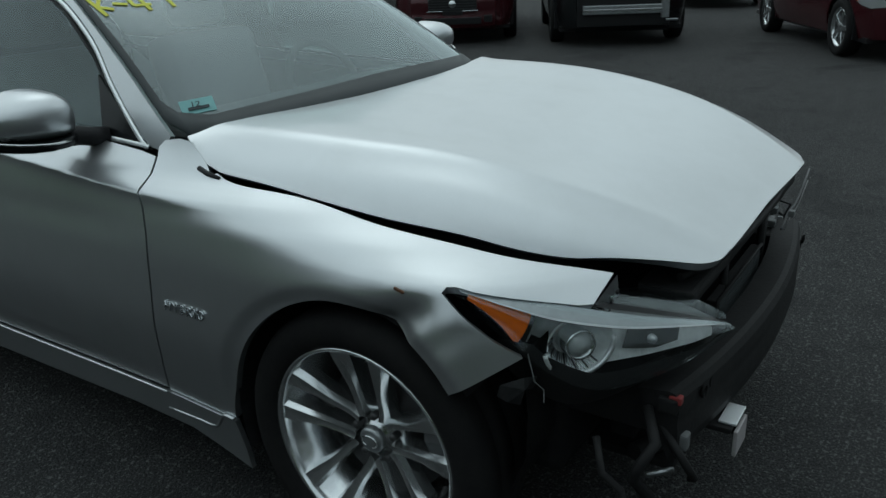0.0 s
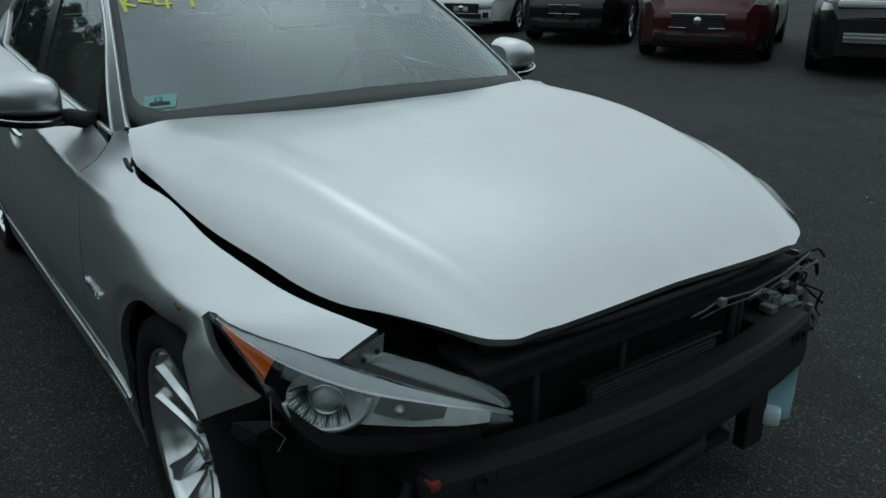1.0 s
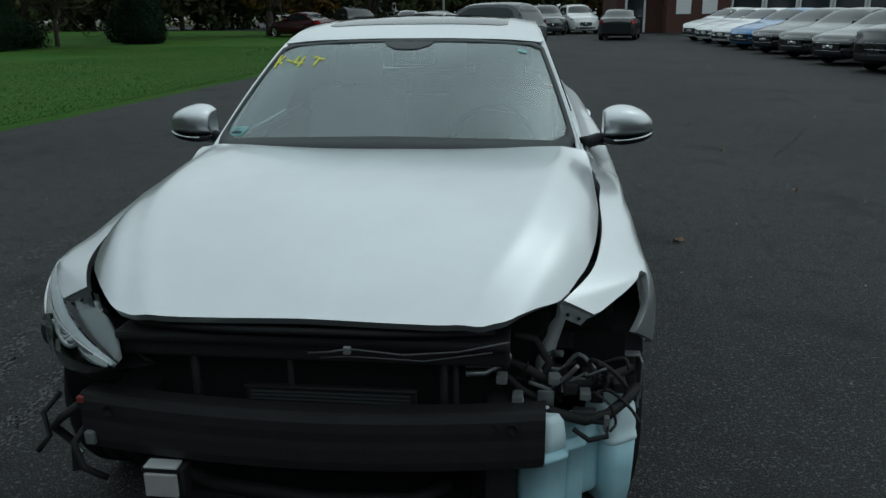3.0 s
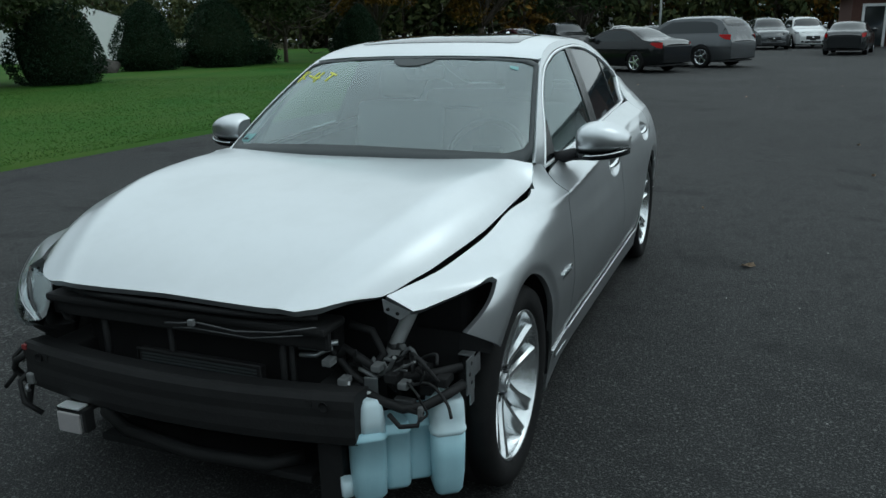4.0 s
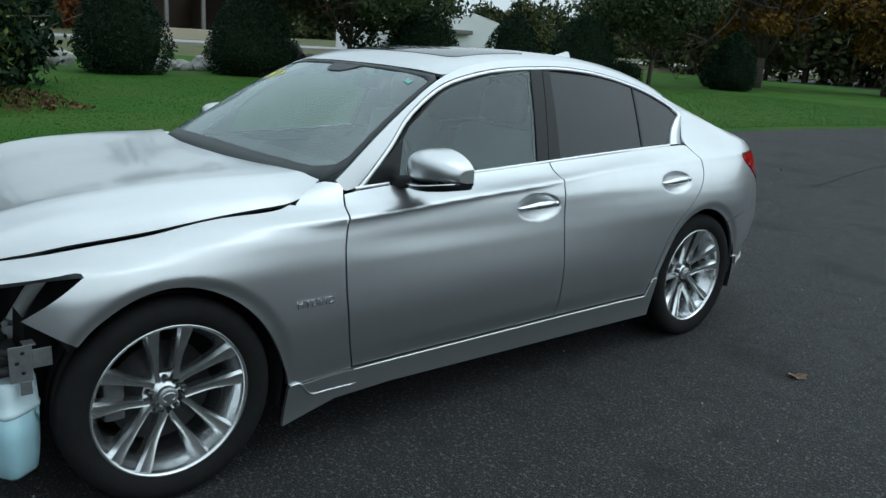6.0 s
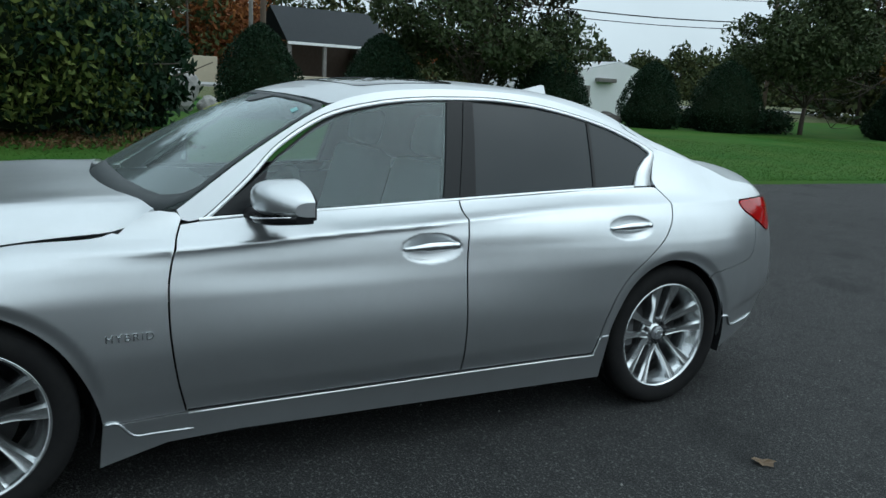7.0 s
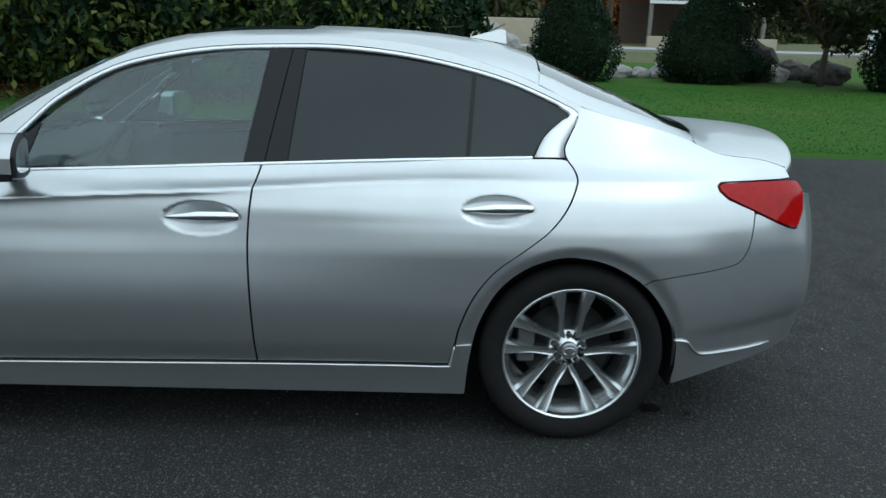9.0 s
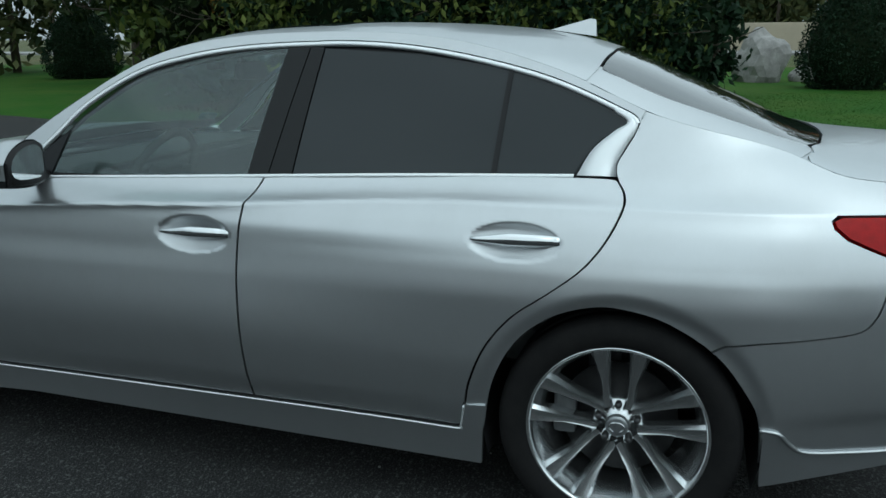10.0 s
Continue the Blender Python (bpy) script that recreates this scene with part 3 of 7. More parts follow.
station(3.90, .18, .20, .24, .28, .33, .30, .26, .24, .22, .20, .17, .14, .11, .08, .05)
ALONG = Line([s[0] for s in STATIONS])
WIDTHS = np.array([s[1] for s in STATIONS])


DISHES = ((1.566, .826, .128, .054), (2.557, .867, .128, .050))


crease_z = curve1([(-.5, .80), (0, .842), (.34, .857), (.66, .866), (1.0, .886), (1.4, .908), (1.75, .926), (2.1, .946), (2.4, .956), (2.8, .960), (3.4, .958), (3.8, .95)])
crease_w = lambda y: np.interp(y, [.42, .85, 1.5, 1.9, 2.3, 2.8, 3.2, 3.45], [0, .9, .9, .6, .32, .28, .25, 0])
crease_h = curve1([(-.8, 0), (-.2, 0), (.1, .001), (.4, .0055), (.8, .007), (1.4, .007), (1.8, .005), (2.2, .004), (2.6, .0035), (3.0, .003), (3.35, .002), (3.6, 0), (3.9, 0)])


def plain_x(y, z):
    """Half width of the body: a hollow runs below the shoulder crease, the bumper tucks in below its own."""
    y, z = (np.array(q, float) for q in np.broadcast_arrays(np.atleast_1d(y), np.atleast_1d(z)))
    x = pchip(LEVELS, ALONG.weights(y) @ WIDTHS, z)
    c = crease_z(y)
    d = z - c
    table = ALONG.weights(y) @ WIDTHS
    side_x = pchip(LEVELS, table, np.full(len(z), .82))
    at_crease = side_x - .10 * (c - .82)
    share = crease_w(y)
    below = np.where(z > .82, (side_x - .10 * (z - .82) - x) * share, 0)
    above = (at_crease - pchip(LEVELS, table, c)) * share * np.exp(-np.clip(d, 0, 1) / .022)
    s = 1 / (1 + np.exp(-np.clip(d / .004, -40, 40)))
    x = x + below * (1 - s) + above * s
    t = np.clip(-d, 0, 1) / .026
    x = x - .72 * crease_h(y) * t * np.exp(1 - t)
    # the lips of the wheel arches turn in
    for cy in (0, 2.85):
        ring = np.hypot(y - cy, z - .335) - .372
        x = x - .012 * (.5 - .5 * np.cos(math.pi * np.clip(1 - ring / .046, 0, 1))) * np.clip((z - .30) / .1, 0, 1)
    return x - .018 * np.clip((y - 3.22) / .25, 0, 1) / (1 + np.exp((z - .420 - .06 * (y - 3.4)) / .010))


def body_x(y, z):
    """Half width of the body, with the hollows behind the door handles."""
    x = plain_x(y, z)
    for cy, cz, ry, rz in DISHES:
        q = ((np.asarray(y) - cy) / ry) ** 2 + ((np.asarray(z) - cz) / rz) ** 2
        x = x - 0.023 * np.clip(1 - q, 0, 1) ** .75
    return x


def dented_x(y, z):
    """The dented fender: the wheel-arch lip is pushed in and creased."""
    y, z = np.atleast_1d(np.asarray(y, float)), np.atleast_1d(np.asarray(z, float))
    d = np.exp(-((y + .135 + .95 * (z - .70)) / .080) ** 2 - ((z - .70) / .060) ** 2)
    ripple = np.sin(y * 42 + z * 60) * np.exp(-((y + .17) / .11) ** 2 - ((z - .69) / .06) ** 2)
    flare = .020 * np.exp(-((y + .33) / .075) ** 2) * np.clip((.71 - z) / .12, 0, 1)
    return plain_x(y, z) - .034 * d + .0035 * ripple + flare


def house_x(y, z):
    d = np.asarray(z, float) - 0.95
    return 0.755 - 0.36 * d - 0.16 * d * d - 0.02 * ((np.asarray(y, float) - 1.75) / 1.05) ** 2


def side_surface(f):
    def s(uv):
        y, z = uv[:, 0], uv[:, 1]
        e = 0.006
        x = f(y, z)
        n = np.stack([np.ones_like(x), -(f(y + e, z) - f(y - e, z)) / (2 * e), -(f(y, z + e) - f(y, z - e)) / (2 * e)], 1)
        return np.stack([x, y, z], 1), n / np.linalg.norm(n, axis=1)[:, None]
    return s


def top_surface(f):
    def s(uv):
        x, y = uv[:, 0], uv[:, 1]
        e = 0.004
        n = np.stack([-(f(x + e, y) - f(x - e, y)) / (2 * e), -(f(x, y + e) - f(x, y - e)) / (2 * e), np.ones_like(x)], 1)
        return np.stack([x, y, f(x, y)], 1), n / np.linalg.norm(n, axis=1)[:, None]
    return s


# upper edge of the body sides, and the centre line over the glass, roof and boot
edge_z = curve1([(0.5, .872), (0.655, .968), (0.85, 1.105), (1.05, 1.232), (1.25, 1.338), (1.4, 1.382), (1.6, 1.408), (1.83, 1.418), (2.05, 1.416), (2.25, 1.400), (2.45, 1.360),
                 (2.6, 1.315), (2.73, 1.265), (2.87, 1.200), (3.0, 1.160), (3.15, 1.125), (3.275, 1.086), (3.36, 1.050), (3.46, 1.032), (3.58, 1.014), (3.70, .975), (3.90, .93)])
centre_z = curve1([(0.45, .972), (0.6, 1.075), (0.8, 1.192), (1.0, 1.288), (1.2, 1.362), (1.32, 1.397), (1.45, 1.425), (1.65, 1.447), (1.9, 1.455), (2.2, 1.449), (2.41, 1.434),
                   (2.62, 1.402), (2.76, 1.362), (3.0, 1.265), (3.2, 1.180), (3.36, 1.112), (3.48, 1.094), (3.63, 1.088), (3.75, 1.080), (3.82, 1.066), (3.90, 1.03)])


def edge_x(y):
    z = edge_z(y)
    blend = np.clip((np.asarray(y) - 2.65) / 0.3, 0, 1)
    return house_x(y, z) * (1 - blend) + body_x(y, z) * blend


def over(x, y):
    """Height of the glass, roof and boot lid over the body sides."""
    u = np.abs(x) / edge_x(y)
    zc, ze = centre_z(y), edge_z(y)
    return zc - (zc - ze) * (0.55 * u ** 2 + 0.45 * u ** 5)


gap_x = curve1([(-0.70, .50), (-0.50, .626), (-0.35, .700), (-0.2, .734), (0.0, .756), (0.22, .764), (0.45, .766), (0.56, .725), (0.66, .70)])
gap_ys = np.array([-0.70, -0.50, -0.35, -0.2, 0.0, 0.22, 0.45, 0.56, 0.66])


def height_at(y, x):
    """Height at which the body side is x wide."""
    lo, hi = np.full(len(y), .6), np.full(len(y), 1.1)
    for _ in range(40):
        mid = (lo + hi) / 2
        wide = body_x(y, mid) > x
        lo, hi = np.where(wide, mid, lo), np.where(wide, hi, mid)
    return lo


gap_z = curve1(list(zip(gap_ys[:-2], height_at(gap_ys[:-2], gap_x(gap_ys[:-2])))) + [(0.56, .978), (0.66, 1.0)])
crown_z = curve1([(-0.70, .750), (-0.66, .771), (-0.6, .805), (-0.5, .852), (-0.35, .902), (-0.15, .945), (0.1, .976), (0.3, .992), (0.5, .997), (0.66, 1.0)])
hood_crease = curve1([(-.7, .40), (-.55, .463), (-.44, .507), (-.33, .546), (-.2, .58), (-.05, .615), (.11, .648), (.44, .68), (.66, .69)])
hood_rim = curve1([(-.70, .492), (-.5, .614), (-.41, .660), (-.316, .694), (-.2, .722), (-.08, .740), (.05, .752), (.2, .757), (.45, .760), (.56, .72), (.66, .69)])
hood_lift = curve1([(-.70, -.018), (-.5, -.006), (-.3, .008), (0, .008), (.3, .002), (.66, .0)])
hood_lift_left = curve1([(-.70, -.012), (-.5, .004), (-.3, .014), (-.1, .010), (.2, .002), (.66, 0)])


def hood_z(x, y):
    """The hood: a crease along each side, and the right side sprung up by the blow."""
    ax = np.abs(x)
    u = ax / hood_rim(y)
    zc, zg = crown_z(y), gap_z(y) + np.where(x < 0, hood_lift(y), hood_lift_left(y))
    fold = 1 / (1 + np.exp(-(ax - hood_crease(y)) / .014))
    ridge = .0030 * np.exp(-((ax - hood_crease(y) + .035) / .030) ** 2) - .0016 * np.exp(-((ax - hood_crease(y) - .035) / .03) ** 2)
    sprung = np.where(x < 0, .022, .013) * np.exp(-((ax - .60) / .16) ** 2 - ((np.asarray(y) + .08) / .42) ** 2) * (1 - np.clip(u, 0, 1) ** 9)
    wave = .0016 * np.sin(9 * y + 5 * x) * np.sin(7 * x - 4 * y) + .0016 * np.exp(-((x + .40) / .09) ** 2 - ((np.asarray(y) + .38) / .10) ** 2) - .003 * np.exp(-((x + .46) / .06) ** 2 - ((np.asarray(y) - .02) / .12) ** 2)
    drop = 0.02 * u ** 2 + 0.12 * fold + 0.86 * u ** 13
    return zc - (zc - zg) * drop + sprung + ridge + wave


BODY, HOUSE, OVER, HOOD, DENTED = side_surface(body_x), side_surface(house_x), top_surface(over), top_surface(hood_z), side_surface(dented_x)


def mirrored(half):
    """A closed outline in (x, y) from its half at x >= 0, given from the middle line to the middle line."""
    return list(half) + [(-x, y) for x, y in reversed(half) if x > 1e-6]


# outlines on the sides, (y, z)
front_arch = crom([(-.279, .584), (-.228, .637), (-.13, .693), (-.03, .716), (.07, .706), (.18, .655), (.275, .57), (.345, .455), (.385, .35), (.396, .296)], 4)
door_front = crom([(.659, .306), (.628, .43), (.606, .58), (.602, .71), (.608, .785), (.627, .863), (.660, .930)], 4)
seam_b = crom([(1.732, .308), (1.725, .49), (1.718, .73), (1.731, .90), (1.747, .984)], 4)
door_rear = crom([(2.417, .302), (2.427, .386), (2.443, .465), (2.488, .572), (2.561, .665), (2.655, .736), (2.739, .804), (2.797, .877), (2.834, .955), (2.833, .990), (2.812, 1.020)], 4)
belt = crom([(.668, .934), (.95, .949), (1.3, .965), (1.747, .986), (2.2, 1.007), (2.686, 1.022), (2.812, 1.022)], 5)
rear_arch = crom([(2.476, .30), (2.503, .455), (2.565, .584), (2.658, .667), (2.765, .707), (2.855, .709), (2.968, .680), (3.093, .602), (3.177, .496), (3.216, .406), (3.232, .225)], 4)
drip = crom([(.700, .934), (.757, .955), (.907, 1.080), (1.032, 1.196), (1.218, 1.302), (1.409, 1.353), (1.604, 1.380), (1.83, 1.391), (2.0, 1.392), (2.201, 1.376), (2.40, 1.342), (2.605, 1.290),
              (2.79, 1.216), (2.858, 1.172), (2.828, 1.102), (2.807, 1.060), (2.812, 1.022)], 5)
lamp_tail = [(3.352, .944), (3.358, .930), (3.389, .905), (3.45, .878), (3.512, .851), (3.60, .812), (3.671, .783), (3.69, .780), (3.705, .79), (3.727, .842), (3.729, .905), (3.70, .942), (3.63, .949), (3.50, .951), (3.37, .952)]


def inset(line, dy, dz=0.0):
    return [(a + dy, b + dz) for a, b in line]


def upto(line, y0, y1):
    return [p for p in line if y0 <= p[0] <= y1]


sedan = tagged(new("sedan"), "silver four-door sedan without front bumper, one fender dented, on asphalt", "car")
G = 0.0035
edge_line = [(y, float(edge_z(y)[0])) for y in np.linspace(0.66, 2.87, 46)]
for side in (1, -1):
    fender_poly = ([(-.404, .665)] + front_arch + [(.44, .294), (.655, .302)] + inset(door_front, -G) + [(.668, .950), (.655, .966), (.60, .974), (.560, .970)]
                   + [(.552, .965), (.50, .930), (.468, .905)] + [(y, float(height_at(np.array([y]), gap_x(y) + .004)[0])) for y in np.linspace(.45, -.50, 30)] + [(-.492, .747)]
                   + crom([(-.47, .748), (-.37, .768), (-.28, .786), (-.25, .787)], 3) + [(-.246, .778)])
    fender = skin("front_fender", fender_poly, BODY if side > 0 else DENTED, sedan, SILVER, 0.018, 0.010, 0.02, side=side)
    fdoor_poly = inset(door_front, G) + [p for p in upto(belt, .67, 1.743)] + inset(seam_b[::-1], -G) + [(1.2, .305), (.668, .302)]
    front_door = skin("front_door", fdoor_poly, BODY, sedan, SILVER, 0.014, 0.007, side=side)
    rdoor_poly = inset(seam_b, G) + upto(belt, 1.752, 2.806) + inset(door_rear[::-1], -G)
    rear_door = skin("rear_door", rdoor_poly, BODY, sedan, SILVER, 0.014, 0.007, side=side)
    quarter_poly = (inset(door_rear, G)[4:] + [(2.812, 1.03)] + drip[-2:-14:-1]
                    + [(y, float(edge_z(y)[0])) for y in np.linspace(2.87, 3.655, 22)]
                    + [(3.67, .958), (3.62, .957), (3.50, .958), (3.36, .959), (3.345, .946), (3.352, .926), (3.385, .899), (3.45, .871), (3.495, .853)]
                    + crom([(3.497, .845), (3.484, .755), (3.461, .697), (3.422, .670), (3.309, .655), (3.2, .645), (3.113, .632)], 4) + [(3.080, .612)] + [p for p in rear_arch[::-1] if p[0] < 3.07])
    skin("rear_fender", quarter_poly, BODY, sedan, SILVER, 0.018, 0.010, side=side)
    bumper_poly = ([(3.084, .607), (3.116, .628)] + crom([(3.2, .641), (3.309, .651), (3.424, .666), (3.466, .695), (3.489, .754), (3.502, .843)], 4) + [(3.515, .842), (3.60, .804), (3.672, .775), (3.70, .774), (3.736, .84), (3.736, .90)]
                   + [(3.79, .885), (3.86, .80), (3.88, .72), (3.88, .34), (3.66, .285), (3.353, .240), (3.234, .218)] + [p for p in rear_arch[::-1] if p[0] > 3.085])
    skin("rear_bumper", bumper_poly, BODY, sedan, SILVER, 0.018, 0.014, side=side)
    rocker_poly = [(.396, .290), (.44, .290), (.66, .298), (1.2, .300), (1.73, .302), (2.414, .296), (2.423, .382), (2.484, .382), (2.475, .30), (2.468, .182), (1.8, .190), (.85, .205), (.60, .195), (.385, .138)]
    skin("side_skirt", rocker_poly, BODY, sedan, SILVER, 0.06, 0.02, side=side, offset=0.006)
    sill = [(.665, .300), (1.2, .3025), (1.73, .3045), (2.2, .302), (2.395, .299), (2.410, .310), (2.418, .345), (2.424, .382)]
    # dark door seam, and a satin tube drawing the light caught by the skirt's edge
    for nm, dz, off, rad_, m_ in (("sill_seam", .0055, -.003, .005, GAP), ("sill_trim", -.003, .0065, .0035, SATIN)):
        bm = bmesh.new()
        P, N = BODY(np.array([(a, b + dz) for a, b in crom(sill, 5)]))
        tube(bm, (P + N * off) * (side, 1, 1), rad_, 6)
        part(nm, bm, m_, sedan)
    lip = [(.400, .294), (.442, .292), (.49, .240), (.56, .236), (.683, .233)]
    lip2 = [(3.216, .395), (3.262, .392), (3.30, .352), (3.345, .328), (3.49, .320), (3.65, .322)]
    for ln, nm in ((lip, "skirt_lip"), (lip2, "bumper_lip")):
        bm = bmesh.new()
        P, N = BODY(np.array(crom(ln, 4)))
        tube(bm, (P + N * 0.004) * (side, 1, 1), 0.006, 6)
        part(nm, bm, SILVER, sedan)
    rail_poly = drip[:-13] + [(2.862, 1.185)] + edge_line[::-1] + [(.674, .940)]
    skin("roof_rail", rail_poly, HOUSE, sedan, SILVER, 0.05, 0.02, side=side)
    skin("tail_light", lamp_tail, BODY, sedan, RED_LENS, 0.015, 0.012, 0.03, offset=0.004, side=side, label="red wrap-round tail light")
    # windows and trim
    g_front = [(.80, .962), (.985, 1.108)] + crom([(1.03, 1.15), (1.22, 1.272), (1.41, 1.328), (1.605, 1.360), (1.759, 1.370)], 4) + [(1.68, .990), (1.3, .974)]
    g_rear = [(1.835, .996), (1.888, 1.371)] + crom([(2.2, 1.354), (2.484, 1.310), (2.62, 1.272), (2.79, 1.196), (2.822, 1.170), (2.80, 1.155), (2.745, 1.115), (2.71, 1.065), (2.692, 1.033)], 4) + [(2.2, 1.016)]
    skin("window_glass", g_front, HOUSE, front_door, SIDE_GLASS, 0.08, offset=-0.006, depth=0.004, side=side).visible_shadow = False
    skin("window_glass", g_rear, HOUSE, rear_door, TINTED, 0.08, offset=-0.006, depth=0.004, side=side, label="dark tinted window glass")
    frame_poly = [(1.69, .985), (1.775, 1.385)] + upto(drip[:-14], 1.79, 2.9) + [(2.858, 1.17), (2.82, 1.10), (2.80, 1.03)] + upto(belt, 1.72, 2.80)[::-1]
    gf = [p for a, b in zip(g_front, g_front[1:] + g_front[:1]) for p in (a, ((a[0] + b[0]) / 2, (a[1] + b[1]) / 2))]
    band("window_seal", [(1.30 + (a - 1.30) * 1.03, 1.13 + (b - 1.13) * 1.08) for a, b in gf], [(1.30 + (a - 1.30) * .985, 1.13 + (b - 1.13) * .965) for a, b in gf], HOUSE, front_door, BLACK_PLASTIC, -.008, .02, side)
    skin("pillar_trim", frame_poly, HOUSE, sedan, BLACK_GLOSS, 0.08, offset=-0.012, depth=0.0, side=side)
    bp = [(1.683, .989), (1.762, 1.372), (1.838, 1.374), (1.753, .992)]
    bp2 = [(1.757, .993), (1.842, 1.374), (1.886, 1.372), (1.833, .997)]
    skin("pillar_cover", bp, HOUSE, front_door, BLACK_GLOSS, 0.08, offset=-0.001, depth=0.01, side=side)
    skin("pillar_cover", bp2, HOUSE, rear_door, BLACK_GLOSS, 0.08, offset=-0.001, depth=0.01, side=side)
    skin("pillar_cover", [(2.455, 1.028), (2.478, 1.312), (2.492, 1.308), (2.470, 1.028)], HOUSE, rear_door, BLACK_GLOSS, 0.08, offset=-0.002, depth=0.006, side=side)
    top_out = drip[4:66]
    top_in = []
    for i, (y, z) in enumerate(top_out):
        a, b = np.array(top_out[max(i - 1, 0)]), np.array(top_out[min(i + 1, len(top_out) - 1)])
        t = (b - a) / (np.linalg.norm(b - a) + 1e-9)
        top_in.append((y + t[1] * 0.016, z - t[0] * 0.016))
    band("window_trim", [(a + .0, b - .004) for a, b in top_out], top_in, HOUSE, sedan, SATIN, 0.002, 0.008, side, closed=False, label="bright chrome window surround")
    hook_out = crom([(2.79, 1.212), (2.852, 1.170), (2.823, 1.102), (2.803, 1.060), (2.806, 1.026)], 5)
    hook_in = crom([(2.785, 1.198), (2.824, 1.170), (2.790, 1.145), (2.735, 1.095), (2.698, 1.026)], 5)
    band("window_trim", hook_out, hook_in, HOUSE, sedan, SATIN, 0.002, 0.01, side, closed=False, label="bright chrome window surround")
    b_out = crom([(.73, .944), (.95, .956), (1.3, .972), (1.747, .993), (2.2, 1.013), (2.69, 1.029)], 5)
    band("belt_trim", b_out, inset(b_out, 0, -.011), HOUSE, sedan, SATIN, 0.006, 0.01, side, closed=False, label="bright chrome belt strip")

hood_back = [(.760, .495), (.752, .545), (.735, .584), (.66, .560), (.45, .505), (.2, .472), (0, .462)]
hood_left = [(0, -.652), (.20, -.655)] + crom([(.36, -.657), (.425, -.655), (.46, -.642), (.505, -.619), (.594, -.532), (.632, -.480), (.667, -.405), (.698, -.32), (.724, -.20), (.741, -.07), (.752, .05), (.757, .2), (.760, .45)], 4)
hood_right = [(-.20, -.655)] + crom([(-.36, -.657), (-.415, -.655), (-.45, -.645), (-.495, -.62), (-.55, -.56), (-.606, -.485), (-.655, -.41), (-.693, -.316), (-.720, -.20), (-.739, -.08), (-.752, .05), (-.758, .2), (-.762, .45)], 4)
hood_line = hood_left + hood_back + [(-x, y) for x, y in hood_back[-2::-1]] + hood_right[::-1]
hood = skin("hood", hood_line, HOOD, sedan, SILVER, 0.022, 0.03, 0.022, label="silver hood, slightly sprung up and dented")
roof_half = [(0, 1.205), (.30, 1.215), (.50, 1.240), (.565, 1.252)] + [(float(edge_x(y)[0]) - .002, y) for y in np.linspace(1.27, 2.70, 40)] + [(.515, 2.725), (.3, 2.742), (0, 2.75)]
skin("roof", mirrored(roof_half), OVER, sedan, SILVER, 0.05, 0.05)
skin("sunroof", mirrored([(0, 1.42), (.38, 1.43), (.42, 1.46), (.42, 1.86), (.38, 1.89), (0, 1.90)]), OVER, sedan, TINTED, 0.06, 0.06, offset=0.002, label="dark glass sunroof")
ws = [(0, .455), (.30, .472), (.50, .508), (.62, .552), (.692, .612)] + [(float(edge_x(y)[0]) - .010, y) for y in np.linspace(.70, 1.215, 12)] + [(.545, 1.235), (.30, 1.208), (0, 1.198)]
windscreen = skin("windscreen", mirrored(ws), OVER, sedan, WINDSCREEN, 0.03, 0.03, offset=-0.005, depth=0.004)
windscreen.visible_shadow = False
wsm = mirrored(ws)
wsi = mirrored([(0, .538), (.30, .548), (.50, .582), (.620, .628), (.670, .690)] + [(float(edge_x(y)[0]) - .030, y) for y in np.linspace(.74, 1.185, 12)] + [(.52, 1.200), (.30, 1.178), (0, 1.168)])
band("windscreen_border", wsm, wsi, OVER, sedan, FRIT, -0.001, 0.003)
rg = [(0, 2.757), (.3, 2.75), (.507, 2.735), (.520, 2.80), (.532, 2.95), (.540, 3.10), (.535, 3.22), (.50, 3.30), (.40, 3.345), (.2, 3.38), (0, 3.39)]
skin("rear_glass", mirrored(rg), OVER, sedan, REAR_SCREEN, 0.06, 0.06, offset=-0.003, depth=0.004)
for side in (1, -1):
    cp = [(.522, 2.73)] + [(float(edge_x(y)[0]) - .001, y) for y in np.linspace(2.715, 3.275, 16)] + [(.60, 3.29), (.55, 3.31)] + [(.505, 3.305), (.541, 3.22), (.546, 3.10), (.538, 2.95), (.526, 2.80)]
    skin("rear_pillar", cp, OVER, sedan, SILVER, 0.04, 0.04, side=side)
for side in (1, -1):
    under = [(.49, 2.67)] + [(float(edge_x(y)[0]) - .001, y) for y in np.linspace(2.67, 3.32, 16)] + [(.50, 3.33)]
    skin("pillar_backing", under, OVER, sedan, SILVER, 0.05, 0.05, 0.0, offset=-.005, side=side)
lid_back = curve1([(0, 3.815), (.2, 3.80), (.4, 3.755), (.52, 3.705), (.60, 3.655), (.75, 3.55)])
lid = ([(0, 3.396), (.2, 3.386), (.405, 3.352), (.50, 3.315), (.55, 3.318), (.605, 3.296)] + [(float(edge_x(y)[0]) - .004, y) for y in np.linspace(3.30, 3.645, 10)]
       + [(x, float(lid_back(x)[0])) for x in (.585, .52, .4, .2, 0)])
skin("boot_lid", mirrored(lid), OVER, sedan, SILVER, 0.03, 0.03)
bm = bmesh.new()
rows = []
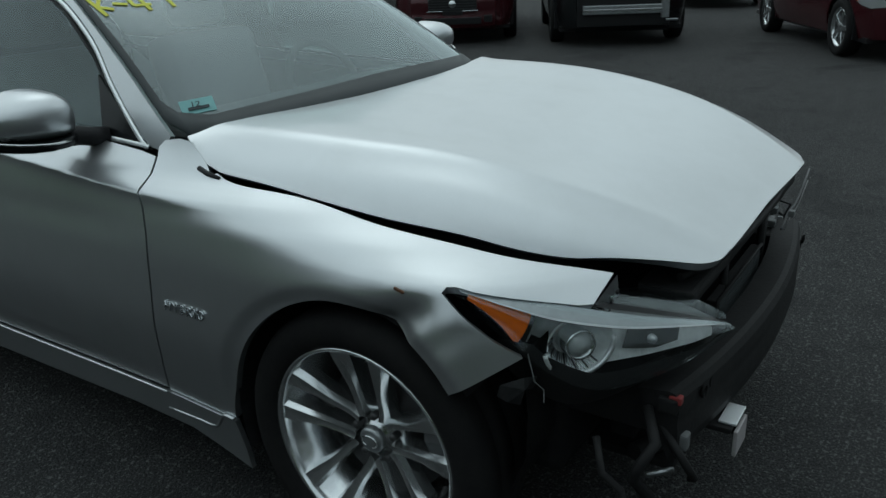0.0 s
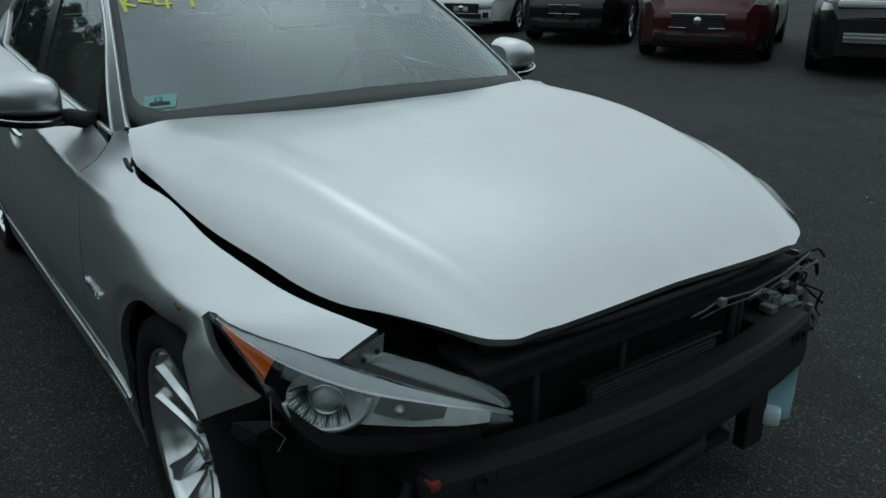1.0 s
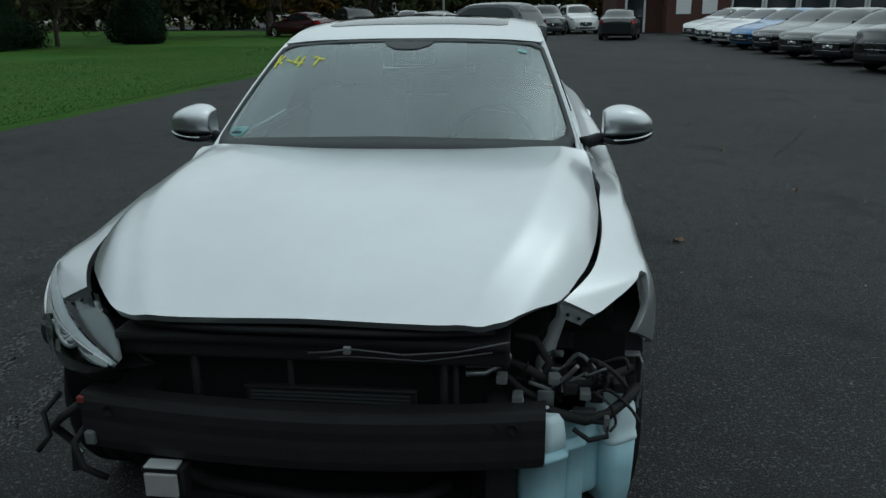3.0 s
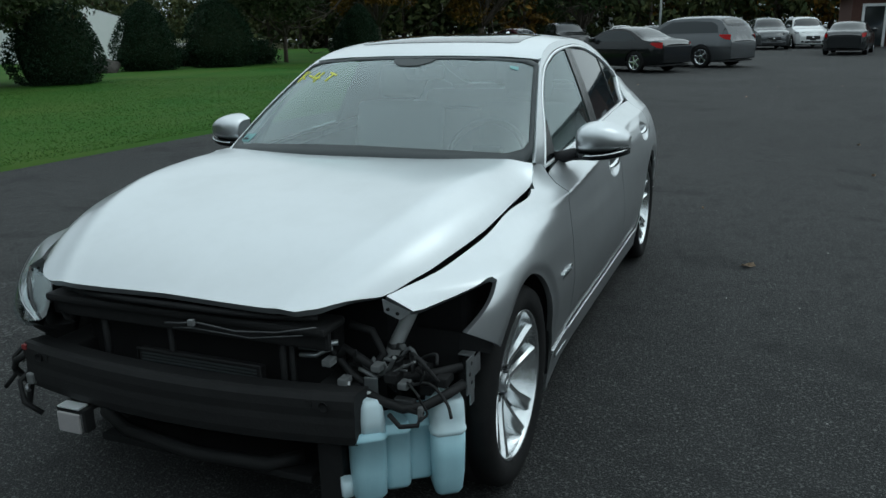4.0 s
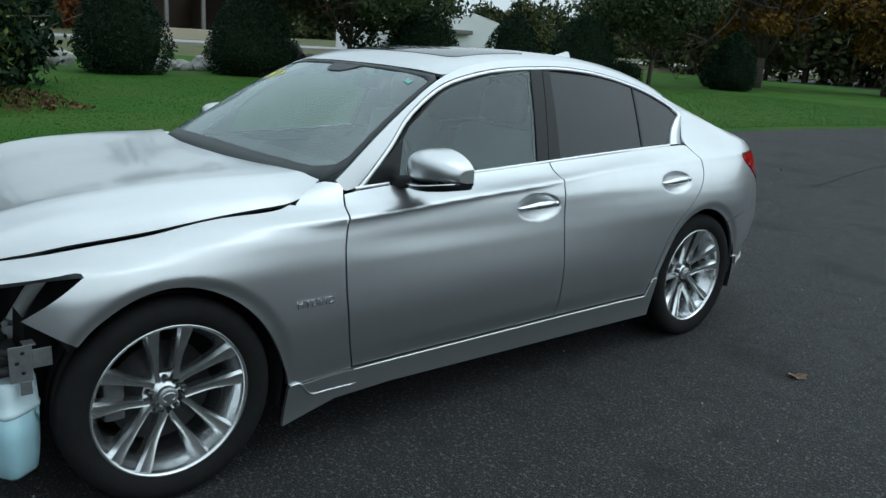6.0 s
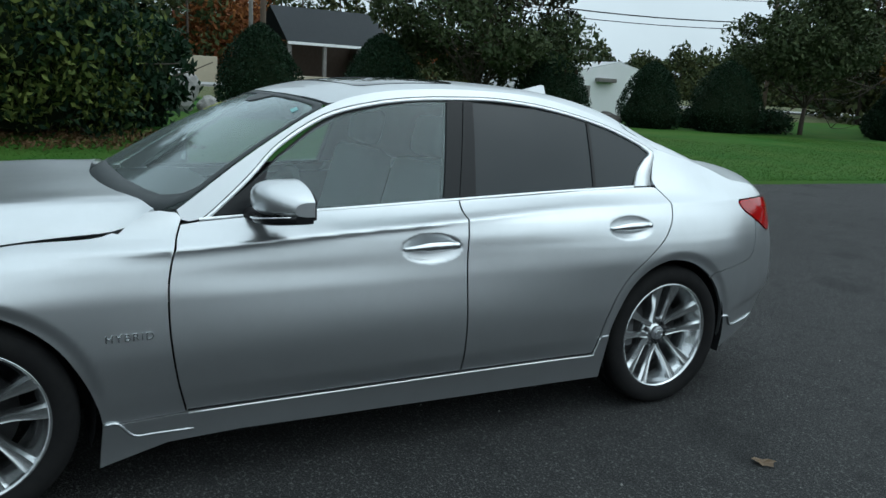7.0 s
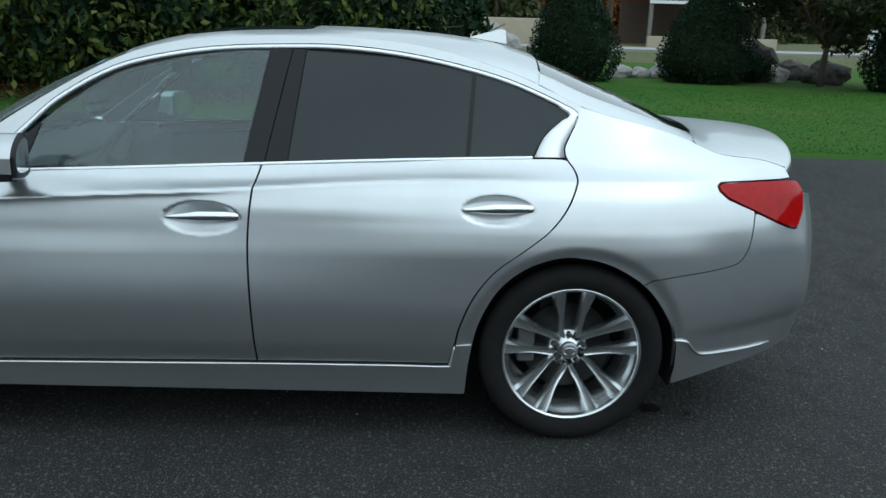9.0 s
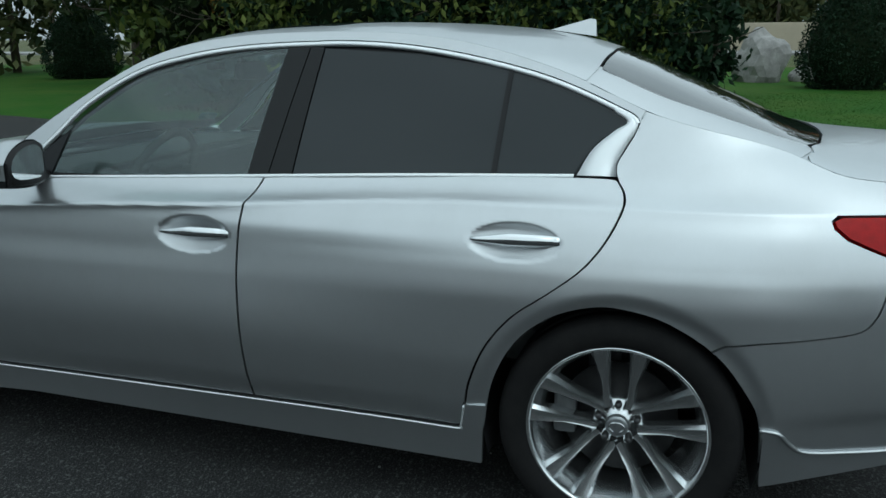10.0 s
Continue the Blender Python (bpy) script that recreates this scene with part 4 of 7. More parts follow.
for x in np.linspace(-.60, .60, 25):
    y0 = float(lid_back(abs(x))[0])
    z0 = float(over(np.array([x]), np.array([y0]))[0])
    rows.append([bm.verts.new((x, y0 + dy, z0 + (.80 - z0) * f - drop_)) for dy, f, drop_ in ((-.002, 0, .001), (.008, 0, .007), (.012, 0, .020), (.006, 0, .045), (-.010, .4, .0), (-.004, .8, 0), (.0, 1, 0))])
for p, q in zip(rows, rows[1:]):
    for j in range(6):
        bm.faces.new((p[j], q[j], q[j + 1], p[j + 1])).smooth = True
bmesh.ops.recalc_face_normals(bm, faces=bm.faces)
part("boot_face", bm, SILVER, sedan)
part("rear_panel", boxes(((-.40, 3.79, .36), (.40, 3.855, .78)), bevel=0.02), SILVER, sedan)

# ---- sedan: wheels, underbody, cabin ----
def wheel(parent, x, y, sgn, name="wheel"):
    w = new(name)
    w.parent = parent
    w.location = (x, y, 0.335)
    s = sgn
    tyre = lathe([(-.10, .244), (-.118, .258), (-.122, .29), (-.112, .322), (-.085, .334), (-.03, .336), (-.028, .330), (-.022, .330), (-.02, .336), (.03, .336), (.032, .330), (.038, .330), (.04, .336),
                  (.085, .334), (.108, .322), (.115, .295), (.110, .268), (.100, .253), (.088, .247)], 56, "x", s)
    part("tyre", tyre, RUBBER, w)
    rim = lathe([(-.09, .247), (.080, .248), (.096, .254), (.102, .251), (.099, .244), (.088, .240), (.070, .238), (.062, .229), (.045, .226), (.035, .217), (-.085, .210)], 56, "x", s)
    part("rim", rim, ALLOY, w)
    # five pairs of spokes, each a flat face between two bevelled flanks that flare towards the rim
    spine = ((.050, .0140, .042, .046), (.070, .0180, .046, .047), (.090, .0210, .0480, .050), (.115, .0230, .0500, .056), (.140, .0245, .0545, .062), (.165, .0250, .0630, .069),
             (.190, .0255, .0720, .0755), (.212, .0255, .0790, .082), (.232, .0260, .0845, .0875), (.2465, .0260, .0875, .0910))
    for i in range(5):
        for d in (-1, 1):
            a0 = math.tau * i / 5 + math.pi / 2
            spokes = bmesh.new()
            rows = []
            for r, t_in, t_out, dep in spine:
                k = (t_out - t_in) * .16
                rows.append([spokes.verts.new((s * (dep + o), math.cos(a0) * r - math.sin(a0) * d * t, math.sin(a0) * r + math.cos(a0) * d * t))
                             for t, o in ((t_in, -.045), (t_in, -.010), (t_in + k, .002), ((t_in + t_out) / 2, .000), (t_out - k * 1.3, .004), (t_out, -.012), (t_out, -.045))])
            for p, q in zip(rows, rows[1:]):
                for j in range(6):
                    spokes.faces.new((p[j], p[j + 1], q[j + 1], q[j])).smooth = True
            spokes.faces.new(rows[-1])
            bmesh.ops.recalc_face_normals(spokes, faces=spokes.faces)
            for p, q in zip(rows, rows[1:]):
                for j in (1, 2, 4, 5):
                    spokes.edges.get((p[j], q[j])).smooth = False
            part("spoke", spokes, ALLOY, w)
    part("hub", lathe([(-.02, .072), (.018, .072), (.024, .064), (.024, .046), (.040, .036), (.046, .0)], 32, "x", s), ALLOY, w)
    cap = part("hub_cap", lathe([(.04, .032), (.056, .032), (.060, .028), (.061, .022), (.062, .0)], 28, "x", s), BARE_METAL, w)
    emblem = bmesh.new()
    tube(emblem, [(s * .0632, math.cos(a) * .022, math.sin(a) * .014) for a in np.linspace(-1.2, math.pi + 1.2, 18)], .0022, 5)
    part("emblem", emblem, CHROME, cap)
    for i in range(5):
        a = math.tau * i / 5 - math.pi / 2 + math.pi
        nut = lathe([(.020, .0105), (.044, .0105), (.048, .008), (.048, 0)], 6, "x", s)
        bmesh.ops.translate(nut, vec=(0, math.cos(a) * .0565, math.sin(a) * .0565), verts=nut.verts)
        part("wheel_nut", nut, DARK_METAL, w)
    disc = part("brake_disc", lathe([(-.025, .05), (-.025, .165), (-.008, .165), (-.008, .08), (.0, .078), (.0, 0)], 40, "x", s), DISC, w)
    cal = bmesh.new()
    box(cal, (-.04, -.185, -.06), (.018, -.12, .07), .012)
    bmesh.ops.scale(cal, vec=(s, 1, 1), verts=cal.verts)
    part("brake_caliper", cal, CALIPER, w)
    return w


for wx, wy in ((.757, 0), (.757, 2.85)):
    wheel(sedan, wx, wy, 1)
    wheel(sedan, -wx, wy, -1)
# wheel housings
for s in (1, -1):
    for wy in (0, 2.85):
        bm = bmesh.new()
        rows = []
        for k in range(19):
            a = math.radians(-18 + (160 if wy == 0 else 216) * k / 18)
            c, z = math.cos(a), math.sin(a)
            rows.append([bm.verts.new((s * x, wy + c * .378, .335 + z * .375)) for x in (.862, .48)])
        for p, q in zip(rows, rows[1:]):
            bm.faces.new((p[0], p[1], q[1], q[0]))
        bm.faces.new([r[1] for r in rows])
        part("wheel_housing", bm, BLACK_PLASTIC, sedan)
for lo, hi in (((-.80, .42, .17), (.80, 2.42, .22)), ((-.48, -.35, .2), (.48, .42, .24)), ((-.48, 2.42, .2), (.48, 3.70, .26)), ((-.62, 3.25, .27), (.62, 3.60, .30))):
    part("floor_pan", boxes((lo, hi), bevel=0.01), BLACK_PLASTIC, sedan)
# cabin
part("dashboard", boxes(((-.70, .74, .70), (.70, 1.02, .93)), ((-.66, .62, .86), (.66, .98, .955)), ((-.14, .95, .45), (.14, 1.9, .62)), bevel=0.03), INTERIOR, sedan)
part("firewall", boxes(((-.72, .50, .25), (.72, .60, .90)), bevel=0.02), BLACK_PLASTIC, sedan)
part("boot_wall", boxes(((-.70, 2.75, .25), (.70, 2.85, 1.0)), bevel=0.02), INTERIOR, sedan)
part("parcel_shelf", boxes(((-.62, 2.60, .97), (.62, 3.25, .99)),), INTERIOR, sedan)
skin("headliner", mirrored([(0, 1.23), (.5, 1.26)] + [(float(edge_x(y)[0]) - .03, y) for y in np.linspace(1.30, 2.68, 20)] + [(.5, 2.70), (0, 2.72)]), OVER, sedan, HEADLINER, 0.1, 0.1, offset=-0.03, depth=0)
for s in (1, -1):
    skin("door_card", [(.62, .30), (.66, .93), (1.74, .975), (2.78, 1.01), (2.78, .90), (2.5, .60), (2.4, .30)], BODY, sedan, INTERIOR, 0.12, 0.1, offset=-0.055, depth=0, side=s)


def seat(parent, x, y, wide):
    st = new("seat")
    st.parent = parent
    bm = bmesh.new()
    box(bm, (x - wide / 2, y - .50, .40), (x + wide / 2, y + .02, .56), .05)
    part("cushion", bm, SEAT, st, smooth=True)
    bm = bmesh.new()
    box(bm, (-wide / 2, -.07, 0), (wide / 2, .07, .62), .06, pose(x, y + .02, .50, -16))
    part("backrest", bm, SEAT, st, smooth=True)
    bm = bmesh.new()
    box(bm, (-.13, -.05, .64), (.13, .05, .82), .045, pose(x, y + .02, .50, -14))
    part("headrest", bm, SEAT, st, smooth=True)


seat(sedan, .37, 1.62, .52)
seat(sedan, -.37, 1.62, .52)
seat(sedan, 0, 2.55, 1.2)
steer = new("steering_wheel")
steer.parent = sedan
steer.matrix_local = pose(.37, 1.10, .90, 65)
bm = bmesh.new()
tube(bm, [(math.cos(a) * .185, math.sin(a) * .185, 0) for a in np.linspace(0, math.tau, 33)], .016, 8)
part("rim", bm, INTERIOR, steer)
bm = boxes(((-.17, -.02, -.012), (.17, .025, .012)), ((-.03, -.17, -.012), (.03, 0, .012)), ((-.07, -.06, -.03), (.07, .06, .02)), bevel=0.008)
part("spokes", bm, INTERIOR, steer)
bm = bmesh.new()
box(bm, (-.10, 1.27, 1.245), (.10, 1.31, 1.315), .02)
tube(bm, [(0, 1.27, 1.30), (0, 1.22, 1.345)], .012)
part("rear_view_mirror", bm, INTERIOR, sedan)

# ---- sedan: handles, mirrors, badges, the bare front end ----
for s in (1, -1):
    for (cy, cz, ry, rz), nm in zip(DISHES, ("front", "rear")):
        dr_ = [o for o in sedan.children if o.name.startswith(nm + "_door")][0 if s > 0 else 1]
        rows = []
        bm = bmesh.new()
        ln = crom([(cy - ry + .006, cz + .001), (cy - .06, cz + .004), (cy, cz + .006), (cy + .07, cz + .006), (cy + ry - .004, cz + .003)], 5)
        n_ = len(ln)
        for i, (y, z) in enumerate(ln):
            f = i / (n_ - 1)
            x = float(plain_x(y, z)[0]) + .016 * math.sin(math.pi * min(f * 1.15, 1)) ** .5 - .004
            hh = (.006 + .013 * min(f * 2.2, 1)) * (1 - .15 * f)
            rows.append([bm.verts.new((s * (x + dx), y, z + dz * hh)) for dx, dz in ((-.012, -1), (-.002, -.9), (.004, -.3), (.003, .45), (-.004, 1), (-.014, .9))])
        for p, q in zip(rows, rows[1:]):
            for j in range(6):
                f = bm.faces.new((p[j], p[(j + 1) % 6], q[(j + 1) % 6], q[j]))
                f.smooth = True
        bm.faces.new(rows[0]), bm.faces.new(rows[-1])
        bmesh.ops.recalc_face_normals(bm, faces=bm.faces)
        hd = part("door_handle", bm, CHROME, dr_, "bright chrome handle")
    # mirror
    mir = new("side_mirror")
    mir.parent = sedan
    m_top = curve1([(.805, 1.040), (.835, 1.076), (.88, 1.096), (.93, 1.097), (.98, 1.082), (1.015, 1.060), (1.036, 1.036)])
    m_low = curve1([(.805, .976), (.88, .970), (.96, .975), (1.036, .988)])
    m_front = curve1([(.805, .930), (.835, .892), (.88, .868), (.93, .870), (.98, .893), (1.015, .930), (1.036, .975)])
    m_back = curve1([(.805, .985), (.90, 1.012), (1.036, 1.040)])

    def mirror_ring(x, lo=-90, hi=90, n=15, out=0.0):
        """The front half of the housing's outline at one place along it."""
        zt, zb, yf, yb = (float(f(x)[0]) for f in (m_top, m_low, m_front, m_back))
        pts = []
        for a in np.linspace(radians(lo), radians(hi), n):
            c, q = max(math.cos(a), 0) ** .62, math.copysign(abs(math.sin(a)) ** .72, math.sin(a))
            pts.append((s * x, yb - (yb - yf + out) * c, (zt + zb) / 2 + (zt - zb) / 2 * q))
        return pts

    def loft(rings, closed_ends=True):
        bm = bmesh.new()
        rr = [[bm.verts.new(p) for p in r] for r in rings]
        for p, q in zip(rr, rr[1:]):
            for j in range(len(p) - 1):
                bm.faces.new((p[j], p[j + 1], q[j + 1], q[j])).smooth = True
        if closed_ends:
            bm.faces.new(rr[0]), bm.faces.new(rr[-1])
        bmesh.ops.recalc_face_normals(bm, faces=bm.faces)
        return bm

    part("mirror_shell", loft([mirror_ring(x) for x in (.832, .838, .848, .87, .90, .93, .96, .985, 1.005, 1.02, 1.030, 1.036)]), SILVER, mir)
    base_ = []
    for x in (.826, .845, .87, .91, .95, .99, 1.02, 1.034):
        zb, yf, yb = float(m_low(x)[0]), float(m_front(x)[0]), float(m_back(x)[0])
        base_.append([(s * x, yb, zb + .002), (s * x, yf + .012, zb + .004), (s * x, yf + .004, zb - .004), (s * x, yf + .010, zb - .018), (s * x, yf + .035, zb - .024), (s * x, yb - .004, zb - .022), (s * x, yb, zb + .002)])
    part("mirror_base", loft(base_), BLACK_GLOSS, mir)
    bm = bmesh.new()
    tube(bm, [(s * x, y, z) for x, y, z in ((.742, .905, .952), (.775, .915, .957), (.81, .93, .966), (.86, .95, .966))], .026, 10)
    part("mirror_arm", bm, BLACK_PLASTIC, mir)
    strip_ = []
    for x in (.885, .91, .935, .96, .985, 1.008, 1.024, 1.034, 1.038):
        up = -86 + 82 * ((x - .885) / .153) ** 1.4
        strip_.append(mirror_ring(min(x, 1.036), -88, up, 5, .0035))
    part("indicator_strip", loft(strip_, False), material("clear_indicator", (.62, .65, .66), .16, .55, coat=.8, vary=(120, .8, (.25, .26, .27))), mir, "clear turn-signal strip with a chrome edge")
    bm = bmesh.new()
    tube(bm, [(s * x, float(m_front(x)[0]) - .001, float(m_low(x)[0]) + .001) for x in (.87, .90, .93, .96, .985, 1.005, 1.02, 1.03)], .0035, 6)
    part("chrome_edge", bm, CHROME, mir)
    edge_ = []
    for x in (.836, .85, .87, .90, .94, .98, 1.01, 1.028):
        zt, zb, yb = float(m_top(x)[0]), float(m_low(x)[0]), float(m_back(x)[0])
        edge_.append([(s * x, yb - .006, zt - .004), (s * x, yb + .010, zt - .006), (s * x, yb + .010, zb - .010), (s * x, yb - .006, zb - .012)])
    part("mirror_surround", loft(edge_), BLACK_PLASTIC, mir)
    glass_ = []
    for x in (.846, .856, .875, .90, .94, .98, 1.005, 1.014):
        zt, zb, yb = float(m_top(x)[0]) - .016, float(m_low(x)[0]) + .006, float(m_back(x)[0]) + .0115
        e_ = .018 if x in (.846, 1.014) else .006 if x in (.856, 1.005) else 0
        glass_.append([(s * x, yb, zt - e_), (s * x, yb, zb + e_)])
    part("mirror_glass", loft(glass_, False), CHROME, mir, "mirror glass")
    skin("mirror_sail", [(.775, .952), (.985, 1.104), (.93, .957)], HOUSE, sedan, BLACK_GLOSS, .06, .05, .01, offset=-.001, side=s)
    # model badge on the fender
    txt = bpy.data.curves.new("badge", "FONT")
    txt.body, txt.size, txt.extrude, txt.space_character = "HYBRID", .036, .002, 1.25
    tob = bpy.data.objects.new("badge_text", txt)
    me = bpy.data.meshes.new_from_object(tob)
    bpy.data.objects.remove(tob)
    bd = part("hybrid_badge", me, CHROME, sedan, "chrome letters HYBRID")
    bx_ = float(plain_x(.48, .594)[0]) + .004
    bd.matrix_local = pose(s * bx_, .405 if s > 0 else .555, .583, 88, 0, 90 * s)
# fin, wipers, windscreen notes
bm = bmesh.new()
vs = [bm.verts.new(p) for p in ((-.018, 2.50, 1.425), (.018, 2.50, 1.425), (.018, 2.66, 1.402), (-.018, 2.66, 1.402), (0, 2.635, 1.462), (0, 2.655, 1.458))]
for f in ((0, 1, 4), (1, 2, 5, 4), (2, 3, 5), (3, 0, 4, 5), (0, 3, 2, 1)):
    bm.faces.new([vs[i] for i in f])
part("roof_fin", bm, SILVER, sedan)


def glass_spot(name, pts, mat_, off, label=""):
    return skin(name, pts, OVER, sedan, mat_, .05, .05, .001, offset=off, label=label)


STICKER = material("pale_teal_sticker", (0.17, 0.36, 0.36), 0.5, vary=(60, .3, (.24, .45, .44)))
INK = material("dark_ink", (0.02, 0.03, 0.035), 0.6)
YELLOW = material("yellow_marker", (0.58, 0.58, 0.07), 0.7)
st_ = glass_spot("inspection_sticker", [(-.668, .672), (-.592, .628), (-.571, .667), (-.650, .710)], STICKER, -.002, "pale teal sticker printed 12")


def on_glass(text, x, y, size, mat_, parent, turn=0):
    c = bpy.data.curves.new("t", "FONT")
    c.body, c.size, c.extrude = text, size, .0003
    ob = bpy.data.objects.new("t", c)
    me = bpy.data.meshes.new_from_object(ob)
    bpy.data.objects.remove(ob)
    P, N = OVER(np.array([[x, y]]))
    n = Vector(N[0])
    u = Vector((1, 0, 0)) - n * n.x
    u.normalize()
    m = Matrix.Translation(Vector(P[0]) + n * .0008) @ Matrix((u, n.cross(u), n)).transposed().to_4x4() @ pose(0, 0, 0, 0, 0, turn)
    o = part("printed_number", me, mat_, parent)
    o.matrix_local = m
    return o


on_glass("12", -.640, .676, .028, INK, st_, -30)
bar_ = glass_spot("printed_bar", [(-.650, .672), (-.602, .644), (-.598, .651), (-.646, .679)], INK, .0008)
bar_.parent = st_
def stroke(p, q, w=.0055):
    """One marker stroke on the glass."""
    d = Vector((q[0] - p[0], q[1] - p[1]))
    n_ = Vector((-d.y, d.x)).normalized() * w
    o = glass_spot("marker_stroke", [(p[0] - n_.x, p[1] - n_.y), (q[0] - n_.x, q[1] - n_.y), (q[0] + n_.x, q[1] + n_.y), (p[0] + n_.x, p[1] + n_.y)], YELLOW, -.002)
    o.parent = windscreen


for p, q in (((-.572, 1.145), (-.578, 1.05)), ((-.545, 1.125), (-.573, 1.095)), ((-.573, 1.095), (-.545, 1.062)), ((-.530, 1.086), (-.498, 1.060)),
             ((-.476, 1.095), (-.487, 1.045)), ((-.487, 1.045), (-.440, 1.030)), ((-.447, 1.085), (-.462, 1.005)), ((-.402, 1.072), (-.350, 1.032)), ((-.374, 1.050), (-.388, .99))):
    stroke(p, q)
glass_spot("windscreen_tag", [(.475, 1.13), (.515, 1.125), (.512, 1.152), (.474, 1.155)], STICKER, -.002)
sens = skin("sensor_shade", mirrored([(0, 1.09), (.05, 1.095), (.09, 1.13), (.11, 1.172), (0, 1.174)]), OVER, sedan, FRIT, .05, .05, .001, offset=-.001)
part("sensor_housing", boxes(((-.03, 1.10, 1.28), (.03, 1.16, 1.31)), bevel=.01), INTERIOR, sedan)
for s in (1, -1):
    if s > 0:
        continue
    bm = bmesh.new()
    tube(bm, [(s * .776, .435, .897), (s * .778, .475, .906), (s * .774, .510, .916)], .0065, 6)
    part("hood_seal", bm, GAP, sedan)
for s in (1, -1):
    part("cowl_end", boxes(((s * .60, .50, .88), (s * .70, .64, .925)), bevel=.01), BLACK_PLASTIC, sedan)
part("cowl_panel", boxes(((-.66, .44, .88), (.66, .60, .915)), bevel=.01), BLACK_PLASTIC, sedan)
P, N = DENTED(np.array([(-.158, .772)]))
rust = bmesh.new()
box(rust, (-.003, -.012, -.003), (.003, .012, .003), .001)
o = part("rust_chip", rust, material("rust", (.13, .055, .025), .9, vary=(300, .8, (.05, .03, .02))), sedan)
o.matrix_local = pose(-float(P[0][0]), -.158, .772, 15, 0, 0)

def torn_plate():
    """A ragged bit of bent sheet."""
    bm = bmesh.new()
    vs = [bm.verts.new(p) for p in ((-.865, -.375, .618), (-.825, -.405, .622), (-.790, -.415, .612), (-.798, -.412, .588), (-.820, -.405, .592), (-.835, -.402, .566), (-.858, -.388, .580), (-.872, -.372, .596))]
    mid_ = bm.verts.new((-.832, -.410, .600))
    for p, q in zip(vs, vs[1:] + vs[:1]):
        bm.faces.new((p, q, mid_))
    bmesh.ops.solidify(bm, geom=bm.faces[:], thickness=.003)
    return bm


# behind the missing bumper
DIRTY = material("dusty_black_plastic", (0.014, 0.014, 0.0145), 0.65, spec=0.25, vary=(14, .6, (.022, .022, .022)), bump=(90, .3, .003))
ENGINE = material("engine_dark", (0.014, 0.014, 0.0145), 0.85, spec=0.15, vary=(16, .5, (.020, .020, .020)))
GREYP = material("grey_plastic", (0.14, 0.145, 0.145), 0.5, vary=(20, .5, (.09, .095, .10)))


def bar(name, pts, r, mat_, seg=6, parent=None, label=""):
    bm = bmesh.new()
    tube(bm, pts, r, seg)
    return part(name, bm, mat_, parent or sedan, label)


part("engine_bay", boxes(((-.60, -.38, .24), (.60, .48, .72)), bevel=.03), ENGINE, sedan)
for s in (1, -1):
    part("inner_fender", boxes(((s * .50, -.36, .42), (s * .62, .46, .80)), bevel=.02), ENGINE, sedan)
    part("strut_wall", boxes(((s * .60, -.27, .60), (s * .78, -.15, .75)), bevel=.02), ENGINE, sedan)
beam = bmesh.new()
rows = []
for t in np.linspace(-1, 1, 17):
    x, y = t * .60 - .01, -.695 + .065 * t * t
    rows.append([beam.verts.new((x, y + dy, z)) for dy, z in ((.006, .385), (-.006, .395), (-.012, .42), (-.012, .455), (-.010, .475), (-.012, .50), (-.010, .525), (-.002, .540), (.012, .543), (.075, .535))])
for p, q in zip(rows, rows[1:]):
    for j in range(10):
        beam.faces.new((p[j], p[(j + 1) % 10], q[(j + 1) % 10], q[j]))
beam.faces.new(rows[0]), beam.faces.new(rows[-1])
bmesh.ops.recalc_face_normals(beam, faces=beam.faces)
beam_ = part("crash_beam", beam, DIRTY, sedan, "bare black crash beam")
for x in (-.52, -.47, .46, .51):
    hole = lathe([(0, .014), (.006, .014), (.006, .0)], 12, "y")
    bmesh.ops.translate(hole, vec=(x, -.668, .51), verts=hole.verts)
    part("beam_bolt", hole, ENGINE, beam_)
for s in (1, -1):
    part("beam_mount", boxes(((s * .44, -.62, .40), (s * .56, -.36, .53)), bevel=.01), DIRTY, sedan)
part("upper_crossmember", boxes(((-.50, -.625, .690), (.50, -.50, .715)), ((-.50, -.60, .64), (.50, -.58, .70)), bevel=.01), DIRTY, sedan)
lip_ = bmesh.new()
tube(lip_, [(x, -.640 + .06 * (abs(x) / .46) ** 3, .738 - .01 * (x / .46) ** 2) for x in np.linspace(-.46, .46, 15)], .010, 6)
part("hood_weatherstrip", lip_, GAP, sedan)
rad = part("radiator", boxes(((-.46, -.50, .30), (.46, -.44, .68)), bevel=.006), ENGINE, sedan)
cool = part("oil_cooler", boxes(((-.18, -.592, .38), (.265, -.565, .56)), bevel=.005), DIRTY, sedan)
for k in range(16):
    part("cooler_fin", boxes(((-.165, -.596, .392 + k * .0103), (.25, -.592, .396 + k * .0103))), FRIT, cool)
bar("cooler_frame", [(-.18, -.594, .38), (-.18, -.594, .562), (.265, -.594, .562), (.265, -.594, .38)], .005, DIRTY)
for x, r in ((-.315, .012), (-.06, .010), (.335, .012), (.365, .009)):
    bar("support_post", [(x, -.575, .39), (x, -.575, .69)], r, DIRTY)
bar("hood_cable", [(x, -.684 + .05 * abs(x), z) for x, z in ((.02, .70), (.07, .703), (.117, .712), (.25, .698), (.38, .708), (.50, .735))], .003, DARK_METAL)
bar("hood_cable", [(x, -.688 + .05 * abs(x), z) for x, z in ((.05, .69), (.117, .695), (.3, .685), (.46, .71))], .002, DARK_METAL)
part("cable_clip", boxes(((.108, -.695, .704), (.126, -.68, .722)), bevel=.003), GREYP, sedan)
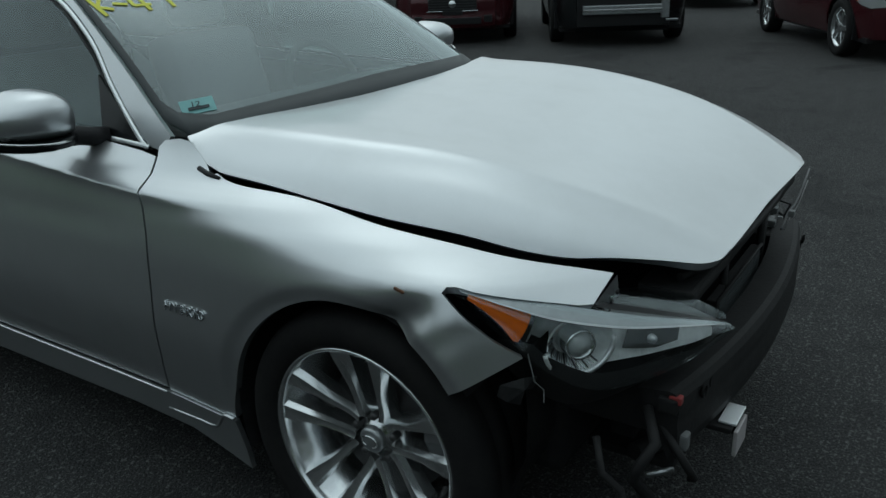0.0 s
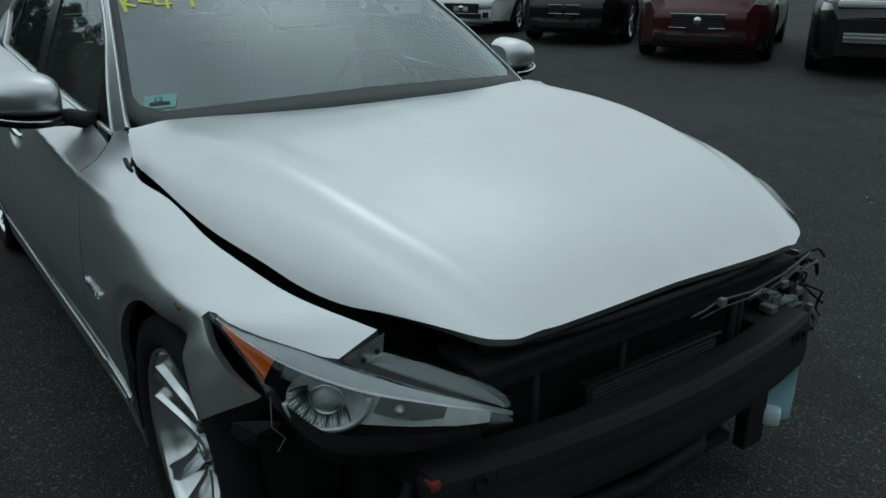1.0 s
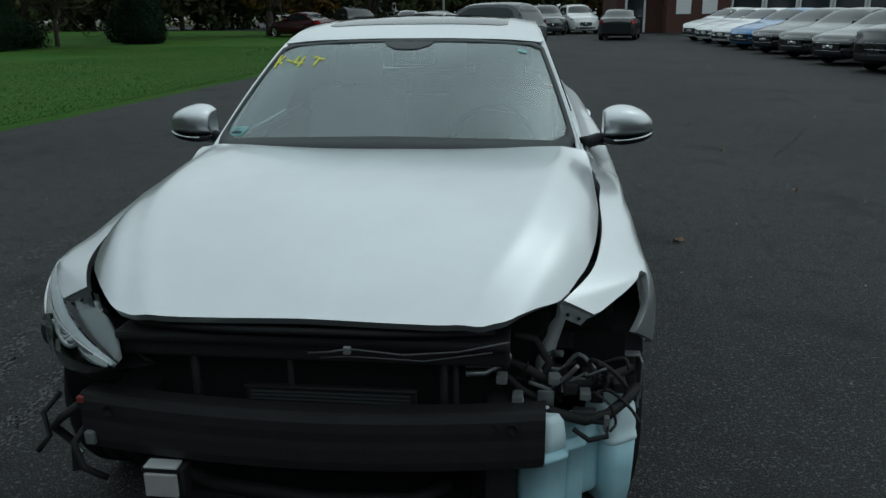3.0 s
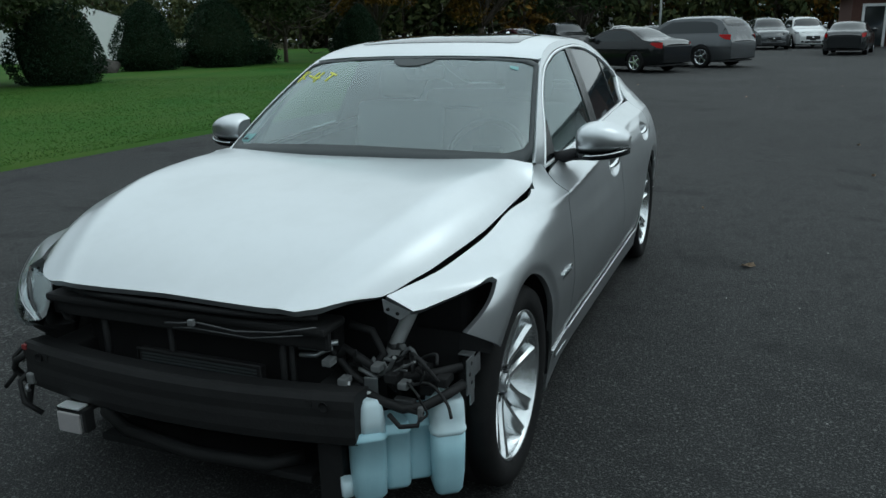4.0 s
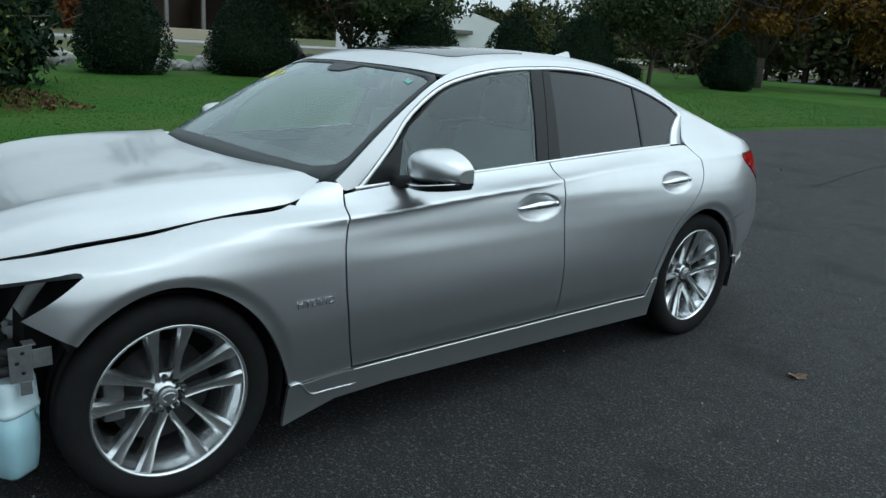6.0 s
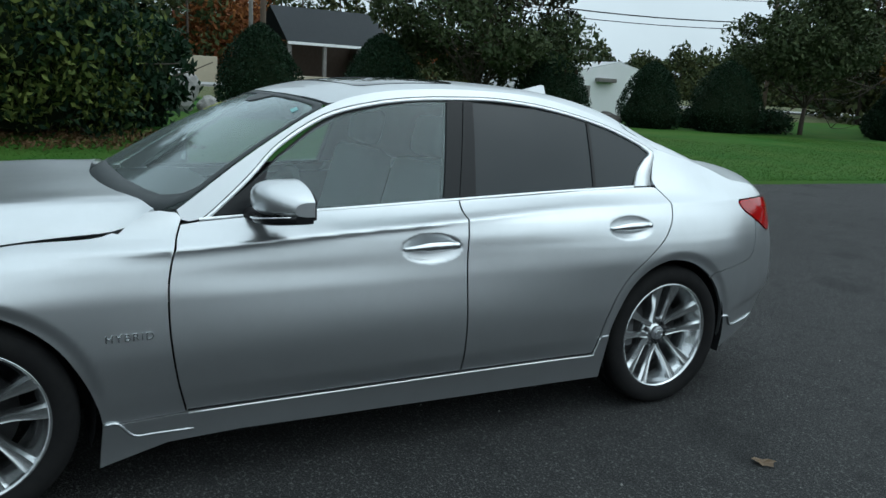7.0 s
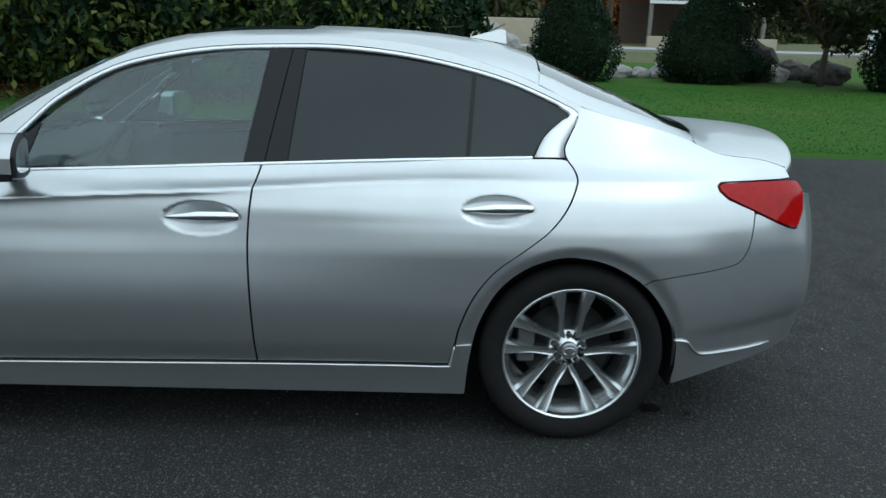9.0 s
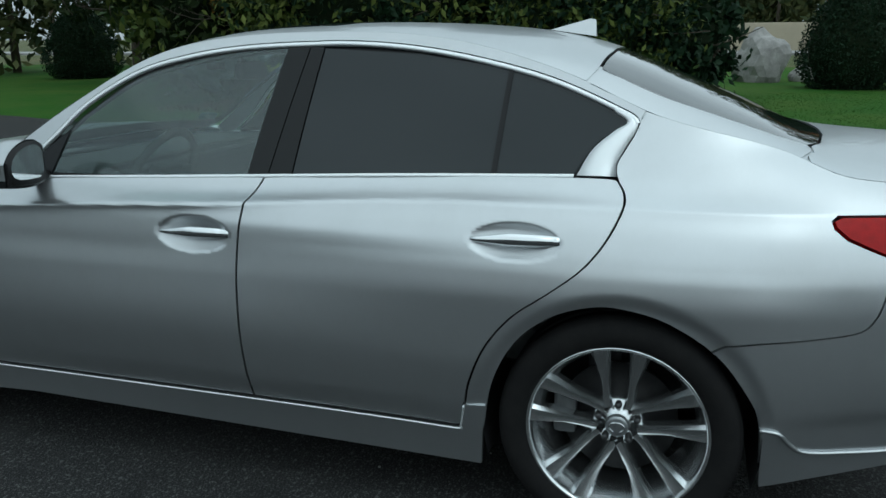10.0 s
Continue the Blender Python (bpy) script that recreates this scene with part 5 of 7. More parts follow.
bar("coolant_pipe", [(.39, -.575, .635), (.45, -.57, .637), (.47, -.568, .65), (.50, -.55, .652)], .009, BARE_METAL)
bar("coolant_pipe", [(.39, -.575, .61), (.44, -.57, .612), (.465, -.568, .63), (.48, -.55, .632)], .008, BARE_METAL)
bar("lower_stiffener", [(-.45, -.50, .26), (-.30, -.56, .245), (0, -.60, .24), (.25, -.583, .241), (.34, -.52, .25)], .022, DIRTY, 8)
part("undertray", boxes(((-.40, -.58, .20), (.40, -.36, .225)), bevel=.008), ENGINE, sedan)
part("hanging_flap", boxes(((.44, -.60, .16), (.52, -.56, .36)), bevel=.006), DIRTY, sedan)
# where the lamp is missing
bar("duct_tube", [(.640, -.30, .735), (.625, -.335, .68), (.60, -.37, .61), (.585, -.388, .565), (.583, -.392, .535)], .022, material("pale_grey_duct", (.34, .35, .35), .5, vary=(20, .5, (.25, .26, .26))), 10)
part("tube_clamp", lathe([(-.008, .026), (.008, .026), (.008, .02), (-.008, .02)], 14, "z"), DARK_METAL, sedan).location = (.594, -.378, .592)
bar("tube_tag", [(.61, -.395, .595), (.635, -.41, .60)], .010, GREYP)
part("fender_bracket", boxes(((.838, -.445, .495), (.842, -.385, .60)), ((.838, -.385, .53), (.842, -.335, .585)), ((.838, -.42, .455), (.842, -.39, .495)), ((.80, -.405, .597), (.842, -.375, .601)), bevel=.001), BARE_METAL, sedan, "bare perforated steel bracket")
for dy, z in ((0, .580), (-.015, .552), (0, .522)):
    hole = lathe([(0, .006), (.003, .006), (.003, 0)], 8, "x")
    bmesh.ops.translate(hole, vec=(.840, -.41 + dy, z), verts=hole.verts)
    part("bracket_hole", hole, GAP, sedan)
for s in (1, -1):
    tip = bmesh.new()
    vs = [tip.verts.new((s * x, y, z)) for x, y, z in ((.618, -.503, .778), (.700, -.493, .745), (.672, -.506, .722), (.628, -.512, .742))]
    tip.faces.new(vs)
    bmesh.ops.solidify(tip, geom=tip.faces[:], thickness=.002)
    tb = part("fender_tab", tip, BARE_METAL, sedan)
    for x, z in ((.640, .752), (.668, .743)):
        hole = lathe([(0, .005), (-.004, .005), (-.004, 0)], 8, "y")
        bmesh.ops.translate(hole, vec=(s * x, -.511, z), verts=hole.verts)
        part("tab_hole", hole, GAP, tb)
part("white_clip", boxes(((.520, -.565, .500), (.600, -.55, .522)), ((.515, -.57, .505), (.535, -.555, .545)), bevel=.004), material("white_plastic", (.7, .72, .72), .5), sedan)
part("hole_bracket", boxes(((.570, -.542, .505), (.612, -.536, .555)), bevel=.003), BARE_METAL, sedan)
tank = new("washer_tank")
tank.parent = sedan
tank["label"] = "pale cyan plastic washer tank hanging open"
frame_t = pose(.580, -.640, 0, 0, 0, math.degrees(math.atan2(.57, .82)))


def lobe(name, mat_, u0, u1, w0, w1, rows, bev=.2):
    """A moulded lobe: rounded outlines stacked over heights; rows are (z, scale)."""
    bm = bmesh.new()
    rings = []
    for z, sc in rows:
        cu, cw, hu, hw = (u0 + u1) / 2, (w0 + w1) / 2, (u1 - u0) / 2 * sc, (w1 - w0) / 2 * sc
        ring = []
        for k in range(20):
            a = math.tau * k / 20
            c, s_ = math.cos(a), math.sin(a)
            q = (abs(c) ** 6 + abs(s_) ** 6) ** (1 / 6)
            ring.append(bm.verts.new(frame_t @ Vector((cu + hu * c / q, cw + hw * s_ / q, z))))
        rings.append(ring)
    for p, q in zip(rings, rings[1:]):
        for k in range(20):
            f = bm.faces.new((p[k], p[(k + 1) % 20], q[(k + 1) % 20], q[k]))
            f.smooth = True
    bm.faces.new(rings[0][::-1]), bm.faces.new(rings[-1])
    return part(name, bm, mat_, tank)


lobe("lower_lobe", BOTTLE, -.005, .095, .0, .12, ((.215, .86), (.225, .95), (.30, 1.0), (.395, 1.0), (.398, 1.07), (.406, 1.07), (.410, .98), (.418, .90)))
lobe("neck_lobe", BOTTLE_TOP, .020, .095, .01, .10, ((.405, 1.0), (.45, .98), (.49, .86), (.508, .6)))
lobe("waist_lobe", BOTTLE, .085, .165, .02, .12, ((.228, .9), (.24, .98), (.30, 1.0), (.398, 1.0), (.400, 1.07), (.408, 1.07), (.412, .98), (.43, .9)))
lobe("waist_lobe", BOTTLE, .150, .235, .045, .13, ((.235, .9), (.245, .98), (.30, 1.0), (.400, 1.0), (.402, 1.08), (.410, 1.08), (.415, .98), (.445, .85)))
lobe("tall_lobe", BOTTLE_TOP, .222, .322, .0, .13, ((.385, 1.0), (.39, 1.05), (.40, 1.05), (.404, .99), (.44, .98), (.478, .94), (.490, .84)))
lobe("tall_lobe", BOTTLE, .222, .322, .0, .13, ((.190, .72), (.20, .82), (.25, .92), (.30, .96), (.388, 1.0)))
lobe("pump", BOTTLE_TOP, -.035, .0, .03, .08, ((.215, .8), (.22, 1), (.26, 1), (.265, .7)))
# loose looms and plugs
rnd = random.Random(3)
for k in range(9):
    x, y, z = .58 + rnd.random() * .24, -.52 + rnd.random() * .12, .50 + rnd.random() * .07
    part("loose_plug", boxes(((x - .018, y - .03, z - .014), (x + .018, y + .03, z + .014)), bevel=.005), DIRTY, sedan)
bar("loom", [(.57, -.55, .515), (.63, -.56, .50), (.69, -.545, .478), (.75, -.53, .490), (.80, -.49, .515), (.83, -.44, .53)], .014, DIRTY, 8)
bar("loom", [(.66, -.575, .470), (.70, -.59, .448), (.745, -.575, .452), (.75, -.55, .475), (.70, -.55, .48)], .007, DIRTY, 8)
bar("loom", [(.56, -.50, .54), (.60, -.47, .60), (.56, -.46, .66), (.50, -.48, .68)], .012, DIRTY, 8)
bar("loom", [(.46, -.53, .56), (.50, -.51, .62), (.55, -.52, .60), (.62, -.50, .545), (.72, -.47, .55), (.82, -.42, .57)], .013, DIRTY, 8)
bar("loom", [(.42, -.54, .67), (.47, -.52, .60), (.53, -.53, .55), (.59, -.53, .52)], .010, DIRTY, 8)
for k in range(14):
    x, y, z = .46 + rnd.random() * .30, -.55 + rnd.random() * .10, .50 + rnd.random() * .10
    pts = [(x, y, z)]
    for _ in range(4):
        x, y, z = x + rnd.uniform(-.02, .055), y + rnd.uniform(-.03, .03), min(max(z + rnd.uniform(-.05, .05), .47), .66)
        pts.append((x, y, z))
    bar("wire", crom(pts, 4), rnd.choice((.0035, .0045, .006)), DIRTY if k % 4 else GREYP, 6)
for x, y, z in ((.52, -.56, .545), (.61, -.53, .585), (.69, -.53, .545), (.48, -.57, .60)):
    part("loose_plug", boxes(((x - .014, y - .02, z - .010), (x + .014, y + .02, z + .010)), bevel=.004), GREYP, sedan)
part("loom_tie", boxes(((.738, -.56, .455), (.752, -.54, .495)), bevel=.003), GREYP, sedan)
part("white_plug", boxes(((.630, -.51, .535), (.650, -.49, .562)), bevel=.004), material("pale_plug", (.55, .57, .56), .5), sedan)
bar("plug_wire", [(.645, -.50, .56), (.66, -.505, .575), (.69, -.51, .577)], .003, GREYP)
part("plug_block", boxes(((.66, -.545, .47), (.72, -.52, .505)), bevel=.005), DARK_METAL, sedan)
part("splash_bracket", boxes(((.70, -.47, .53), (.80, -.43, .555)), bevel=.01), DIRTY, sedan)
# dented side: fog lamp bracket, hanging wires
bar("loom", [(-.62, -.58, .50), (-.68, -.62, .46), (-.72, -.60, .42), (-.68, -.58, .36), (-.66, -.62, .30)], .012, DIRTY, 8)
bar("loom", [(-.60, -.60, .46), (-.63, -.66, .41), (-.60, -.68, .35), (-.55, -.66, .31)], .009, DIRTY, 8)
bar("loom", [(-.74, -.52, .48), (-.78, -.55, .43), (-.75, -.58, .38), (-.78, -.60, .34)], .008, DIRTY, 8)
part("loose_plug", boxes(((-.62, -.64, .495), (-.575, -.60, .53)), bevel=.006), DIRTY, sedan)
part("red_clip", boxes(((-.615, -.646, .518), (-.595, -.62, .535)), bevel=.003), material("dull_red_plastic", (.20, .03, .03), .5), sedan)
bar("plug_wire", [(-.59, -.63, .50), (-.586, -.64, .465), (-.584, -.645, .44)], .003, GREYP)
part("loose_plug", boxes(((-.60, -.66, .405), (-.572, -.635, .442)), bevel=.006), GREYP, sedan)
part("sensor_plate", boxes(((-.417, -.72, .302), (-.330, -.710, .367)), bevel=.004), material("pinkish_grey_plate", (.36, .34, .34), .5, vary=(30, .5, (.28, .27, .27))), sedan)
part("sensor_top", boxes(((-.417, -.715, .380), (-.330, -.675, .386)), bevel=.002), SATIN, sedan)
part("sensor_bracket", boxes(((-.430, -.707, .364), (-.315, -.61, .378)), ((-.330, -.707, .302), (-.315, -.67, .372)), bevel=.004), DIRTY, sedan)
bar("loose_bracket", [(-.665, -.60, .37), (-.64, -.63, .375), (-.62, -.64, .37)], .006, BARE_METAL)
part("torn_liner", torn_plate(), DARK_METAL, sedan)
for s in (1, -1):
    ln = bmesh.new()
    rws = [[ln.verts.new((s * x, y, z)) for x in (.665, .80)] for y, z in ((-.39, .66), (-.40, .52), (-.395, .42), (-.36, .33))]
    for p, q in zip(rws, rws[1:]):
        ln.faces.new((p[0], p[1], q[1], q[0]))
    bmesh.ops.solidify(ln, geom=ln.faces[:], thickness=.006)
    part("arch_liner", ln, DIRTY, sedan)

# the remaining headlight
hl = new("headlight")
hl.parent = sedan
hl["label"] = "clear swept-back headlight with an amber corner"
upper = np.array(crom([(-.834, -.243, .785), (-.79, -.35, .772), (-.735, -.45, .752), (-.66, -.545, .724), (-.565, -.63, .690), (-.468, -.686, .652)], 6))
lower = np.array(crom([(-.836, -.246, .770), (-.824, -.335, .712), (-.793, -.43, .632), (-.735, -.53, .585), (-.60, -.635, .600), (-.470, -.688, .636)], 6))


def lamp_patch(v0, v1, a, b, bulge, back=0.0, n=None):
    """A band of the lamp's face between the shares v0 and v1 of its height (numbers, or one for each place along it)."""
    U, Lw = upper[a:b], lower[a:b]
    out = []
    lo, hi = np.broadcast_to(v0, len(U))[:, None], np.broadcast_to(v1, len(U))[:, None]
    for k in range(7):
        v = lo + (hi - lo) * k / 6
        p = Lw + (U - Lw) * v
        w = 4 * v * (1 - v)
        nrm = np.array([-.62, -.74, .18])
        out.append(p + nrm * (bulge * w - np.broadcast_to(back, len(U))[:, None]))
    m = len(U)
    V = np.concatenate(out)
    F = [(k * m + i, k * m + i + 1, (k + 1) * m + i + 1, (k + 1) * m + i) for k in range(6) for i in range(m - 1)]
    bm = bmesh.new()
    vs = [bm.verts.new(p) for p in V]
    for f in F:
        try:
            q = bm.faces.new([vs[i] for i in f])
            q.smooth = True
        except ValueError:
            pass
    bmesh.ops.recalc_face_normals(bm, faces=bm.faces)
    return bm


full_n = len(upper)
lens_ = part("lens", lamp_patch(0, 1, 0, full_n, .030), LENS, hl)
lens_.visible_shadow = False
part("housing", lamp_patch(0, 1, 0, full_n, -.03, .075), ENGINE, hl)
bez = material("lamp_bezel", (.016, .0165, .017), .25, vary=(30, .4, (.028, .028, .028)))
REFLECTOR = material("metallised_reflector", (.88, .90, .90), .30, .15, vary=(90, .5, (.55, .57, .57)))
part("lower_bezel", lamp_patch(-.02, np.interp(np.arange(8, full_n), [8, 10, 12, 16, 20, 24, 28, 30], [.02, .24, .19, .20, .30, .35, .30, .3]), 8, full_n, .022, .008), bez, hl)
part("side_bezel", lamp_patch(np.interp(np.arange(7, 11), [7, 10], [.45, .15]), .80, 7, 11, .012, .030), bez, hl)
at_ = np.arange(1, full_n)
strip_low, strip_high = np.interp(at_, [1, 5, 9, 15, 22, 30], [.78, .72, .74, .81, .87, .93]), np.interp(at_, [1, 6, 12, 22, 30], [.94, .96, .965, .97, 1.0])
part("light_strip", lamp_patch(strip_low, strip_high, 1, full_n, .036, .003),
     material("frosted_light_strip", (.27, .30, .31), .22, .3, coat=.7, vary=(60, .5, (.16, .18, .19))), hl, "frosted grey light strip")
part("strip_line", lamp_patch(strip_low - .02, strip_low + .006, 1, full_n, .038, .001), BARE_METAL, hl)
part("strip_edge", lamp_patch(np.interp(at_, [1, 14, 30], [.97, 1.0, 1.0]), np.interp(at_, [1, 14, 30], [1.0, 1.07, 1.05]), 1, full_n, .03, .004), BLACK_GLOSS, hl)
am_ = np.arange(2, 10)
part("amber_reflector", lamp_patch(np.interp(am_, [2, 9], [.40, .06]), np.interp(am_, [2, 6, 9], [.84, .80, .70]), 2, 10, .024, np.linspace(.004, .016, 8)), AMBER_LENS, hl, "amber side reflector")
pc = Vector((-.713, -.458, .664))
face = look(pc, pc + Vector((-.58, -.80, .06)))
at_in = np.arange(10, 29)
part("inner_shell", lamp_patch(np.interp(at_in, [10, 12, 16, 20, 24, 28], [.26, .18, .20, .30, .34, .30]), .85, 10, 29, .010, np.interp(at_in, [10, 12, 16, 18, 22, 28], [.050, .110, .110, .060, .040, .016])), REFLECTOR, hl)
part("dark_chamber", lamp_patch(np.interp(np.arange(19, 26), [19, 22, 25], [.50, .44, .52]), .80, 19, 26, .008, .030), DARK_METAL, hl)
for nm, prof, m_ in (("reflector_bowl", [(-.030, .030), (-.018, .046), (.0, .061), (.018, .071), (.022, .073)], REFLECTOR),
                     ("projector_ring", [(-.02, .030), (.022, .033), (.028, .031), (.020, .026)], CHROME),
                     ("projector_lens", [(.016, .027), (.026, .023), (.033, .014), (.036, .0)], material("projector_glass", (.34, .36, .36), .06, coat=.8))):
    bm = lathe([(-a, r) for a, r in prof], 36, "z")
    for v in bm.verts:
        v.co.y *= .82 if nm == "reflector_bowl" else .95
    bmesh.ops.transform(bm, matrix=face, verts=bm.verts)
    part(nm, bm, m_, hl)
for k in range(22):
    a = math.pi * 1.30 + k * .115
    bm = bmesh.new()
    tube(bm, [face @ Vector((math.cos(a) * .040, math.sin(a) * .033, .018)), face @ Vector((math.cos(a) * .056, math.sin(a) * .046, .004)), face @ Vector((math.cos(a) * .070, math.sin(a) * .058, -.017))], .0018, 5)
    part("reflector_rib", bm, CHROME if k % 3 else DARK_METAL, hl)
crescent = [face @ Vector((math.cos(a) * .076, math.sin(a) * .063, -.020)) for a in np.linspace(math.pi * .98, math.pi * 1.97, 20)]
bm = bmesh.new()
tube(bm, crescent, .006, 6)
part("lower_crescent", bm, SATIN, hl)
bulb = lathe([(0, .010), (.010, .008), (.014, 0)], 16, "z")
bmesh.ops.transform(bulb, matrix=look(Vector((-.640, -.585, .668)), Vector((-.30, 0, .6))), verts=bulb.verts)
part("bulb", bulb, BARE_METAL, hl)
cov = [Vector(p) for p in ((-.665, -.505, .736), (-.622, -.488, .740), (-.556, -.540, .730), (-.500, -.602, .706), (-.466, -.658, .672), (-.475, -.682, .658))]
edge_c = [Vector(p) for p in ((-.665, -.510, .734), (-.628, -.552, .722), (-.590, -.590, .706), (-.545, -.628, .690), (-.505, -.660, .672), (-.476, -.684, .657))]
for nm, dz, m_ in (("upper_cover", .006, glass("clear_cover", (.80, .84, .84), .08)), ("cover_backing", -.016, GREYP)):
    bm = bmesh.new()
    a_, b_ = [bm.verts.new(p + Vector((0, 0, dz))) for p in cov], [bm.verts.new(p + Vector((0, 0, dz - .002))) for p in edge_c]
    c_ = [bm.verts.new(p.lerp(q, .5) + Vector((0, 0, dz + .010))) for p, q in zip(cov, edge_c)]
    for p, q in ((a_, c_), (c_, b_)):
        for i in range(5):
            f = bm.faces.new((p[i], p[i + 1], q[i + 1], q[i]))
            f.smooth = True
    o = part(nm, bm, m_, hl)
    o.visible_shadow = nm != "upper_cover"
part("lower_trim", lamp_patch(-.35, -.02, 8, full_n - 2, .03, .02), DIRTY, hl)
bar("loose_wire", [(-.80, -.40, .66), (-.81, -.42, .61), (-.79, -.43, .585), (-.81, -.44, .57)], .0013, GREYP)

# ---- plants ----
BARK = material("bark", (0.055, 0.042, 0.032), 0.9, vary=(6, 0.8, (0.09, 0.075, 0.06)), bump=(30, 0.8, 0.02))
DARK_STONE = material("dark_brown_stone", (0.045, 0.040, 0.036), 0.9, vary=(3, 0.9, (0.10, 0.092, 0.082)), bump=(9, 0.7, 0.03))
STONE = material("field_stone", (0.22, 0.215, 0.205), 0.9, vary=(3, 0.9, (0.40, 0.39, 0.37)), bump=(9, 0.7, 0.03))
# near-black colour stands in for the shade deep inside foliage
CORE = material("shaded_core", (0.011, 0.017, 0.009), 0.95, spec=0.05, vary=(12, 0.6, (0.018, 0.026, 0.012)))
LEAF_DARK = leaf_material("dark_evergreen_needles", (0.007, 0.018, 0.009), (0.017, 0.036, 0.017))
LEAF_GREEN = leaf_material("green_leaves", (0.021, 0.036, 0.014), (0.042, 0.060, 0.023))
LEAF_TREE = leaf_material("thin_green_leaves", (0.030, 0.046, 0.020), (0.060, 0.075, 0.032))
LEAF_BUSH = leaf_material("yellow_green_leaves", (0.022, 0.044, 0.012), (0.105, 0.125, 0.030))
LEAF_RUST = leaf_material("rusty_leaves", (0.032, 0.020, 0.012), (0.018, 0.030, 0.014))
LEAF_GOLD = leaf_material("golden_autumn_leaves", (0.040, 0.030, 0.008), (0.17, 0.095, 0.016))
LEAF_RED = leaf_material("orange_autumn_leaves", (0.13, 0.045, 0.02), (0.24, 0.10, 0.03))
LEAF_WOODS = leaf_material("mixed_woods_leaves", (0.026, 0.042, 0.018), (0.075, 0.082, 0.030))
rng = np.random.default_rng(7)


def leaves(name, P, size, mat_, parent=None, droop=0.0):
    """Many small bent leaves at the points P."""
    n = len(P)
    a = rng.normal(size=(n, 3))
    a[:, 2] -= droop
    a /= np.linalg.norm(a, axis=1)[:, None]
    b = np.cross(a, rng.normal(size=(n, 3)))
    b /= np.linalg.norm(b, axis=1)[:, None]
    s = size * rng.uniform(0.6, 1.3, n)[:, None]
    c = np.cross(a, b)
    V = np.stack([P - a * s, P + b * s * .45 + c * s * .12, P + a * s, P - b * s * .45 + c * s * .12], 1).reshape(-1, 3)
    me = bpy.data.meshes.new(name)
    me.vertices.add(4 * n)
    me.vertices.foreach_set("co", V.astype(np.float32).ravel())
    k = np.arange(n)[:, None] * 4
    idx = (k + np.array([0, 1, 2, 0, 2, 3])).astype(np.int32).ravel()
    me.loops.add(6 * n)
    me.loops.foreach_set("vertex_index", idx)
    me.polygons.add(2 * n)
    me.polygons.foreach_set("loop_start", np.arange(0, 6 * n, 3, dtype=np.int32))
    me.update(calc_edges=True)
    return part(name, me, mat_, parent)


def blob_mesh(lumps, amount, seg=2):
    """An uneven closed lump."""
    bm = bmesh.new()
    bmesh.ops.create_icosphere(bm, subdivisions=seg, radius=1)
    for v in bm.verts:
        v.co *= 1 + amount * noise.noise(v.co * lumps + Vector((lumps, 0, 0)))
    return bm


def cone_shrub(x, y, h, r, z0=0.1, leaf=0.045, n=13000, label="dark green cone-shaped evergreen shrub on the lawn"):
    th = tagged(new("evergreen_shrub"), label, "shrub", "shrubs along the lawn")
    th.location = (x, y, z0)

    def rad(t, ang):
        lump = 1 + 0.09 * np.sin(3 * ang + x) * np.sin(5 * t + y) + 0.06 * np.sin(7 * ang + 2 * y + 9 * t)
        return r * np.power(np.clip(1 - t ** 2.0, 0, 1), 0.62) * (.62 + .38 * np.clip(t * 4, 0, 1) ** .6) * lump
    t = rng.uniform(0.0, 1.0, n)
    ang = rng.uniform(0, math.tau, n)
    rr = rad(t, ang) * rng.uniform(0.86, 1.08, n)
    P = np.stack([rr * np.cos(ang), rr * np.sin(ang), t * h * rng.uniform(.97, 1.03, n)], 1)
    leaves("foliage", P, leaf, LEAF_DARK, th)
    # opaque core, coloured dark as the shaded inside of the shrub
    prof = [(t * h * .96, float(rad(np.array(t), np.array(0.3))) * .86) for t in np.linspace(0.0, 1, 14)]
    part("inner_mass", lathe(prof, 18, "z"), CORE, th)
    bm = bmesh.new()
    tube(bm, [(0, 0, -z0 - .1), (0, 0, .25)], .09, 8)
    part("trunk", bm, BARK, th)
    return th


def branch(bm, p, d, length, r, depth, tips):
    pts = [p]
    for k in range(4):
        d = (d + Vector(rng.normal(size=3)) * .13 + Vector((0, 0, .05))).normalized()
        pts.append(pts[-1] + d * length / 4)
    tube(bm, pts, r, 7 if depth > 1 else 5, r * .6)
    tips.append(pts[-1])
    if depth > 0:
        for k in range(4 if depth > 1 else 3):
            i = 1 + int(rng.integers(0, 4))
            nd = (d * .6 + Vector(rng.normal(size=3)) * .7 + Vector((0, 0, .12))).normalized()
            branch(bm, pts[i], nd, length * rng.uniform(.55, .8), r * .5, depth - 1, tips)


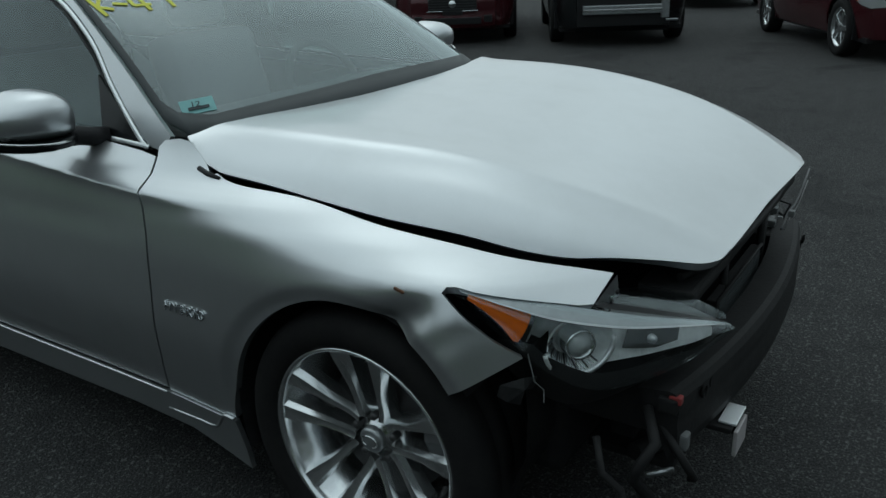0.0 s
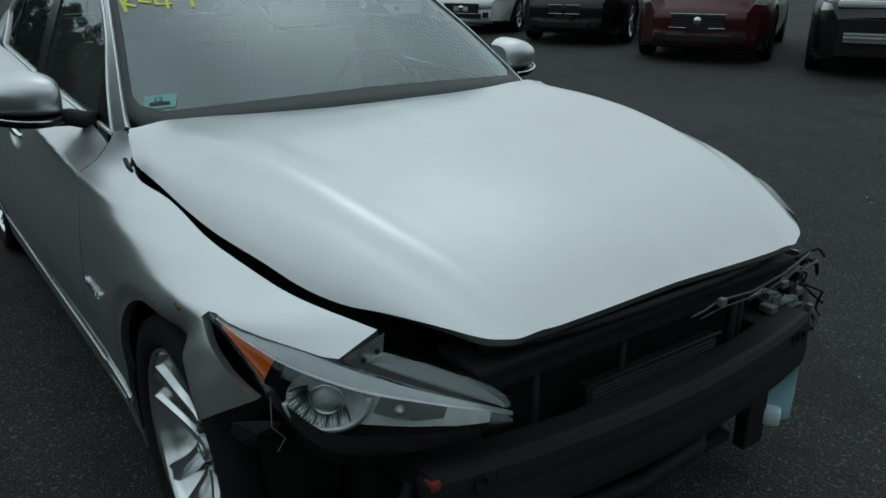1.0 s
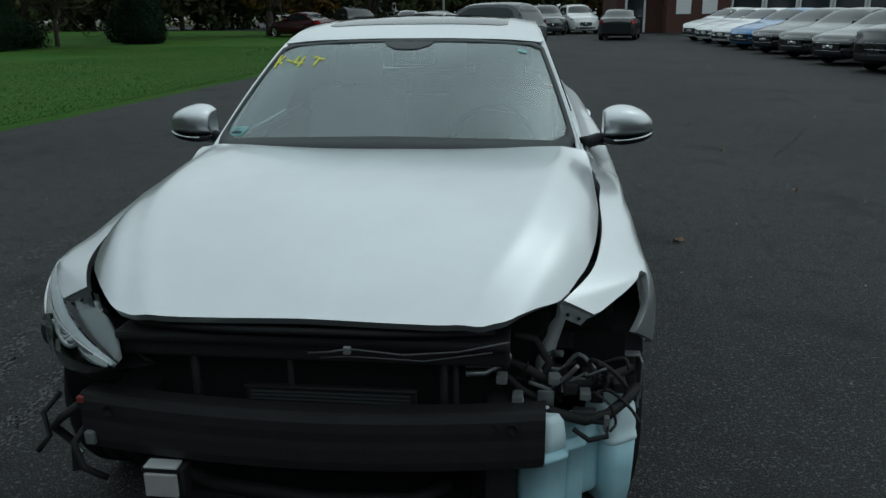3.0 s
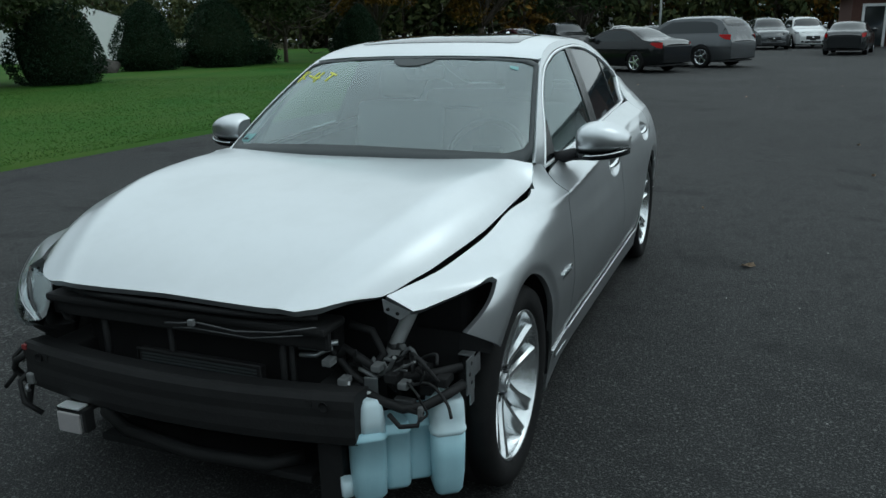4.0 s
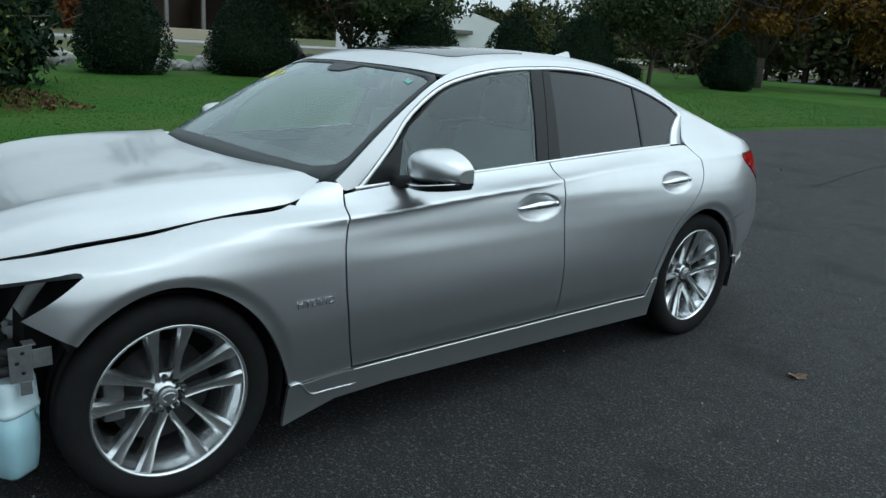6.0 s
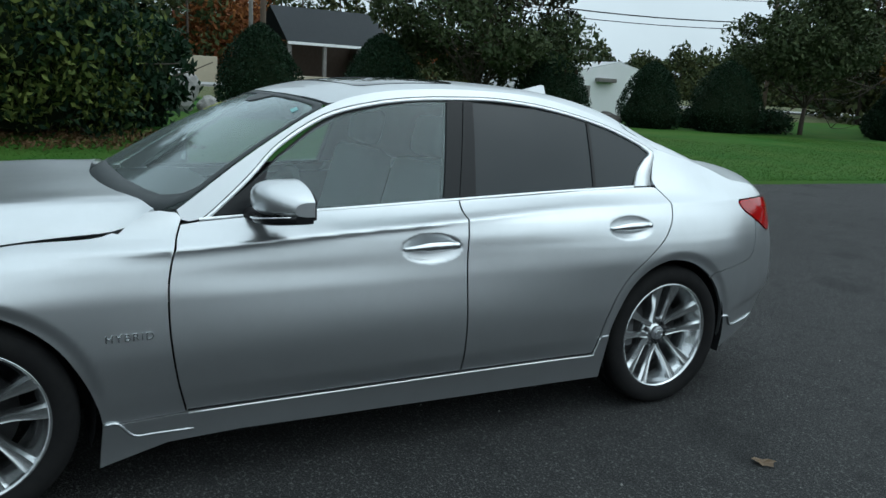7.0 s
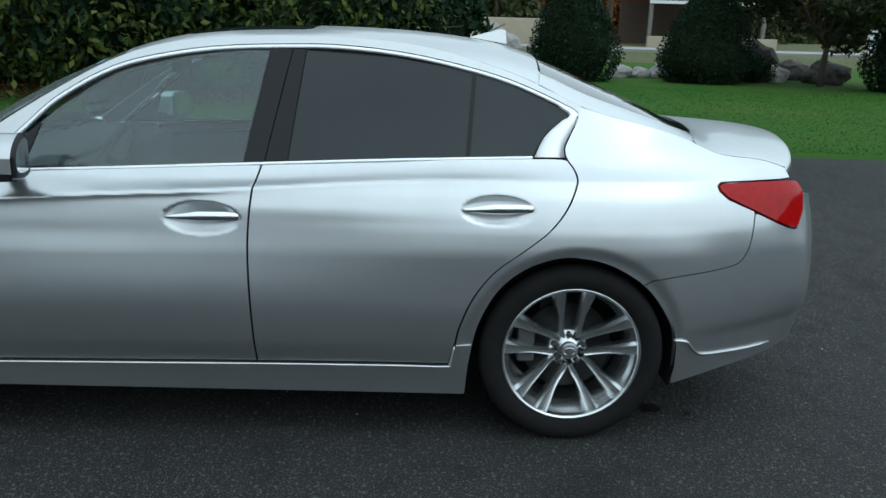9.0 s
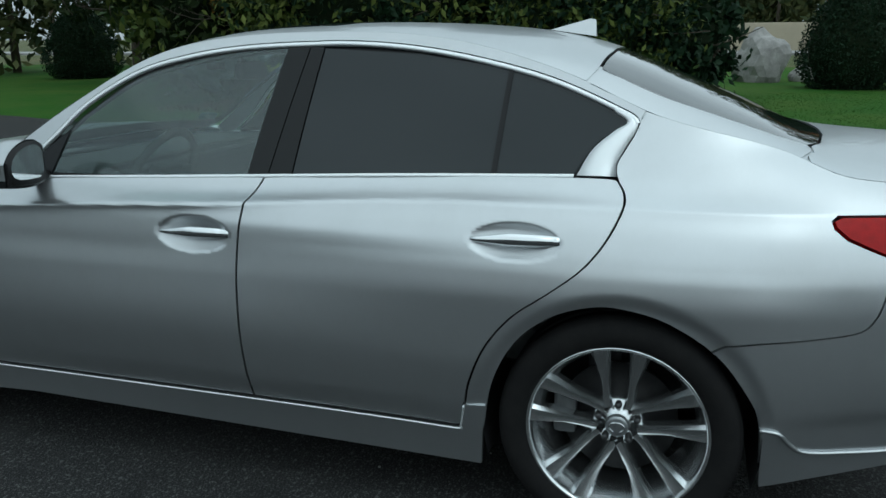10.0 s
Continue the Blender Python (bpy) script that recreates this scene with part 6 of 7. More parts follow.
def tree(x, y, h, r, mat_, trunk_h=1.7, trunk_r=.11, n=7000, leaf=.13, z0=0.1, mat2=None, label="leafy tree with a dark green crown on the lawn", name="tree", hang=0.0, gaps=.30):
    th = tagged(new(name), label, "tree")
    th.location = (x, y, z0)
    bm = bmesh.new()
    tips = []
    tube(bm, [(0, 0, -.3), (0.02, 0, trunk_h * .5), (.05, .02, trunk_h)], trunk_r * 1.15, 10, trunk_r * .85)
    top = Vector((.05, .02, trunk_h))
    for k in range(6):
        a = k * 1.05 + rng.uniform(-.3, .3)
        branch(bm, top, Vector((math.cos(a) * .75, math.sin(a) * .75, .9)).normalized(), (h - trunk_h) * .40, trunk_r * .55, 2, tips)
    branch(bm, top, Vector((0, 0, 1)), (h - trunk_h) * .55, trunk_r * .7, 2, tips)
    part("trunk", bm, BARK, th)
    nb = 46
    cz = (h + trunk_h) / 2
    u = rng.normal(size=(nb, 3))
    u /= np.linalg.norm(u, axis=1)[:, None]
    c = u * np.array([r, r, (h - trunk_h) / 2]) * rng.uniform(.45, .92, nb)[:, None] + (0, 0, cz)
    c[:, :2] *= np.clip(1.25 - .7 * (c[:, 2:] - trunk_h) / (h - trunk_h), .5, 1.1)
    c[:, 2] -= hang * np.linalg.norm(c[:, :2], axis=1)
    which = rng.integers(0, nb, n)
    bs = rng.uniform(.5, 1.0, nb) * r * gaps
    d = rng.normal(size=(n, 3))
    d /= np.linalg.norm(d, axis=1)[:, None]
    P = c[which] + d * (bs[which] * rng.uniform(.3, 1.0, n) ** .5)[:, None] * (1, 1, .75)
    P[:, 2] = np.maximum(P[:, 2], trunk_h * .75)
    if mat2 is None:
        leaves("crown", P, leaf, mat_, th, .3)
    else:
        k = rng.random(n) < .5 + .4 * np.sign(P[:, 2] - cz)
        leaves("crown", P[~k], leaf, mat_, th, .3)
        leaves("crown", P[k], leaf, mat2, th, .3)
    return th


for sx, sy, sh, sr in ((-20.5, 7.0, 2.75, 1.35), (-20.6, 11.0, 2.75, 1.40), (-18.5, 16.2, 2.55, 1.45), (-22.0, 24.0, 2.7, 1.35), (-20.5, 26.8, 2.9, 1.6),
                       (-17.3, 33.6, 2.6, 1.1), (-18.8, 35.8, 2.2, 1.3), (-22.5, -18.8, 2.6, 1.4), (-22.0, -12.5, 2.8, 1.5)):
    cone_shrub(sx, sy, sh, sr)
tree(-20.2, 14.4, 6.6, 3.7, LEAF_TREE, 1.15, .095, 23000, .10, gaps=.37, mat2=LEAF_RUST, label="round tree with dark green and rusty leaves on the lawn")
tree(-19.6, 30.5, 6.8, 3.3, LEAF_TREE, 1.2, .10, 20000, .11, gaps=.40)
tree(-19.5, 40.0, 9.5, 3.6, LEAF_GOLD, 1.6, .22, 9000, .17, label="tall tree with golden brown autumn leaves", hang=.25)
tree(-15.5, 46.5, 10.0, 4.2, LEAF_GOLD, 1.4, .22, 9000, .18, mat2=LEAF_RUST, label="tall tree with golden brown autumn leaves", hang=.3)
tree(-24.0, 45.0, 10.0, 4.2, LEAF_RUST, 1.6, .22, 8000, .18, label="tall tree with rusty green leaves")
tree(-10.5, 53.0, 8.5, 3.6, LEAF_GREEN, 1.2, .2, 7000, .18, label="dark green tree behind the parked cars")
tree(-21.5, -6.5, 7.5, 3.4, LEAF_GREEN, 1.7, .16, 9000, .14)
tree(-20.0, -14.5, 7.5, 3.4, LEAF_GREEN, 1.7, .16, 8000, .14)
tree(-24.5, .0, 3.6, 1.3, LEAF_GREEN, .8, .08, 3000, .12, label="small dark green tree beyond the lawn")


def bush(x, y, h, r, n, leaf, mat_, label, mat2=None):
    """A wide bush of stems and broad leaves."""
    th = tagged(new("bush"), label, "bush", "bushes on the lawn")
    th.location = (x, y, .05)
    bm = bmesh.new()
    for k in range(11):
        a = rng.uniform(0, math.tau)
        tips = []
        branch(bm, Vector((math.cos(a) * .25, math.sin(a) * .25, -.1)), Vector((math.cos(a) * .5, math.sin(a) * .5, 1)).normalized(), h * .6, .035, 1, tips)
    part("stems", bm, BARK, th)
    # solid core whose dark colour paints the shaded gaps between leaves
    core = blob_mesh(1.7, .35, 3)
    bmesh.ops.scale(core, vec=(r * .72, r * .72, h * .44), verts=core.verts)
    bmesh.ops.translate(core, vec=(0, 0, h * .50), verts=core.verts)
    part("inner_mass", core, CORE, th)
    nb = 90
    u = rng.normal(size=(nb, 3))
    u /= np.linalg.norm(u, axis=1)[:, None]
    c = u * (r * .86, r * .86, h * .47) + (0, 0, h * .52)
    w = rng.integers(0, nb, n)
    d = rng.normal(size=(n, 3)) * r * rng.uniform(.06, .16, nb)[w][:, None]
    P = c[w] + d
    P[:, 2] = np.maximum(P[:, 2], .12)
    k = (rng.random(nb) < np.clip(.95 - .62 * c[:, 2] / h, .1, .8))[w] & (rng.random(n) < .85)
    leaves("leaves", P[~k], leaf, mat_, th, .6)
    leaves("leaves", P[k], leaf, mat2 or mat_, th, .6)


bush(-13.6, .6, 3.3, 2.3, 17000, .085, LEAF_DARK, "large bush with dark and yellowish green leaves on the lawn", LEAF_BUSH)
bush(-13.0, -3.6, 4.6, 2.7, 19000, .095, LEAF_DARK, "tall bush with dark and yellowish green leaves on the lawn", LEAF_BUSH)
bush(-15.5, 2.4, 2.6, 1.6, 5000, .12, LEAF_DARK, "dark green bush beside a boulder")
tree(-13.2, -6.2, 4.4, 1.5, LEAF_GOLD, 1.2, .06, 3500, .09, label="small tree with yellow and orange leaves among the bushes")
bush(-14.5, -7.5, 4.5, 2.6, 9000, .14, LEAF_GREEN, "tall bush with dark and yellowish green leaves on the lawn", LEAF_BUSH)
tree(-17.5, -1.5, 9.0, 3.6, LEAF_DARK, 1.5, .2, 10000, .16, label="tall dark green tree behind the bushes", gaps=.36)
tree(-17.0, -8.0, 9.0, 3.6, LEAF_DARK, 1.5, .2, 8000, .16, label="tall dark green tree behind the bushes", gaps=.36)
for bx, by, bs in ((-21.8, 13.0, .55), (-21.0, 18.6, .5), (-20.0, 29.0, .7), (-22.0, 31.8, .7), (-23.0, 27.4, .55)):
    bush(bx, by, bs * 1.5, bs * 1.3, 1500, .06, LEAF_DARK, "low dark green clipped shrub on the lawn")


def boulder(x, y, sx, sy, sz, turn, label, mat_=STONE):
    bm = blob_mesh(1.3, .30, 3)
    for v in bm.verts:
        v.co += v.co.normalized() * .12 * noise.noise(v.co * 4 + Vector((x, y, 0)))
        v.co.z = max(v.co.z, -.55)
    bmesh.ops.scale(bm, vec=(sx, sy, sz), verts=bm.verts)
    ob = part("boulder", bm, mat_)
    ob.matrix_world = pose(x, y, .1 + sz * .5, 0, 0, turn)
    tagged(ob, label, "boulder", "boulders along the lawn")


boulder(-23.6, 5.0, .85, .75, 1.05, 20, "large grey weathered boulder standing on the lawn")
boulder(-23.2, 13.6, .75, .55, .85, 60, "dark grey upright boulder on the lawn", DARK_STONE)
boulder(-22.2, 13.9, .42, .4, .36, 10, "pale grey boulder on the lawn")
boulder(-23.9, 15.2, .75, .55, .45, 30, "dark brown boulder on the lawn", DARK_STONE)
boulder(-22.6, 9.0, .38, .35, .3, 0, "pale tan fieldstone on the lawn")
boulder(-22.9, 9.7, .35, .3, .25, 50, "pale tan fieldstone on the lawn")
boulder(-23.0, 10.5, .5, .42, .33, 80, "pale grey boulder on the lawn")
boulder(-24.0, 6.3, .4, .4, .35, 0, "grey boulder on the lawn")
boulder(-21.9, 15.4, .9, .6, .5, 0, "dark grey boulder under a tree", DARK_STONE)
boulder(-22.6, 22.2, .6, .5, .4, 0, "grey boulder beside a shrub", DARK_STONE)


def woods(name, line, rows, h, mat_, n, leaf, label, depth=9.0, wide=1.0):
    """A far strip of wood: trunks in one mesh, leaves in another."""
    th = tagged(new(name), label, "woods", kind="stuff")
    bm = bmesh.new()
    P = []
    line = [np.array(p, float) for p in line]
    for i in range(rows):
        f = (i + rng.uniform(0, 1)) / rows * (len(line) - 1)
        k = min(int(f), len(line) - 2)
        p = line[k] + (line[k + 1] - line[k]) * (f - k) + rng.normal(size=2) * depth * .3
        hh, r = h * rng.uniform(.7, 1.15), rng.uniform(2.0, 3.6) * wide
        tube(bm, [(p[0], p[1], 0), (p[0], p[1], hh * .7)], .2, 5, .08)
        m = n // rows
        u = rng.normal(size=(m, 3))
        u /= np.linalg.norm(u, axis=1)[:, None]
        q = u * (rng.uniform(.55, 1.0, m) ** .4)[:, None] * (r, r, hh * .48) * (1 + .22 * np.sin(u[:, :1] * 5 + u[:, 2:] * 6 + i))
        q[:, :2] *= np.clip(1.15 - .9 * np.clip(q[:, 2:] / hh + .05, -.2, 1), .25, 1.2)
        P.append(q + (p[0], p[1], hh * .53))
    part("trunks", bm, BARK, th)
    leaves("crowns", np.concatenate(P), leaf, mat_, th)


woods("far_woods", ((-150, -60), (-150, 0), (-150, 60), (-150, 120), (-120, 170), (-60, 190), (0, 190)), 170, 12.5, LEAF_WOODS, 90000, .62, "far wood of green and autumn trees", 14, 1.5)
woods("far_woods", ((-78, -45), (-76, -15), (-74, 16)), 28, 14, LEAF_WOODS, 26000, .4, "wood of green trees beyond the road", 8)
woods("far_woods", ((-75, 17), (-77, 20), (-82, 26)), 5, 8, LEAF_RED, 6000, .35, "orange autumn trees beyond the road", 4)
woods("far_woods", ((-92, 44), (-94, 60), (-96, 80), (-80, 105), (-60, 120)), 34, 5.2, LEAF_WOODS, 34000, .36, "green and yellow trees beyond the road", 6)
woods("far_woods", ((-86, -4), (-84, 16), (-84, 40)), 20, 17, LEAF_WOODS, 20000, .38, "tall green and yellow trees behind the shed", 6)
woods("far_woods", ((-95, 50), (-92, 62)), 3, 6.5, LEAF_RED, 2600, .35, "orange autumn trees beyond the road", 3)
woods("far_woods", ((-38, 62), (-32, 66), (-20, 74), (-5, 80), (8, 88)), 40, 11, LEAF_WOODS, 40000, .36, "mixed wood behind the car park", 8)
woods("far_woods", ((-30, 66), (2, 84), (10, 82)), 7, 9, LEAF_GOLD, 7000, .34, "golden autumn trees behind the car park", 6)
# added behind the camera to shade the asphalt and darken the paint's reflections
woods("near_woods", ((-40, -24), (-20, -27), (0, -30), (20, -32), (45, -30)), 26, 13, LEAF_WOODS, 26000, .34, "unseen dark wood added beyond the near end of the car park", 6)


def leaf_litter(x0, x1, y0, y1, n):
    """Brown fallen leaves under the bushes."""
    P = np.stack([rng.uniform(x0, x1, n), rng.uniform(y0, y1, n), rng.uniform(.10, .16, n)], 1)
    ob = leaves("leaf_litter", P, .06, leaf_material("dry_litter", (.05, .030, .016), (.12, .075, .035)))
    tagged(ob, "brown fallen leaves lying under the bushes", "leaf litter", kind="stuff")


leaf_litter(-14.5, -10.4, -7, 3.2, 3500)


def grass(name, x0, x1, y0, y1, n):
    """Mown grass blades over the lawn."""
    y = rng.uniform(y0, y1, n)
    e = np.array([lawn_edge(v) for v in y])
    x = e - .05 - rng.uniform(0, 1, n) ** 1.4 * (x1 - x0)
    P = np.stack([x, y, .06 + .06 * np.clip((e - x) / 3, 0, 1)], 1)
    a = rng.uniform(0, math.tau, n)
    d = np.stack([np.cos(a), np.sin(a), np.zeros(n)], 1)
    lean = np.stack([rng.normal(size=n) * .03, rng.normal(size=n) * .03, rng.uniform(.012, .028, n)], 1)
    V = np.stack([P - d * .009, P + d * .009, P + lean * .75], 1).reshape(-1, 3)
    me = bpy.data.meshes.new(name)
    me.vertices.add(3 * n)
    me.vertices.foreach_set("co", V.astype(np.float32).ravel())
    me.loops.add(3 * n)
    me.loops.foreach_set("vertex_index", np.arange(3 * n, dtype=np.int32))
    me.polygons.add(n)
    me.polygons.foreach_set("loop_start", np.arange(0, 3 * n, 3, dtype=np.int32))
    me.update(calc_edges=True)
    tagged(part(name, me, leaf_material("grass_blades", (.030, .090, .011), (.046, .106, .015))), "short mown green grass blades", "grass", kind="stuff")


grass("grass", 0, 13, -6, 30, 130000)

# ---- parked cars ----
def car_paint(name, color, metal=0.3):
    return material(name, color, 0.24, metal, coat=0.35, vary=(500, 0.2, tuple(c * .8 for c in color)))


PAINT_WHITE = car_paint("white_car_paint", (0.72, 0.73, 0.73), 0.0)
PAINT_BLACK = car_paint("black_car_paint", (0.008, 0.009, 0.010))
PAINT_MAROON = car_paint("maroon_car_paint", (0.055, 0.010, 0.014))
PAINT_BLUE = car_paint("blue_car_paint", (0.06, 0.16, 0.34))
PAINT_GREY = car_paint("grey_car_paint", (0.09, 0.095, 0.10), 0.5)
PAINT_DARK = car_paint("dark_grey_car_paint", (0.018, 0.020, 0.022), 0.3)
PAINT_GREEN = car_paint("grey_green_car_paint", (0.030, 0.038, 0.034), 0.3)
LAMP = material("clear_lamp", (0.55, 0.57, 0.58), 0.12, 0.6, coat=0.8)
GRILLE = material("black_grille", (0.01, 0.01, 0.011), 0.4)
PLATE = material("plate", (0.55, 0.56, 0.56), 0.5)

STYLES = {
    "sedan": dict(L=4.62, W=1.81, ax=(0.84, 3.62), r=.325, belt=.93,
                  mid=[(0, .62), (.08, .70), (.3, .78), (.75, .88), (1.25, .965), (1.42, 1.02), (1.75, 1.20), (2.1, 1.365), (2.5, 1.425), (2.95, 1.42), (3.35, 1.33), (3.7, 1.16), (3.95, 1.06), (4.2, 1.03), (4.48, 1.0), (4.62, .88)],
                  edge=[(0, .58), (.08, .65), (.3, .73), (.75, .83), (1.25, .915), (1.45, .965), (1.75, 1.12), (2.1, 1.29), (2.5, 1.37), (2.95, 1.36), (3.35, 1.25), (3.7, 1.08), (3.95, 1.0), (4.2, .975), (4.48, .95), (4.62, .82)],
                  glass=(1.42, 2.12, 3.30, 3.84), win=[(1.72, .97), (2.05, 1.15), (2.35, 1.29), (2.75, 1.31), (3.1, 1.27), (3.42, 1.12), (3.55, .99)]),
    "suv": dict(L=4.78, W=1.92, ax=(0.90, 3.75), r=.37, belt=1.10,
                mid=[(0, .74), (.06, .88), (.2, .98), (.6, 1.06), (1.15, 1.12), (1.35, 1.20), (1.7, 1.45), (2.0, 1.62), (2.4, 1.70), (3.2, 1.725), (4.1, 1.69), (4.35, 1.60), (4.55, 1.35), (4.68, 1.1), (4.78, .9)],
                edge=[(0, .70), (.06, .83), (.2, .92), (.6, 1.0), (1.15, 1.06), (1.38, 1.12), (1.7, 1.36), (2.0, 1.53), (2.4, 1.62), (3.2, 1.64), (4.1, 1.60), (4.35, 1.50), (4.55, 1.28), (4.68, 1.05), (4.78, .85)],
                glass=(1.36, 2.02, 4.22, 4.52), win=[(1.66, 1.13), (1.95, 1.36), (2.3, 1.53), (3.2, 1.555), (3.95, 1.52), (4.2, 1.40), (4.3, 1.16)]),
    "hatch": dict(L=4.30, W=1.78, ax=(0.86, 3.52), r=.325, belt=.95,
                  mid=[(0, .64), (.08, .74), (.3, .83), (.75, .93), (1.15, 1.0), (1.32, 1.07), (1.65, 1.25), (2.0, 1.40), (2.4, 1.455), (3.0, 1.45), (3.6, 1.38), (3.9, 1.26), (4.12, 1.06), (4.22, .98), (4.30, .86)],
                  edge=[(0, .60), (.08, .69), (.3, .78), (.75, .88), (1.15, .95), (1.35, 1.01), (1.65, 1.17), (2.0, 1.32), (2.4, 1.39), (3.0, 1.38), (3.6, 1.31), (3.9, 1.19), (4.12, 1.0), (4.22, .93), (4.30, .80)],
                  glass=(1.33, 2.02, 3.66, 4.04), win=[(1.62, .99), (1.95, 1.18), (2.25, 1.31), (2.9, 1.325), (3.4, 1.27), (3.72, 1.14), (3.80, 1.02)]),
}


def parked_car(style, paint, label, at, heading, front="grille", group="parked cars", name="parked_car", amber=True):
    """A parked car; at is the middle of its nose on the ground, heading the way that the nose points (degrees from +x)."""
    S = STYLES[style]
    L, W, (a1, a2), r, belt_z = S["L"], S["W"], S["ax"], S["r"], S["belt"]
    mid, edge = curve1(S["mid"]), curve1(S["edge"])
    plan = curve1([(0, .66), (.1, .80), (.35, .925), (.8, .985), (1.5, 1.0), (L - 1.4, 1.0), (L - .7, .97), (L - .25, .90), (L, .74)])
    lv = np.array([.15, .24, .38, .55, .70, .85, 1.0, 1.12, 1.3])
    sec = np.array([[.90, .93, .975, 1.0, .995, .965, .92, .87, .8]])

    def bx(y, z):
        z = np.atleast_1d(np.asarray(z, float))
        return plan(y) * W / 2 * pchip(lv, np.repeat(sec, len(z), 0), z)

    def hx(y, z):
        d = np.atleast_1d(z) - belt_z
        return W / 2 - .105 - .34 * d - .12 * d * d - .018 * ((np.atleast_1d(y) - L * .52) / 1.1) ** 2

    y0, y1, y2, y3 = S["glass"]

    def ex(y):
        y = np.atleast_1d(y)
        t = np.clip((y - y0) / .25, 0, 1) * np.clip((y3 + .05 - y) / .25, 0, 1)
        return hx(y, edge(y)) * t + bx(y, edge(y)) * (1 - t)

    def ov(x, y):
        u = np.abs(x) / ex(y)
        return mid(y) - (mid(y) - edge(y)) * (.4 * u ** 2 + .6 * u ** 5)

    B, H, O = side_surface(bx), side_surface(hx), top_surface(ov)
    th = tagged(new(name), label, "car", group)

    def arch(c, n=13):
        R = r + .055
        a0 = math.asin(max(-.9, min(.9, (.24 - r) / R)))
        return [(c - math.cos(a) * R, r + math.sin(a) * R) for a in np.linspace(a0, math.pi - a0, n)]
    e = lambda y: float(edge(y)[0])
    top = [(y, min(e(y), belt_z + .02 if y0 + .12 < y < y3 - .1 else 9)) for y in np.linspace(0, L, 40)]
    low = [(0.0, .26)] + arch(a1) + arch(a2) + [(L, .30)]
    low = [p for p in low if p[1] >= .2]
    for s in (1, -1):
        body = skin("body_side", low + top[::-1], B, th, paint, .13, .08, .02, side=s)
        hs = [(y, e(y)) for y in np.linspace(y0 + .06, y3 - .02, 22)]
        skin("window_frame", [(y0 + .16, belt_z)] + hs + [(y3 - .05, belt_z)], H, th, paint, .15, .12, .02, side=s)
        skin("side_window", S["win"], H, th, TINTED, .2, .15, .004, offset=.004, side=s)
        skin("door_seam", [(a1 + 1.42, .32), (a1 + 1.42, belt_z), (a1 + 1.43, belt_z), (a1 + 1.43, .32)], B, th, GAP, .3, .2, 0, offset=.002, side=s)
        zl = e(.18)
        skin("headlight", [(.06, zl - .10), (.10, zl - .03), (.42, zl + .005), (.60, zl + .01), (.40, zl - .085), (.2, zl - .12)], B, th, LAMP, .1, .06, .02, offset=.008, side=s)
        if amber:
            skin("indicator", [(.44, zl - .05), (.46, zl - .012), (.56, zl - .008), (.50, zl - .045)], B, th, AMBER_LENS, .1, .06, .01, offset=.012, side=s)
        zt = belt_z - .02
        skin("tail_light", [(L - .42, zt - .02), (L - .40, zt + .03), (L - .06, zt + .02), (L - .05, zt - .16), (L - .2, zt - .13)], B, th, RED_LENS, .1, .06, .02, offset=.008, side=s)
        mr = bmesh.new()
        box(mr, (W / 2 - .07, y0 + .36, belt_z + .02), (W / 2 + .13, y0 + .50, belt_z + .17), .04)
        bmesh.ops.scale(mr, vec=(s, 1, 1), verts=mr.verts)
        part("side_mirror", mr, paint, th)
        for c in (a1, a2):
            w = new("wheel")
            w.parent = th
            w.location = (s * (W / 2 - .115), c, r)
            k = r / .336
            part("tyre", lathe([(-.09, .225 * k), (-.105, .28 * k), (-.095, .322 * k), (-.06, .336 * k), (.06, .336 * k), (.095, .322 * k), (.104, .28 * k), (.09, .236 * k)], 24, "x", s), RUBBER, w)
            part("rim", lathe([(.0, .225 * k), (.085, .236 * k), (.09, .225 * k), (.05, .20 * k), (.02, .19 * k)], 24, "x", s), ALLOY, w)
            part("brake_disc", lathe([(.0, .19 * k), (.0, .0)], 20, "x", s), DARK_METAL, w)
            sp = bmesh.new()
            for i in range(5):
                a = math.tau * i / 5 + .3
                box(sp, (.045, -.03, 0), (.075, .03, .225 * k), .008, pose(0, 0, 0, math.degrees(a)))
            box(sp, (.04, -.055, -.055), (.082, .055, .055), .02)
            bmesh.ops.scale(sp, vec=(s, 1, 1), verts=sp.verts)
            part("spokes", sp, ALLOY, w)
    full = mirrored([(0, 0.0)] + [(float(ex(y)[0]) - .002, y) for y in np.linspace(0.0, L, 44)] + [(0, L)])
    skin("top_shell", full, O, th, paint, .14, .10, .02)
    wsx = lambda y: float(ex(y)[0]) - .05
    skin("windscreen", mirrored([(0, y0 - .02)] + [(.45, y0 + .02)] + [(wsx(y), y) for y in np.linspace(y0 + .10, y1 - .02, 7)] + [(.4, y1 + .0), (0, y1 - .02)]), O, th, TINTED, .2, .12, .004, offset=.005)
    skin("rear_window", mirrored([(0, y2)] + [(wsx(y) - .03, y) for y in np.linspace(y2 + .02, y3 - .04, 6)] + [(.4, y3), (0, y3 + .02)]), O, th, TINTED, .2, .12, .004, offset=.005)
    # ends
    hw = float(bx(np.array([0.0]), .5)[0])
    bow = 0.0 if front == "bare" else .13
    nose = bmesh.new()
    rws = []
    for x in np.linspace(-hw + .006, hw - .006, 15):
        f = -bow * (1 - abs(x / hw) ** 2.4)
        rws.append([nose.verts.new((x, f + dy, z)) for dy, z in ((.10, .20), (.03, .235), (.0, .30), (-.004, .40), (.012, .44), (.006, .50), (.0, e(0) - .10), (.012, e(0) - .01), (.05, e(0) + .022), (.12, e(.1) + .012))])
